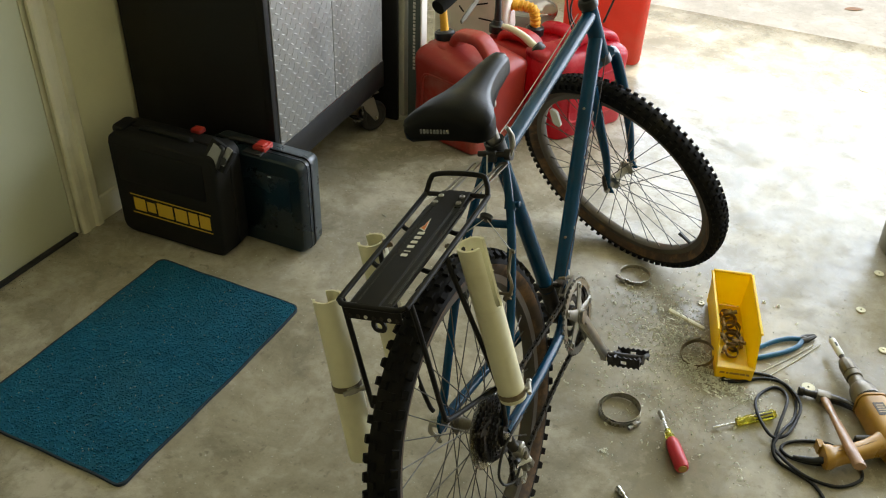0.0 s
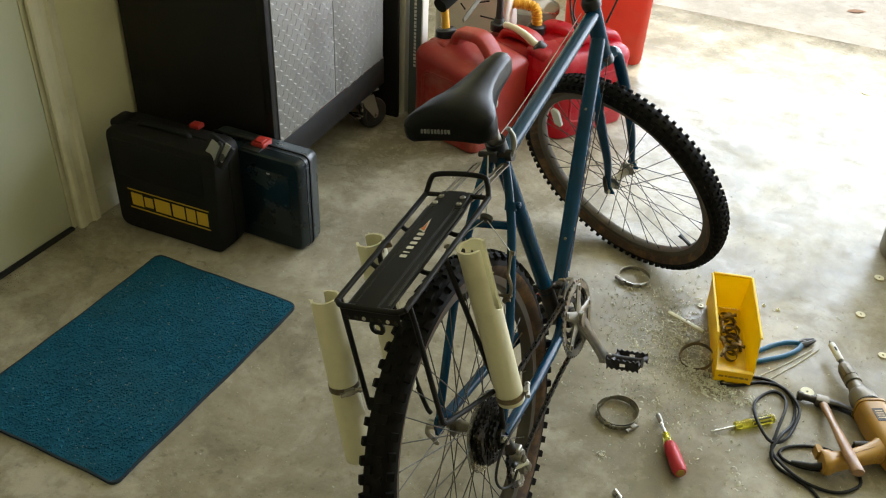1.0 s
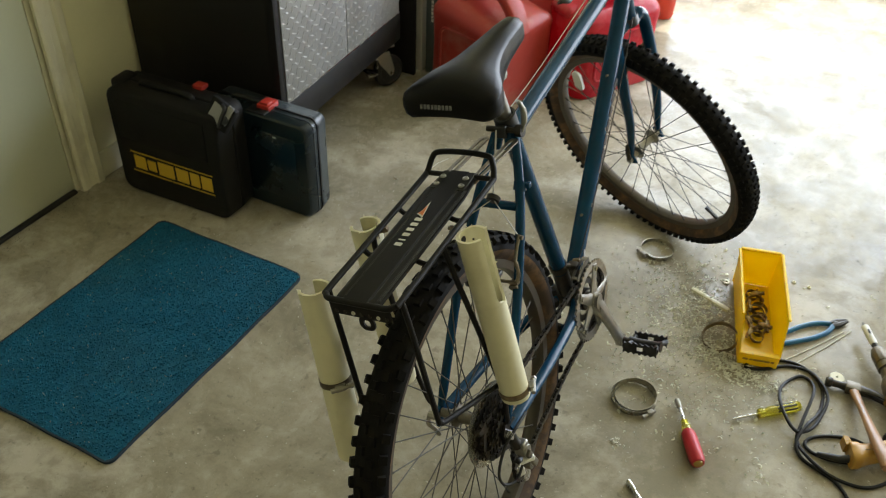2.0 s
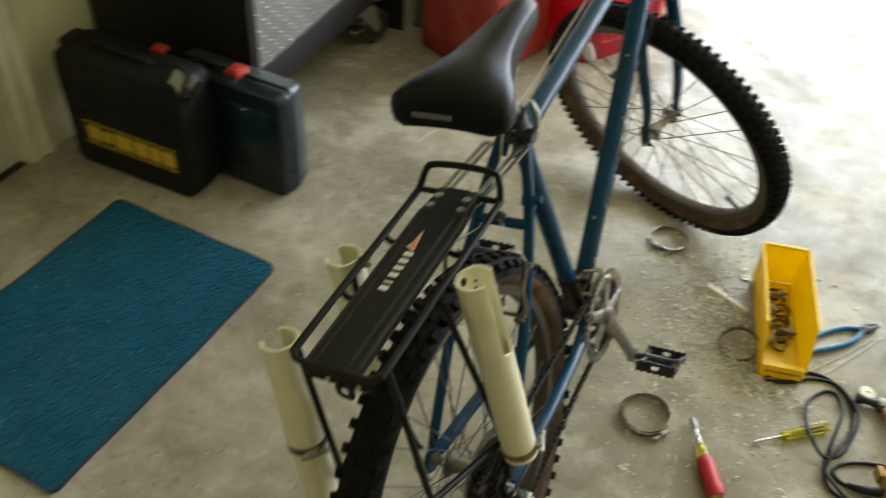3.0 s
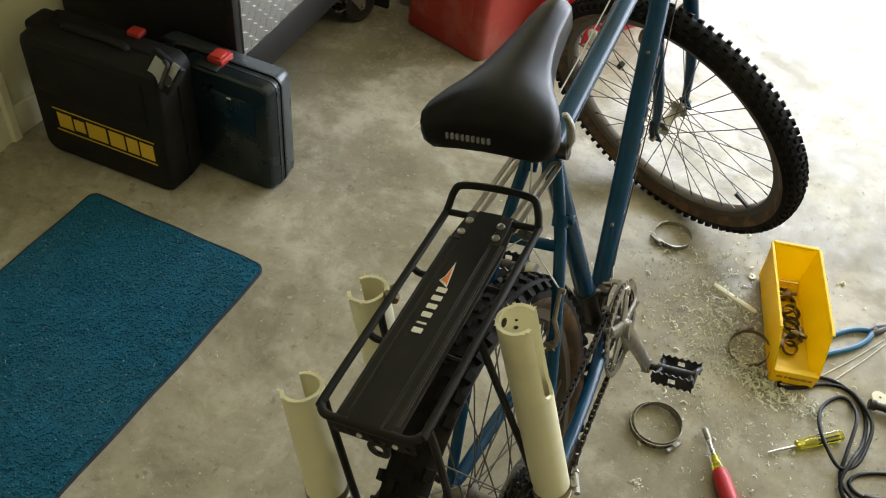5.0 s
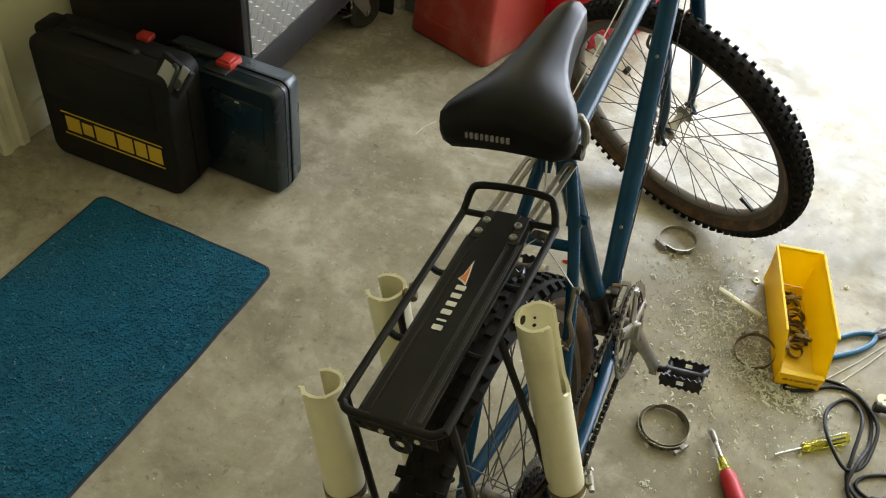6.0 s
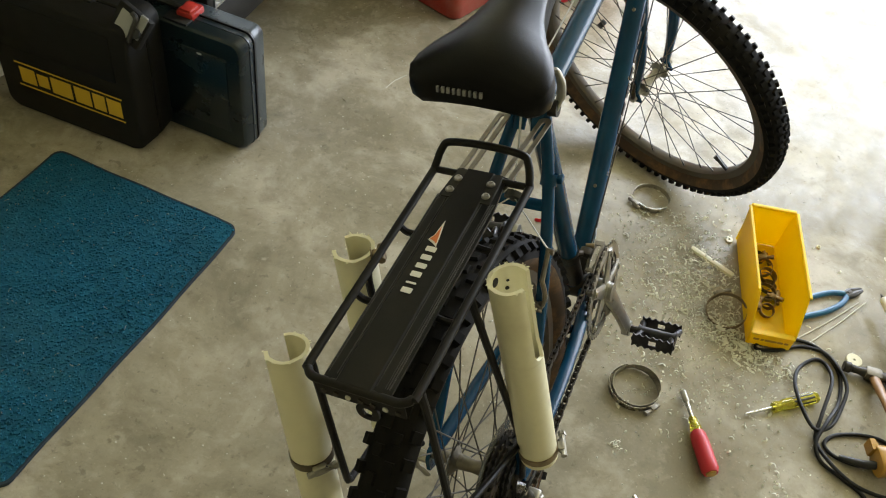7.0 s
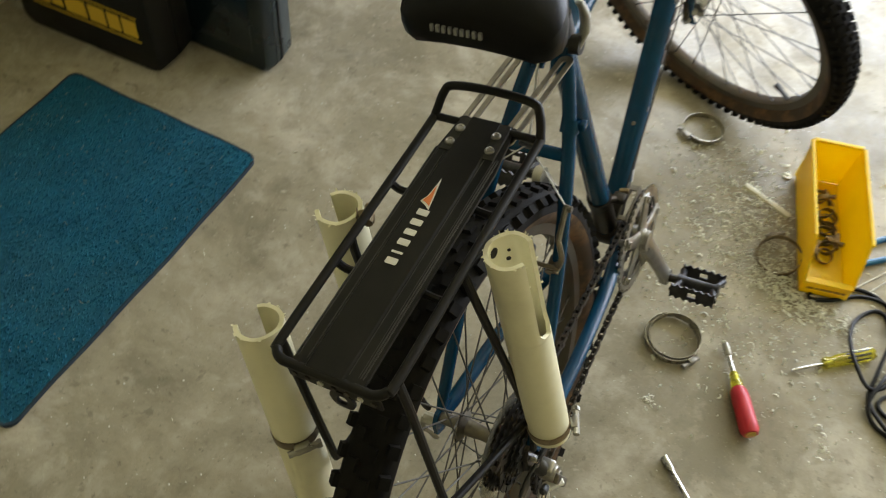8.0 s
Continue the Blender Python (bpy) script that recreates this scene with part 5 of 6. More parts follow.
# ---- tool cases ----
def case_shell(w, d, h, r):
    """A moulded half shell, standing on its long edge; d is its depth."""
    rings = []
    for y, k in ((0, 0.985), (0.004, 1.0), (d - 0.008, 0.985), (d - 0.002, 0.965), (d, 0.95)):
        rings.append([(x * k, -y, (z * k) + h / 2) for x, z in round_rect(w, h, r, 5)])
    return Shape().loft(rings)


drill_case = thing("drill_case", pose(-1.58, 1.764, 0, 0, 0, 3.0), "black moulded plastic power-tool case with yellow print, standing on edge", "tool case")
part("front_shell", case_shell(0.375, 0.062, 0.335, 0.03), M_CASE, drill_case)
part("back_shell", case_shell(0.375, 0.058, 0.335, 0.03), M_CASE, drill_case, m=Matrix.Rotation(radians(180), 4, "Z") @ Matrix.Translation((0, -0.003, 0)))
part("foot", Shape().box((0.07, 0.03, 0.012), (0.13, -0.04, 0.007), bevel=0.004), M_CASE, drill_case)
part("foot", Shape().box((0.07, 0.03, 0.012), (-0.13, -0.04, 0.007), bevel=0.004), M_CASE, drill_case)
part("raised_panel", Shape().box((0.3, 0.008, 0.12), (-0.01, -0.0615, 0.245), bevel=0.004), M_CASE, drill_case)
part("handle", Shape().sweep(curve_points([(-0.1, -0.003, 0.33), (-0.095, -0.003, 0.338), (-0.06, -0.003, 0.342), (0.03, -0.003, 0.342), (0.06, -0.003, 0.338), (0.065, -0.003, 0.33)], 5), 0.011, 12, flat=0.8), M_CASE, drill_case, "black carrying handle")
part("handle_latch", Shape().box((0.034, 0.03, 0.014), (0.048, 0.058, 0.337), bevel=0.004), M_REDLATCH, drill_case, "red latch")
part("corner_knob", Shape().box((0.045, 0.07, 0.03), (-0.165, 0.002, 0.328), bevel=0.011), M_CASE, drill_case)
SLOPE = Matrix.Translation((0.187, -0.036, 0.333)) @ Matrix.Rotation(radians(-28), 4, "X") @ Matrix.Rotation(radians(20), 4, "Y") @ Matrix.Scale(1.22, 4)
latch = part("buckle", Shape().box((0.066, 0.016, 0.056), (-0.004, 0.002, 0), SLOPE, bevel=0.003), M_CASE, drill_case, "black buckle with dull grey plates")
part("buckle_plate", Shape().box((0.03, 0.003, 0.046), (-0.012, -0.0055, -0.004), SLOPE, bevel=0.001, seg=1), M_GLOSSGREY, latch)
part("buckle_plate", Shape().box((0.015, 0.004, 0.044), (0.016, -0.0065, 0.01), SLOPE, bevel=0.0015, seg=1), M_GLOSSGREY, latch)
part("buckle_hook", Shape().sweep(curve_points([(-0.006, -0.008, 0.022), (0.006, -0.012, 0.02), (0.009, -0.012, 0.0), (0.012, -0.009, -0.022)], 4), 0.0045, 8, m=SLOPE).lathe([(0, -0.006), (0.009, -0.006), (0.009, 0.0), (0, 0.0)], 14, SLOPE @ Matrix.Translation((0.016, -0.006, -0.002)) @ ALONG_Y), M_BLACK, latch)
letters = ((0.046, 0.042), (0.034, 0.034), (0.062, 0.044), (0.048, 0.044), (0.036, 0.044), (0.042, 0.044))
FRONT = -0.0628


def front_bar(name, x, z, w, h, mat, parent, y=FRONT, lean=0.0):
    return part(name, Shape().prism([(-w / 2, -h / 2), (w / 2, -h / 2), (w / 2 + lean, h / 2), (-w / 2 + lean, h / 2)], 0, 0.0008, Matrix.Translation((x, y, z)) @ Matrix.Rotation(radians(90), 4, "X")), mat, parent)


x = -0.128
for w, hh in letters:
    front_bar("brand_block", x + w / 2, 0.112, w * 0.88, hh, M_YELLOW, drill_case)
    x += w + 0.001
front_bar("brand_line", 0.006, 0.1435, 0.282, 0.0035, M_YELLOW, drill_case)
front_bar("brand_line", 0.006, 0.0805, 0.282, 0.0035, M_YELLOW, drill_case)

teal = thing("tool_case", pose(-1.366, 1.883, 0, 0, 0, 1.5), "dark teal plastic tool case with a red latch, standing on edge", "tool case")
part("front_shell", case_shell(0.33, 0.05, 0.3, 0.022), M_TEAL, teal)
# The back shell's paler colour carries the sheen of the top and side.
part("back_shell", case_shell(0.33, 0.046, 0.3, 0.022), M_TEALSHEEN, teal, m=Matrix.Rotation(radians(180), 4, "Z") @ Matrix.Translation((0, -0.004, 0)))
part("seam", Shape().prism(round_rect(0.334, 0.304, 0.023), -0.002, 0.002, Matrix.Translation((0, 0.002, 0.151)) @ Matrix.Rotation(radians(90), 4, "X")), M_BLACK, teal)
part("rim_rib", Shape().prism(round_rect(0.3312, 0.3012, 0.022), -0.003, 0.003, Matrix.Translation((0, -0.014, 0.15)) @ Matrix.Rotation(radians(90), 4, "X")), M_TEAL, teal)
part("raised_panel", Shape().box((0.25, 0.006, 0.2), (0.0, -0.05, 0.15), bevel=0.003), M_TEAL, teal)
part("latch", Shape().box((0.042, 0.048, 0.02), (0.01, -0.002, 0.304), bevel=0.005).box((0.028, 0.03, 0.008), (0.01, -0.006, 0.315), bevel=0.003), M_REDLATCH, teal, "red latch")
part("paint_chip", Shape().box((0.012, 0.001, 0.005), (0.06, -0.0534, 0.244), bevel=0.0004, seg=1), M_GREYPRINT, teal)
part("latch_plate", Shape().box((0.06, 0.035, 0.006), (0.0, -0.03, 0.3), bevel=0.002), M_BLACK, teal)
part("handle", Shape().sweep(curve_points([(-0.1, 0, 0.297), (-0.09, 0, 0.304), (0.0, 0, 0.306), (0.02, 0, 0.3)], 5), 0.008, 10), M_BLACK, teal)

# ---- doormat ----
MX0, MX1, MY0, MY1 = -1.557, -1.078, 0.925, 1.622
mat_ = thing("doormat", pose((MX0 + MX1) / 2, (MY0 + MY1) / 2, 0), "worn blue carpet doormat with a dark bound edge", "doormat")
mw, md = MX1 - MX0, MY1 - MY0


def slack(sh):
    """Bends a flat outline a little, as a worn mat lies."""
    sh.v = [(x + 0.0018 * math.sin(9 * y + 1) + 0.0008 * math.sin(31 * y), y + 0.0022 * math.sin(10 * x) + 0.0009 * math.sin(37 * x + 2), z) for x, y, z in sh.v]
    return sh


def dense_rect(w, d, r):
    """A rounded rectangle with points along its sides too."""
    ring, out = round_rect(w, d, r), []
    for p, q_ in zip(ring, ring[1:] + ring[:1]):
        n = max(1, int(math.dist(p, q_) / 0.012))
        out += [(p[0] + (q_[0] - p[0]) * k / n, p[1] + (q_[1] - p[1]) * k / n) for k in range(n)]
    return out


edge_out = dense_rect(mw, md, 0.022)
edge_in = [(x * (mw - 0.008) / mw, y * (md - 0.008) / md) for x, y in edge_out]
part("backing", slack(Shape().prism(edge_in, 0.0, 0.0076)), M_CARPET, mat_)
part("binding", slack(Shape().prism(edge_out, 0.0005, 0.0088, hole=edge_in)), M_CARPET_EDGE, mat_, "dark bound edge")
rng = random.Random(7)
pile = Shape()
verts, faces = [], []
step = 0.0056
for i in range(int(mw / step)):
    for j in range(int(md / step)):
        x, y = -mw / 2 + (i + rng.uniform(0.1, 0.9)) * step, -md / 2 + (j + rng.uniform(0.1, 0.9)) * step
        cx, cy = max(0, abs(x) - mw / 2 + 0.022), max(0, abs(y) - md / 2 + 0.022)
        if abs(x) > mw / 2 - 0.005 or abs(y) > md / 2 - 0.005 or math.hypot(cx, cy) > 0.017:
            continue
        r, h = rng.uniform(0.0028, 0.0048), rng.uniform(0.0074, 0.0112)
        lx, ly, a = rng.uniform(-0.002, 0.002), rng.uniform(-0.002, 0.002), rng.uniform(0, 6.28)
        n = len(verts)
        for k in range(4):
            verts.append((x + r * math.cos(a + k * 1.571), y + r * math.sin(a + k * 1.571), 0.0045))
        for k in range(4):
            verts.append((x + lx + 0.55 * r * math.cos(a + k * 1.571), y + ly + 0.55 * r * math.sin(a + k * 1.571), h))
        faces += [(n + k, n + (k + 1) % 4, n + 4 + (k + 1) % 4, n + 4 + k) for k in range(4)] + [(n + 4, n + 5, n + 6, n + 7)]
pile.v, pile.f = verts, faces
slack(pile)
tagged(part("carpet_nap", pile, M_CARPET, mat_, "short blue carpet pile", smooth=0), kind="stuff")
lint = Shape()
for k in range(260):
    x, y, a, ln = rng.uniform(-mw / 2 + 0.02, mw / 2 - 0.02), rng.uniform(-md / 2 + 0.02, md / 2 - 0.02), rng.uniform(0, 6.28), rng.choice((0.0008, 0.001, 0.0012, 0.0015, 0.0015, 0.002, 0.002, 0.005))
    p = Vector((x, y, 0.0115))
    d = Vector((math.cos(a), math.sin(a), 0)) * ln
    lint.sweep([p - d, p + Vector((d.y, -d.x, 0.01)) * 0.2, p + d], rng.uniform(0.0003, 0.0006), 4)
tagged(part("lint", lint, M_LINT, mat_, "pale bits of litter"), kind="stuff")

# ---- fuel cans and what stands behind them ----
def strap(points, width, thick):
    """A flat moulded strap along points in the x-z plane."""
    pts, rings = [Vector(p) for p in points], []
    for k, p in enumerate(pts):
        g = (pts[min(k + 1, len(pts) - 1)] - pts[max(k - 1, 0)]).normalized()
        n = Vector((-g.z, 0, g.x))
        rings.append([p + Vector((0, a, 0)) + n * b for a, b in round_rect(width, thick, thick * 0.42, 3)])
    return Shape().loft(rings)


def jerrycan(name, m, w, d, h, mat, label, neck=(-0.3, 0.0), side=0.0, corner=0.05, slope=0.0):
    """A blow-moulded fuel can: waisted body, sloping shoulders, a bridge handle and a neck; its width runs along x."""
    t = thing(name, m, label, "fuel can", "red fuel cans")
    rings = []
    for z, kx, ky in ((0.0, 0.93, 0.93), (0.012, 0.985, 0.985), (0.03, 1, 1), (0.2, 0.985, 0.985), (0.45, 0.975, 0.97), (0.66, 0.99, 0.985), (0.73, 1.0, 1.0), (0.775, 0.985, 0.98), (0.81, 0.945, 0.92), (0.84, 0.86, 0.8), (0.865, 0.74, 0.62), (0.875, 0.5, 0.35)):
        fall = slope * max(0.0, (z - 0.55) / 0.32)
        rings.append([(x * kx, y * ky, z * h - fall * (x / w + 0.5)) for x, y in round_rect(w, d, corner, 6)])
    part("body", Shape().loft(rings), mat, t, smooth=50)
    bridge = curve_points([(-w * 0.17, 0, h * 0.85), (-w * 0.12, 0, h * 0.925), (w * 0.0, 0, h * 0.955), (w * 0.2, 0, h * 0.95), (w * 0.37, 0, h * 0.9 - slope * 0.7), (w * 0.455, 0, h * 0.77 - slope)], 6)
    part("handle", strap(bridge, 0.075, 0.034), mat, t, smooth=60, m=Matrix.Translation((0, side, 0)))
    part("neck", Shape().lathe([(0.034, h * 0.8), (0.034, h * 0.88), (0.03, h * 0.885)], 24, Matrix.Translation((w * neck[0], d * neck[1], -0.012))), mat, t)
    part("shoulder_pad", Shape().box((w * 0.3, d * 0.5, h * 0.12), (w * neck[0], d * neck[1], h * 0.805), bevel=0.025, seg=4), mat, t, smooth=60)
    for sg in (-1, 1):
        frame_ = [(x, sg * d * 0.488, h * 0.4 + z) for x, z in round_rect(w * 0.66, h * 0.46, 0.03, 4)]
        part("moulded_rib", Shape().sweep(frame_, 0.006, 8, closed=True, up=(0, 1, 0)), mat, t)
    return t


def spout(t, at, tilt, turn, length, mat, collar=1.0):
    m = Matrix.Translation(at) @ Matrix.Rotation(radians(turn), 4, "Z") @ Matrix.Rotation(radians(tilt), 4, "Y")
    part("collar", Shape().lathe([(r * collar, z) for r, z in ((0, 0), (0.034, 0), (0.036, 0.004), (0.036, 0.026), (0.028, 0.032), (0, 0.032))], 28, m), M_BLACK, t, "black screw collar")
    pts = curve_points([(0, 0, 0.03), (0, 0, length * 0.5), (0.012, 0, length * 0.8), (0.03, 0, length)], 5)
    part("spout", Shape().sweep(pts, [0.015 - 0.005 * i / len(pts) for i in range(len(pts))], 14, m=m), mat, t)


can_a = jerrycan("fuel_can", pose(-1.115, 2.785, 0, 0, 0, -15.5), 0.3, 0.3, 0.385, M_ORANGERED, "dusty red plastic fuel can with a yellow spout", (-0.31, -0.08), -0.02, 0.03, 0.045)
spout(can_a, (-0.1, -0.03, 0.33), 10, 170, 0.22, M_SPOUTY)
can_b = jerrycan("fuel_can", pose(-1.058, 3.025, 0, 0, 0, -8), 0.24, 0.16, 0.315, M_RED, "red plastic fuel can with a black spout")
part("collar", Shape().lathe([(0, 0), (0.03, 0), (0.031, 0.003), (0.031, 0.026), (0.022, 0.03), (0.017, 0.045), (0, 0.045)], 24, Matrix.Translation((-0.07, 0, 0.288))), M_BLACK, can_b, "black screw collar")
part("spout", Shape().sweep([(-0.07, 0, 0.33), (-0.071, 0, 0.39), (-0.078, 0, 0.48)], [0.014, 0.012, 0.009], 14), M_BLACK, can_b)
can_c = jerrycan("fuel_can", pose(-0.812, 3.045, 0, 0, 0, 61), 0.35, 0.22, 0.35, M_PINKRED, "bright red plastic fuel can with a cream spout", (-0.36, 0.18), -0.01)
spout(can_c, (-0.138, 0.045, 0.283), 56, 119, 0.165, M_SPOUTW, 0.8)
can_d = jerrycan("fuel_can", pose(-1.02, 3.33, 0, 0, 0, 4), 0.2, 0.18, 0.235, M_PINKRED, "bright red plastic fuel can with a ribbed yellow spout")
hose = curve_points([(-0.048, -0.055, 0.235), (-0.052, -0.055, 0.275), (-0.062, -0.055, 0.303), (-0.095, -0.055, 0.312), (-0.15, -0.055, 0.308), (-0.19, -0.055, 0.304)], 14)
part("collar", Shape().lathe([(0, 0), (0.034, 0), (0.036, 0.004), (0.036, 0.03), (0.026, 0.036), (0, 0.036)], 28, Matrix.Translation((-0.048, -0.055, 0.205))), M_BLACK, can_d, "black screw collar")
part("spout", Shape().sweep(hose, [0.0185 + 0.0032 * (math.sin(1.15 * k) > -0.2) for k in range(len(hose))], 18), M_SPOUTY, can_d, "ribbed yellow bent spout", smooth=20)
tall = thing("storage_box", pose(-0.915, 3.74, 0, 0, 0, 14), "tall faded red plastic box by the garage doorway", "plastic box")
part("body", Shape().loft([[(x * k, y * k, z) for x, y in round_rect(0.36, 0.3, 0.04, 5)] for z, k in ((0, 0.9), (0.015, 0.94), (0.5, 1.0), (0.505, 1.03), (0.53, 1.03), (0.535, 0.97))]), M_BOXRED, tall)
part("lid", Shape().loft([[(x * k, y * k, z) for x, y in round_rect(0.36, 0.3, 0.04, 5)] for z, k in ((0.532, 1.05), (0.56, 1.05), (0.575, 0.98))]), M_BOXRED, tall)

board = thing("board", pose(-1.612, 2.712, 0, 0, 0, 3), "black upright board standing between the cabinet and a carton", "board")
part("panel", Shape().box((0.47, 0.016, 0.95), (0, 0, 0.4755), bevel=0.002), M_CABINET, board)
carton = thing("carton", pose(-1.384, 2.79, 0, 0, 0, 4), "tall narrow grey-green carton with a pale edge, upright", "carton")
part("front_panel", Shape().box((0.046, 0.05, 0.9), (0.046, 0, 0.45), bevel=0.002), M_CARD, carton)
part("edge_strip", Shape().box((0.024, 0.05, 0.9), (-0.002, -0.003, 0.45), bevel=0.002), M_PALE, carton, "pale edge strip")
part("edge_strip", Shape().box((0.006, 0.05, 0.9), (0.073, -0.002, 0.45), bevel=0.0015), M_PAPER, carton, "white edge strip")
for k in range(30):
    part("print_bar", Shape().box((0.009, 0.0008, (0.01, 0.007, 0.011)[k % 3]), (0.047, -0.0256, 0.2 + 0.0135 * k)), M_WHITE, carton)
bag = thing("paper_bag", pose(-1.31, 3.24, 0, 0, 0, 8), "crumpled pale paper bag with black marks behind the fuel cans", "paper bag")
rings = []
for k in range(8):
    z = 0.5 * k / 7
    rings.append([(x * (1 + 0.03 * math.sin(3 * k + x * 40)), y * (1 + 0.06 * math.sin(5 * k + x * 25)), z) for x, y in round_rect(0.3, 0.16, 0.02, 4)])
part("bag_body", Shape().loft(rings), M_PAPER, bag, smooth=25)
for k, (x, z, w, a) in enumerate(((0.0, 0.38, 0.06, 20), (0.05, 0.33, 0.05, -15), (0.09, 0.4, 0.03, 70), (-0.03, 0.3, 0.03, 50), (0.07, 0.27, 0.06, 5))):
    part("ink_bar", Shape().box((w, 0.001, 0.006), (0, 0, 0), Matrix.Translation((x, -0.0895, z)) @ Matrix.Rotation(radians(a), 4, "Y")), M_BLACKFILL, bag)
pail = thing("pail", pose(-1.23, 3.62, 0), "grey plastic pail with a lid behind the fuel cans", "pail")
part("body", Shape().lathe([(0, 0), (0.11, 0), (0.12, 0.15), (0.13, 0.15), (0.13, 0.175), (0.12, 0.18), (0.118, 0.172), (0.06, 0.175), (0, 0.178)], 40), M_PAILGREY, pail)
part("bail", Shape().sweep([(0.132 * math.cos(a), 0.132 * math.sin(a) - 0.01, 0.165 - 0.04 * math.sin(a * 1.0)) for a in [radians(180 + 9 * k) for k in range(21)]], 0.003, 6), M_STEEL, pail)
bucket = thing("bucket", pose(0.447, 2.745, 0), "grey plastic bucket with a green label on the floor", "bucket")
part("body", Shape().lathe([(0, 0.004), (0.125, 0.004), (0.128, 0), (0.132, 0.004), (0.145, 0.3), (0.152, 0.3), (0.152, 0.315), (0.14, 0.315), (0.126, 0.01), (0, 0.01)], 44), M_BUCKET, bucket)
part("label", Shape().lathe([(0.1365, 0.1), (0.1425, 0.24), (0.1435, 0.24), (0.1375, 0.1)], 20, None, True, (radians(150), radians(215))), M_GREENLABEL, bucket, "green printed label")
part("bail", Shape().sweep([(0.153 * math.cos(a), 0.153 * math.sin(a), 0.3 - 0.02 * math.sin(a)) for a in [radians(9 * k) for k in range(21)]], 0.003, 6), M_STEEL, bucket)

# ---- yellow parts bin ----
BW, BL, BH = 0.098, 0.302, 0.116
bin_ = thing("parts_bin", pose(-0.006, 2.043, 0, 0, 0, 16.0), "yellow plastic stacking bin holding loose hose clamps", "parts bin")
th = 0.003
part("bin_floor", Shape().box((BW * 0.86, BL - 0.004, th), (0, 0, 0.004 + th / 2)), M_BIN, bin_)
for sg in (-1, 1):
    prof = [(-BL / 2 + 0.002, 0.004), (BL / 2 - 0.002, 0.004), (BL / 2 + 0.004, BH), (-BL / 2 + 0.052, BH), (-BL / 2 + 0.004, 0.044)]
    vs = [(sg * (BW * 0.43 + (BW * 0.07) * (z / BH) + o_), y, z) for o_ in (0, th) for y, z in prof]
    wall_ = part("side_wall", Shape().add(vs, [(0, 1, 2, 3, 4), (9, 8, 7, 6, 5)] + [(i, (i + 1) % 5, 5 + (i + 1) % 5, 5 + i) for i in range(5)]), M_BIN, bin_)
    part("rim", Shape().box((0.007, BL - 0.05, 0.005), (sg * (BW * 0.5 + 0.004), 0.026, BH + 0.001), bevel=0.0015, seg=1), M_BIN, wall_)
back_ = part("back_wall", Shape().box((BW * 0.99, th, BH - 0.003), (0, BL / 2 + 0.001, 0.004 + BH / 2), bevel=0.001, seg=1), M_BIN, bin_)
part("rim", Shape().box((BW * 1.02, 0.01, 0.006), (0, BL / 2 + 0.002, BH + 0.002), bevel=0.002, seg=1), M_BIN, back_)
lip_ = part("front_lip", Shape().box((BW * 0.9, th, 0.034), (0, -BL / 2 + 0.002, 0.021), bevel=0.001, seg=1), M_BIN, bin_)
part("rim", Shape().box((BW * 0.94, 0.014, 0.004), (0, -BL / 2 + 0.005, 0.04), bevel=0.001, seg=1), M_BIN, lip_)
for k, w in enumerate((0.012, 0.006, 0.014, 0.01, 0.012, 0.008)):
    part("print_bar", Shape().box((w, 0.0006, 0.006), (-0.03 + 0.0125 * k, -BL / 2 - 0.0006, 0.024)), M_BINPRINT, bin_)


# ---- hose clamps ----
def hose_clamp(m, r, screw_angle, label, height=0.0125, metal=M_CLAMP, screw_metal=M_GREYMETAL, span=None):
    t = thing("hose_clamp", m, label, "hose clamp", "loose hose clamps")
    if span:
        hoop = Shape().lathe([(r, -height / 2), (r + 0.0009, -height / 2), (r + 0.0009, height / 2), (r, height / 2)], 40, Matrix.Rotation(radians(screw_angle), 4, "Z"), closed=True, span=span)
    else:
        hoop = band(r, height, 0.0009, 48)
    part("band", hoop, metal, t)
    part("band_tail", Shape().lathe([(r * 0.965, -height / 2), (r * 0.965 + 0.0008, -height / 2), (r * 0.965 + 0.0008, height / 2), (r * 0.965, height / 2)], 20, Matrix.Rotation(radians(screw_angle), 4, "Z"), closed=True, span=(0.1, 1.7)), metal, t)
    a = Matrix.Rotation(radians(screw_angle), 4, "Z") @ Matrix.Translation((r + 0.005, 0, 0))
    part("screw_housing", Shape().box((0.01, 0.016, 0.0135), (0, 0, 0), a, bevel=0.0025), screw_metal, t)
    part("screw", Shape().sweep([(0.001, -0.018, 0), (0.001, 0.014, 0)], 0.0038, 10, m=a).lathe([(0, -0.004), (0.0055, -0.004), (0.0055, 0.003), (0, 0.003)], 6, a @ Matrix.Translation((0.001, -0.019, 0)) @ ALONG_Y), screw_metal, t)
    return t


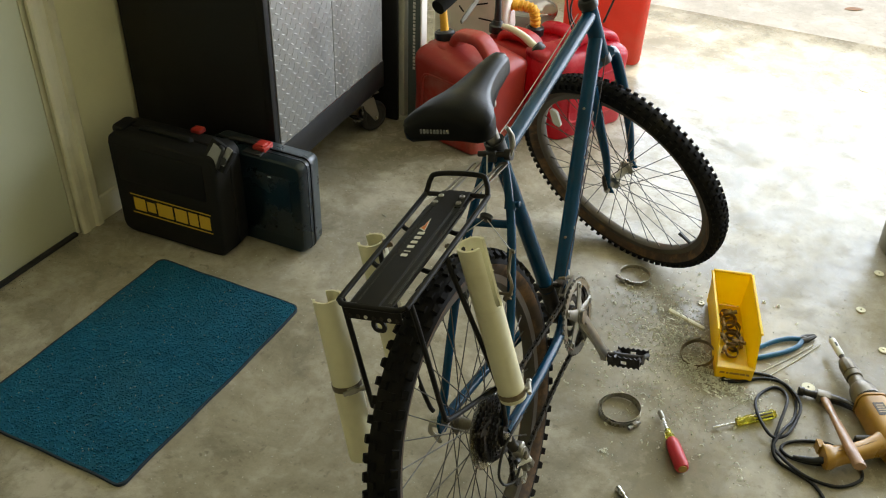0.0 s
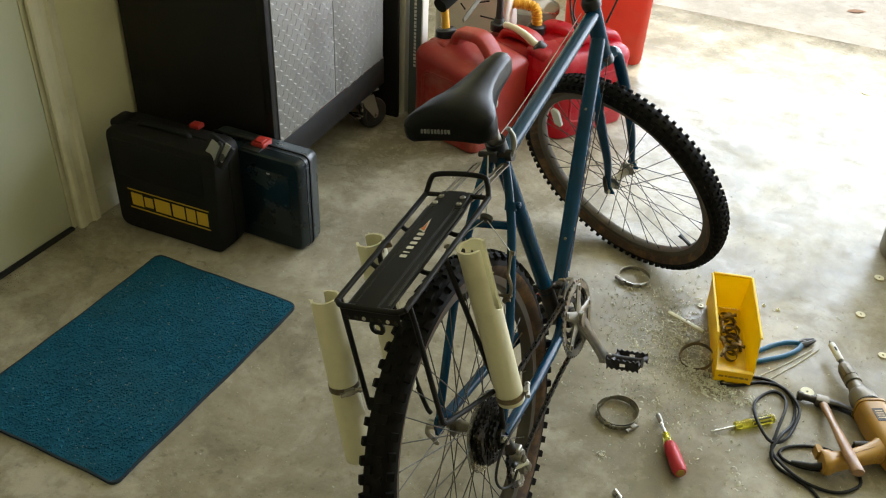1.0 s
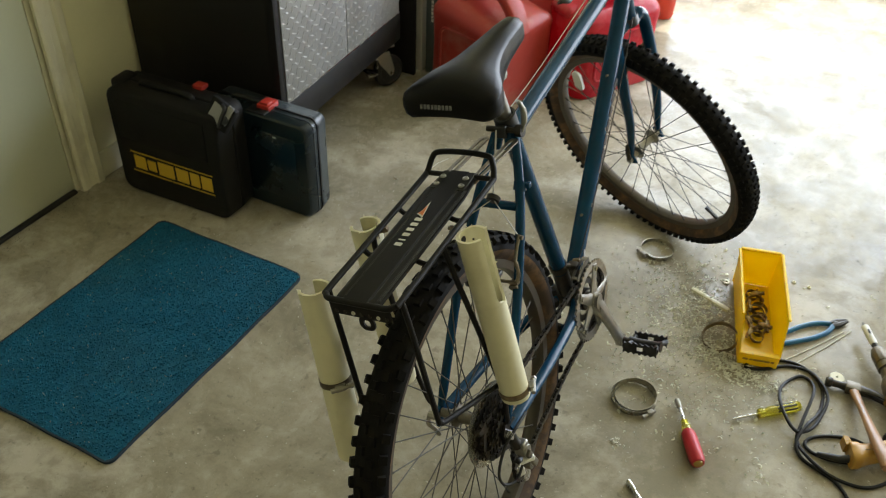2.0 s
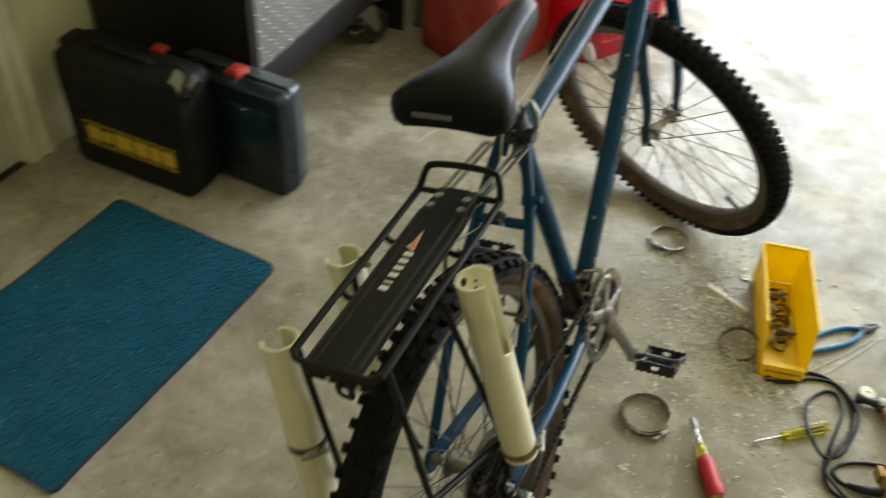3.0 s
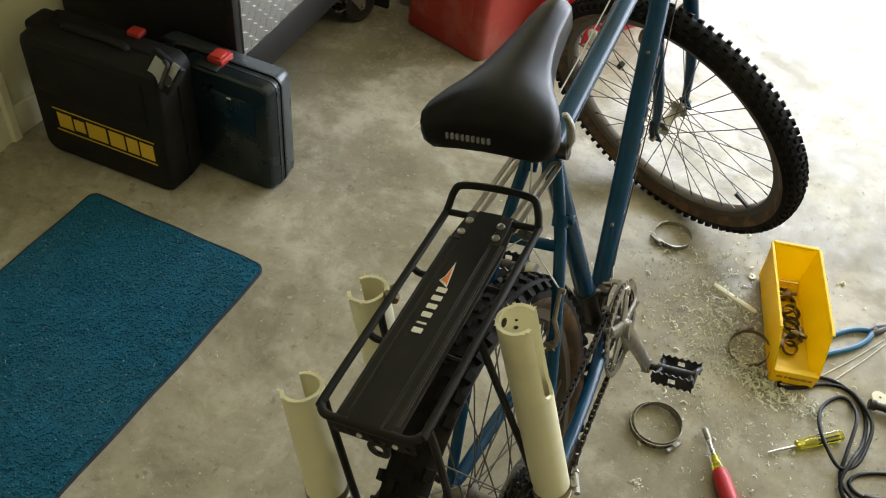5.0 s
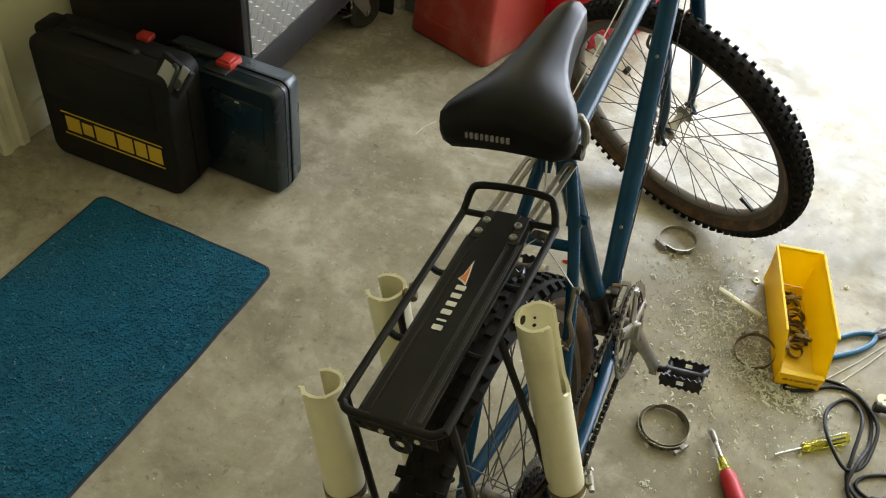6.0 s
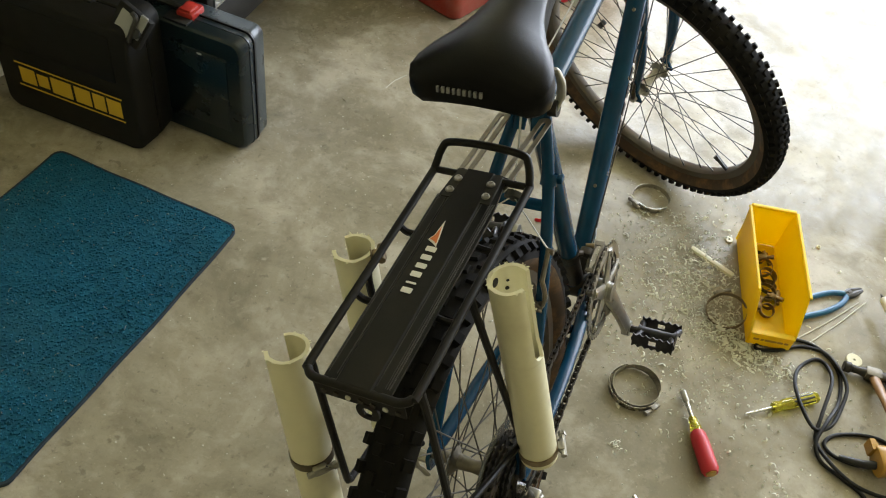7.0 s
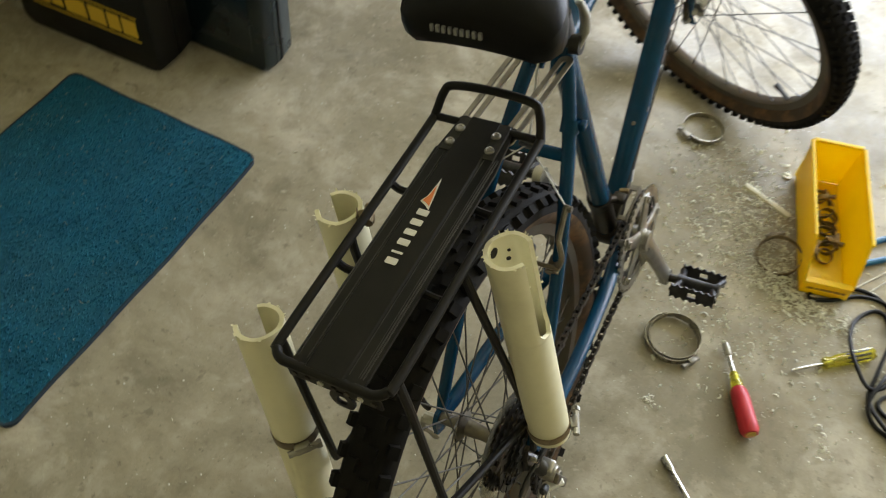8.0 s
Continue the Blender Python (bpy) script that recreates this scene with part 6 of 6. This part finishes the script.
first_clamp = hose_clamp(pose(-0.187, 1.656, 0.0075), 0.0505, -30, "round steel hose clamp lying flat on the concrete")
part("inner_band", band(0.0465, 0.0125, 0.0009, 48), M_CLAMP, first_clamp, m=pose(0.003, 0.002, 0.004, 5, -5, 0))
hose_clamp(pose(-0.066, 1.94, 0.0145, 14, -10, 0), 0.042, 120, "tarnished steel hose clamp tipped among the shavings", metal=M_RUSTY)
hose_clamp(pose(-0.308, 2.2, 0.0075), 0.043, 235, "open steel hose clamp lying under the front wheel", span=(-0.1, 5.3))
for x, y, z, rx, ry, r, a in ((-0.06, 2.135, 0.018, 14, 10, 0.013, 40), (-0.046, 2.098, 0.03, 35, -20, 0.019, 100), (-0.03, 2.085, 0.022, 10, 15, 0.018, 200), (-0.034, 2.055, 0.034, 55, 15, 0.018, 250), (-0.024, 2.035, 0.022, 12, 5, 0.019, 10), (-0.012, 2.01, 0.018, 20, -30, 0.013, 70), (-0.012, 1.985, 0.02, 30, 12, 0.014, 180), (-0.022, 2.06, 0.014, 5, 3, 0.016, 320)):
    hose_clamp(pose(x + 0.025, y, z * 0.85, rx * 0.6, ry * 0.8, 0), r * 1.08, a, "small tarnished hose clamp lying in the yellow bin", 0.011, M_RUSTY, M_RUSTY)

# ---- hand tools ----
def screwdriver(name, tip, end, shaft, label, rs):
    """A screwdriver on the floor from tip to end; shaft: length of its blade."""
    tip, end = Vector(tip), Vector(end)
    d = end - tip
    m = Matrix.Translation(tip) @ d.to_track_quat("X", "Z").to_matrix().to_4x4()
    t = thing(name, m, label, "screwdriver")
    ln = d.length
    part("shaft", Shape().sweep([(0, 0, 0), (0.012, 0, 0), (shaft, 0, 0)], [rs * 0.8, rs, rs], 12), M_STEEL, t)
    turn_x = Matrix.Rotation(radians(90), 4, "Y")
    return t, ln, turn_x


t, ln, tx = screwdriver("nut_driver", (-0.095, 1.688, 0.013), (-0.003, 1.534, 0.0185), 0.075, "nut driver with a red grip and clear yellow neck", rs=0.0043)
part("socket", Shape().lathe([(0.0, 0.0), (0.004, 0.0), (0.0042, -0.004), (0.0058, -0.004), (0.0061, -0.002), (0.0061, 0.018), (0.0045, 0.022), (0.0, 0.022)], 20, tx), M_ALU, t, "bright hollow steel socket")
part("neck", Shape().lathe([(0.0, 0.056), (0.006, 0.056), (0.0085, 0.06), (0.0085, 0.07), (0.011, 0.076), (0.011, 0.09), (0.0, 0.09)], 18, tx), M_ACID, t, "clear yellow acetate neck")
flutes = []
for z, r in ((0.088, 0.0115), (0.094, 0.015), (0.11, 0.0165), (0.15, 0.0168), (ln - 0.01, 0.017), (ln - 0.002, 0.0135)):
    flutes.append([(z, r * (1 - 0.05 * (k % 2)) * math.cos(math.tau * k / 24), r * (1 - 0.05 * (k % 2)) * math.sin(math.tau * k / 24)) for k in range(24)])
part("grip", Shape().loft(flutes), M_REDGRIP, t, "red rubber grip", smooth=50)
part("end_cap", Shape().lathe([(0, ln + 0.001), (0.0095, ln), (0.011, ln - 0.004)], 18, tx), M_AMBER, t)

t, ln, tx = screwdriver("screwdriver", (0.028, 1.706, 0.006), (0.152, 1.816, 0.0125), 0.08, "screwdriver with a clear yellow fluted handle under the cord", rs=0.0028)
flutes = []
for z, r in ((0.062, 0.006), (0.064, 0.0105), (0.072, 0.0115), (0.08, 0.009), (0.088, 0.0115), (ln - 0.01, 0.0125), (ln - 0.002, 0.0115), (ln, 0.008)):
    flutes.append([(z, r * (1 - 0.13 * (k % 3 == 0)) * math.cos(math.tau * k / 18), r * (1 - 0.13 * (k % 3 == 0)) * math.sin(math.tau * k / 18)) for k in range(18)])
part("handle", Shape().loft(flutes), M_ACID, t, "clear yellow acetate handle", smooth=40)
for k in range(4):
    a = radians(20 + 40 * k)
    part("grip_strip", Shape().box((ln - 0.118, 0.0035, 0.0016), ((ln + 0.094) / 2, 0, 0.0118), Matrix.Rotation(a - radians(80), 4, "X"), bevel=0.0006, seg=1), M_BLACK, t)

bit = thing("socket_driver", pose(-0.12, 1.428, 0.0065, 0, 0, -40), "bright steel driver shaft on the floor", "screwdriver")
part("socket", Shape().sweep([(0, 0, 0), (0.025, 0, 0)], 0.0065, 12), M_STEEL, bit)
part("shaft", Shape().sweep([(0.025, 0, 0), (0.12, 0, 0)], 0.0042, 10), M_STEEL, bit)
part("grip", Shape().sweep([(0.12, 0, 0.004), (0.125, 0, 0.004), (0.2, 0, 0.006)], [0.006, 0.011, 0.012], 16), M_REDGRIP, bit)

pl = thing("pliers", pose(0.199, 2.168, 0.0, 0, 0, 0), "pliers with blue rubber grips beside the yellow bin", "pliers")
d0 = Vector((-0.13, -0.15, 0)).normalized()
side_ = Vector((-d0.y, d0.x, 0))
for sg in (-1, 1):
    pts = [d0 * 0.045 + side_ * 0.003 * sg, d0 * 0.075 + side_ * 0.017 * sg, d0 * 0.12 + side_ * 0.022 * sg, d0 * 0.17 + side_ * 0.018 * sg, d0 * 0.205 + side_ * 0.014 * sg]
    pts = curve_points([p + Vector((0, 0, 0.008)) for p in pts], 5)
    part("grip", Shape().sweep(pts, [0.0065] * len(pts), 10), M_BLUEGRIP, pl, "blue rubber grip")
    jaw = [d0 * 0.048 + side_ * 0.004 * sg, d0 * 0.03 + side_ * 0.006 * sg, d0 * 0.0 + side_ * 0.0025 * sg]
    part("jaw", Shape().sweep([p + Vector((0, 0, 0.008)) for p in jaw], [0.007, 0.008, 0.004], 8), M_DARKMETAL, pl)
part("pivot", Shape().lathe([(0, 0.016), (0.006, 0.015), (0.007, 0.008)], 14, Matrix.Translation(d0 * 0.036)), M_DARKMETAL, pl)
for k, (a, c) in enumerate((((0.09, 1.955), (0.2, 2.13)), ((0.115, 1.955), (0.215, 2.14)))):
    st = thing("tie_strip", pose(*a, 0.0012), "thin pale plastic strip on the floor", "plastic strip", "thin plastic strips")
    e = Vector((c[0] - a[0], c[1] - a[1], 0.002))
    part("strip", Shape().sweep([(0, 0, 0), tuple(e * 0.5 + Vector((0.002, -0.002, 0))), tuple(e)], 0.0016, 6), M_PALE, st)
off = thing("pvc_offcut", pose(-0.126, 2.08, 0.0, 0, 0, -18.5), "pale plastic pipe sliver cut from a slot", "plastic offcut")
part("sliver", Shape().loft([[(x, y * k, 0.0005 + z) for y, z in ((-0.009, 0.0), (-0.006, 0.004), (0, 0.0055), (0.006, 0.004), (0.009, 0.0), (0, 0.002))] for x, k in ((-0.056, 0.8), (-0.053, 1), (0.05, 1), (0.055, 0.9))]), M_PVC, off)

hm = thing("hammer", pose(0, 0, 0), "claw hammer with a worn wooden handle lying over the drill", "hammer")
h0, h1 = Vector((0.249, 1.93, 0.014)), Vector((0.342, 1.662, 0.082))
hd = (h1 - h0).normalized()
pts = [h0 - hd * 0.012, h0 + hd * 0.03, h0 + hd * 0.08, h0 + hd * 0.16, h0 + hd * 0.22, h1 - hd * 0.004, h1]
part("handle", Shape().sweep(pts, [0.0105, 0.0105, 0.009, 0.0115, 0.0135, 0.0145, 0.0125], 16, flat=0.75), M_HICKORY, hm, "worn hickory handle")
hx = Vector((0.985, 0.12, 0)).normalized()
part("head", Shape().sweep([h0 - hx * 0.06, h0 - hx * 0.058, h0 - hx * 0.047, h0 - hx * 0.044, h0 - hx * 0.03, h0 - hx * 0.016], [0.0095, 0.0115, 0.0115, 0.0085, 0.0078, 0.0105], 18), M_DARKMETAL, hm, "dark steel striking face and neck")
TURN_H = Matrix.Translation(h0) @ Matrix.Rotation(math.atan2(hx.y, hx.x), 4, "Z")
part("cheek", Shape().box((0.034, 0.026, 0.024), (0, 0, 0), TURN_H, bevel=0.005, seg=2), M_DIRTYALU, hm, "polished cheek of the head")
part("handle_end", Shape().box((0.014, 0.004, 0.011), (0, 0.0135, 0), TURN_H, bevel=0.001, seg=1), M_HICKORY, hm)
for sg in (-1, 1):
    claw = curve_points([h0 + hx * 0.012 + Vector((0, 0, 0.005 * sg)), h0 + hx * 0.036 + hd * 0.002 + Vector((0, 0, 0.006 * sg)), h0 + hx * 0.06 + hd * 0.014 + Vector((0, 0, 0.007 * sg)), h0 + hx * 0.078 + hd * 0.034 + Vector((0, 0, 0.007 * sg))], 5)
    part("claw", Shape().sweep(claw, [0.011 - 0.008 * (k / (len(claw) - 1)) ** 1.3 for k in range(len(claw))], 12, flat=0.55), M_DARKMETAL, hm, "dark curved claw")

# Corded drill lying on its side.
dr = thing("power_drill", pose(0.235, 2.142, 0.036, 0, 0, math.degrees(math.atan2(1.85 - 2.142, 0.395 - 0.235))), "worn yellow corded power drill lying on its side", "power drill")
tx = Matrix.Rotation(radians(90), 4, "Y")
part("drill_bit", Shape().sweep([(-0.006, 0, 0), (0.0, 0, 0), (0.02, 0, 0)], [0.001, 0.0028, 0.0028], 8), M_DARKMETAL, dr)
part("bit_holder", Shape().lathe([(0, 0.008), (0.0082, 0.008), (0.009, 0.012), (0.009, 0.066), (0.0075, 0.07), (0, 0.07)], 18, tx), M_WHITE, dr, "pale hole cutter sleeve")
part("sleeve_window", Shape().box((0.014, 0.005, 0.001), (0.034, -0.001, 0.0089)), M_BLACKFILL, dr)
part("arbor", Shape().lathe([(0, 0.069), (0.0068, 0.069), (0.0068, 0.078), (0.0085, 0.079), (0.0085, 0.088), (0, 0.088)], 6, tx), M_GREASE, dr)
chuck = []
for z, r, flute in ((0.086, 0.011, 0), (0.088, 0.0145, 0), (0.098, 0.0175, 0), (0.102, 0.0195, 0.09), (0.13, 0.0205, 0.09), (0.133, 0.02, 0), (0.1345, 0.0185, 0), (0.137, 0.0185, 0), (0.1385, 0.0205, 0), (0.152, 0.0205, 0), (0.155, 0.0165, 0)):
    chuck.append([(z, r * (1 - flute * (k % 3 == 0)) * math.cos(math.tau * k / 36), r * (1 - flute * (k % 3 == 0)) * math.sin(math.tau * k / 36)) for k in range(36)])
part("chuck", Shape().loft(chuck), M_DIRTYALU, dr, "dirty steel keyed chuck", smooth=40)
part("gear_nose", Shape().lathe([(0, 0.153), (0.0165, 0.153), (0.0175, 0.158), (0.0205, 0.175), (0.0215, 0.182), (0, 0.182)], 30, tx), M_DIRTYALU, dr, "grey gear nose")
part("gear_case", Shape().lathe([(0, 0.18), (0.0215, 0.18), (0.0265, 0.186), (0.0305, 0.197), (0.0325, 0.212), (0.033, 0.232), (0, 0.232)], 30, tx), M_DIRTYALU, dr, "grey cast gear case", smooth=50)
for k in range(5):
    part("vent", Shape().box((0.003, 0.013, 0.0015), (0, 0, 0), Matrix.Rotation(radians(-50 + 25 * k), 4, "X") @ Matrix.Translation((0.229, 0, 0.0332))), M_BLACKFILL, dr)
body = [[(z, y * k, zz * k) for y, zz in round_rect(0.068, 0.068, 0.019, 5)] for z, k in ((0.232, 0.88), (0.236, 0.97), (0.25, 1.0), (0.32, 1.02), (0.38, 1.0), (0.405, 0.9), (0.415, 0.7))]
part("motor_body", Shape().loft(body), M_DRILL, dr, "worn yellow plastic motor housing", smooth=50)
part("rating_plate", Shape().box((0.04, 0.026, 0.001), (0.29, -0.004, 0.0349)), M_GREASE, dr, "dark rating plate")
for k in range(3):
    part("vent", Shape().box((0.004, 0.018, 0.001), (0.334 + 0.012 * k, 0.0, 0.0351)), M_BLACKFILL, dr)
grip_rings = []
for y, x, hx_, hz in ((-0.004, 0.36, 0.038, 0.031), (-0.028, 0.366, 0.031, 0.026), (-0.048, 0.374, 0.0245, 0.021), (-0.076, 0.384, 0.0215, 0.0185), (-0.108, 0.393, 0.0205, 0.018), (-0.14, 0.4, 0.0215, 0.0185), (-0.156, 0.403, 0.024, 0.02), (-0.161, 0.403, 0.028, 0.0215), (-0.176, 0.403, 0.029, 0.0215), (-0.179, 0.403, 0.0265, 0.0195)):
    grip_rings.append([(x + a * hx_ / 0.03, y - 0.1 * a, b * hz / 0.03) for a, b in round_rect(0.06, 0.06, 0.02, 4)])
part("grip", Shape().loft(grip_rings), M_DRILL, dr, "worn yellow plastic grip", smooth=40)
part("grip_seam", Shape().sweep([(0.376, -0.05, 0.021), (0.386, -0.085, 0.0184), (0.397, -0.12, 0.0181), (0.403, -0.15, 0.0195)], 0.0006, 5), M_RUSTY, dr)
part("hook", Shape().prism([(-0.014, -0.007), (0.01, -0.009), (0.012, 0.004), (-0.002, 0.006), (-0.012, 0.003)], -0.013, 0.013, Matrix.Translation((0.374, -0.174, 0.0))), M_DRILL, dr)
part("body_rib", Shape().prism(round_rect(0.072, 0.072, 0.021, 4), -0.003, 0.003, Matrix.Translation((0.24, 0, 0)) @ tx), M_DRILL, dr)
for k in range(4):
    part("plate_bar", Shape().box((0.003, 0.018, 0.0006), (0.279 + 0.007 * k, -0.004, 0.0356)), M_RUSTY, dr)
part("trigger", Shape().box((0.014, 0.042, 0.024), (0.355, -0.066, 0.0), bevel=0.005), M_GREASE, dr)
part("cord_guard", Shape().sweep([(0.408, -0.176, -0.006), (0.4, -0.196, -0.016), (0.378, -0.232, -0.028)], [0.0085, 0.008, 0.0055], 12), M_BLACK, dr)
cord_xy = [(0.292, 1.715), (0.242, 1.699), (0.201, 1.701), (0.184, 1.719), (0.201, 1.748), (0.249, 1.775), (0.297, 1.781), (0.348, 1.748), (0.363, 1.71), (0.331, 1.668), (0.291, 1.654), (0.24, 1.652), (0.192, 1.679), (0.167, 1.72), (0.167, 1.776), (0.172, 1.86), (0.161, 1.912), (0.134, 1.917), (0.107, 1.875), (0.104, 1.816), (0.127, 1.763), (0.16, 1.737), (0.188, 1.759), (0.202, 1.816), (0.204, 1.869), (0.183, 1.911), (0.149, 1.945), (0.101, 1.936), (0.058, 1.901), (0.022, 1.882), (0.013, 1.889), (0.031, 1.915), (0.075, 1.944), (0.123, 1.953), (0.165, 1.933), (0.191, 1.893), (0.196, 1.827), (0.178, 1.761), (0.166, 1.706), (0.184, 1.675), (0.226, 1.658), (0.267, 1.641), (0.296, 1.607)]
lift = {14: 0.013, 15: 0.02, 19: 0.02, 20: 0.022, 23: 0.011, 24: 0.014, 25: 0.012, 21: 0.012, 22: 0.012, 37: 0.02, 38: 0.014, 36: 0.005, 11: 0.012, 12: 0.013}
part("power_cord", Shape().sweep(curve_points([(x, y, lift.get(k, 0.0046)) for k, (x, y) in enumerate(cord_xy)] + [(0.32, 1.56, 0.0046), (0.36, 1.48, 0.0046)], 6), 0.0039, 10), M_CORD, dr, "black rubber power cord in loose loops", m=dr.matrix_basis.inverted())

# ---- shavings and chips ----
rng = random.Random(11)


def curl(sh, x, y, z, size):
    """One curled plastic shaving: a bent ribbon lying on its flat."""
    a, turn_, lift_ = rng.uniform(0, 6.28), rng.choice((0.25, 0.4, 0.6, 0.9, 1.3, 1.9, 2.6)), rng.uniform(0.0, 0.4)
    rad, wd, tilt = size * rng.uniform(0.4, 0.9), size * rng.uniform(0.14, 0.4), rng.uniform(0.1, 0.9)
    n = 4
    verts, faces = [], []
    for k in range(n + 1):
        b_ = a + turn_ * k / n
        pz = z + 0.0005 + lift_ * size * math.sin(3.1 * k / n)
        verts += [(x + rad * math.cos(b_), y + rad * math.sin(b_), pz), (x + (rad - wd) * math.cos(b_), y + (rad - wd) * math.sin(b_), pz + wd * tilt)]
    for k in range(n):
        faces.append((2 * k, 2 * k + 1, 2 * k + 3, 2 * k + 2))
    sh.add(verts, faces)


heap = Shape()
for count, cx, cy, sx, sy, size, hz in ((520, -0.03, 1.89, 0.045, 0.03, 0.01, 0.01), (260, 0.03, 1.855, 0.05, 0.02, 0.01, 0.006), (560, -0.11, 2.0, 0.075, 0.075, 0.0095, 0.0), (420, -0.18, 2.1, 0.1, 0.1, 0.0095, 0.0), (260, -0.2, 1.92, 0.09, 0.12, 0.0095, 0.0), (380, -0.08, 1.78, 0.12, 0.09, 0.009, 0.0), (220, 0.0, 1.95, 0.28, 0.22, 0.008, 0.0), (700, -0.17, 2.04, 0.085, 0.09, 0.0065, 0.0), (420, -0.1, 1.93, 0.06, 0.07, 0.0065, 0.0), (420, -0.06, 1.76, 0.12, 0.08, 0.0055, 0.0), (160, -0.27, 2.13, 0.06, 0.05, 0.006, 0.0), (34, -0.176, 1.517, 0.012, 0.008, 0.008, 0.004), (22, 0.18, 1.83, 0.05, 0.03, 0.009, 0.0), (26, 0.12, 1.59, 0.015, 0.02, 0.009, 0.0), (110, -0.55, 1.5, 0.5, 0.5, 0.004, 0.0), (40, -0.06, 1.62, 0.08, 0.06, 0.006, 0.0)):
    for _ in range(int(count * 1.05)):
        x, y = rng.gauss(cx, sx), rng.gauss(cy, sy)
        if x < MX1 + 0.02 and y < MY1 + 0.02:
            continue
        if 2.2 > y > 1.9 and abs(x - 0.0 + (y - 2.045) * 0.287) < 0.062:
            continue
        q = math.exp(-((x - cx) ** 2 / (2 * sx * sx) + (y - cy) ** 2 / (2 * sy * sy)))
        curl(heap, x, y, rng.uniform(0, hz) * q, 1.12 * size * rng.choice((0.4, 0.55, 0.7, 0.85, 1.1, 1.4)))
tagged(part("pvc_shavings", heap, M_SHAVE, None, "pale curled plastic shavings scattered over the concrete", smooth=0), "", "shavings", "", "stuff")
crumbs = Shape()
for _ in range(2200):
    x, y, r = rng.uniform(-1.45, 0.6), rng.uniform(0.9, 3.4), rng.choice((0.0006, 0.0009, 0.0012, 0.0016, 0.0022))
    if MX0 < x < MX1 + 0.01 and y < MY1 + 0.01:
        continue
    crumbs.add([(x - r, y, 0.0002), (x, y - r * 0.8, 0.0002), (x + r * 1.2, y, 0.0002), (x, y + r, 0.0002), (x, y, r * 0.9)], [(0, 1, 4), (1, 2, 4), (2, 3, 4), (3, 0, 4)])
tagged(part("floor_grit", crumbs, M_PALE, None, "fine pale grit lying on the concrete", smooth=0), "", "grit", "", "stuff")
dirt = Shape()
for _ in range(110):
    x, y, r = rng.gauss(-1.267, 0.1), rng.gauss(2.361, 0.07), rng.uniform(0.0005, 0.0016)
    dirt.add([(x - r, y, 0.0002), (x, y - r * 0.8, 0.0002), (x + r * 1.2, y, 0.0002), (x, y + r, 0.0002), (x, y, r * 0.8)], [(0, 1, 4), (1, 2, 4), (2, 3, 4), (3, 0, 4)])
for _ in range(380):
    along = rng.random()
    x, y = (-1.852 + abs(rng.gauss(0, 0.03)), 0.9 + 0.85 * along) if along < 0.85 else (-1.84 + abs(rng.gauss(0, 0.05)), rng.uniform(1.68, 1.8))
    r = rng.uniform(0.0004, 0.0016)
    dirt.add([(x - r, y, 0.0002), (x, y - r * 0.8, 0.0002), (x + r * 1.2, y, 0.0002), (x, y + r, 0.0002), (x, y, r * 0.8)], [(0, 1, 4), (1, 2, 4), (2, 3, 4), (3, 0, 4)])
tagged(part("floor_dirt", dirt, M_GREASE, None, "dark crumbs of dirt along the wall and by the cabinet", smooth=0), "", "dirt", "", "stuff")
for x, y, r in ((0.299, 2.352, 0.013), (-0.107, 2.169, 0.0095), (0.212, 1.96, 0.017), (0.166, 3.883, 0.02), (0.37, 2.2, 0.012), (0.33, 2.56, 0.014), (0.05, 2.26, 0.005), (0.09, 2.26, 0.005)):
    t = thing("plastic_slug", pose(x, y, 0.0, 0, 0, rng.uniform(0, 90)), "round pale plastic plug cut out by a hole saw", "plastic plug", "round plastic plugs")
    part("slug", Shape().lathe([(0.003, 0.0), (r * 0.96, 0.0), (r, 0.001), (r, 0.0035), (r * 0.94, 0.0045), (0.003, 0.0045)], 18, closed=True), M_PVC, t)
scrap = thing("plastic_scrap", pose(-0.5175, 1.995, 0.0, 0, 0, 20), "small pink plastic scrap on the floor", "plastic scrap")
part("scrap", Shape().loft([[(x, y * k, z + 0.0004) for y, z in ((-0.005, 0), (0, 0.006), (0.005, 0), (0, 0.002))] for x, k in ((-0.012, 0.5), (-0.004, 1.2), (0.006, 0.9), (0.011, 0.3))]), M_PINKRED, scrap)
leaf_t = thing("dry_leaf", pose(0.026, 4.9, -0.02, 0, 0, 30), "small dry leaf on the driveway", "leaf")
part("blade", Shape().loft([[(x, w, 0.002 + 0.006 * abs(w) * 20), (x, 0, 0.003), (x, -w, 0.002 + 0.006 * abs(w) * 20), (x, 0, 0.0022)] for x, w in ((-0.05, 0.002), (-0.03, 0.018), (0.0, 0.024), (0.03, 0.014), (0.05, 0.001))]), M_HICKORY, leaf_t)
for x, y, ln, a in ((-1.029, 2.271, 0.04, 75), (-1.105, 2.133, 0.008, 160), (-1.027, 1.679, 0.004, 40)):
    t = thing("dry_stalk", pose(x, y, 0.0012, 0, 0, a), "thin dry grass stalk on the floor", "stalk", "dry bits on the floor")
    part("stalk", Shape().sweep([(-ln, 0, 0), (0, ln * 0.15, 0), (ln, 0, 0)], 0.001, 5), M_PALE, t)
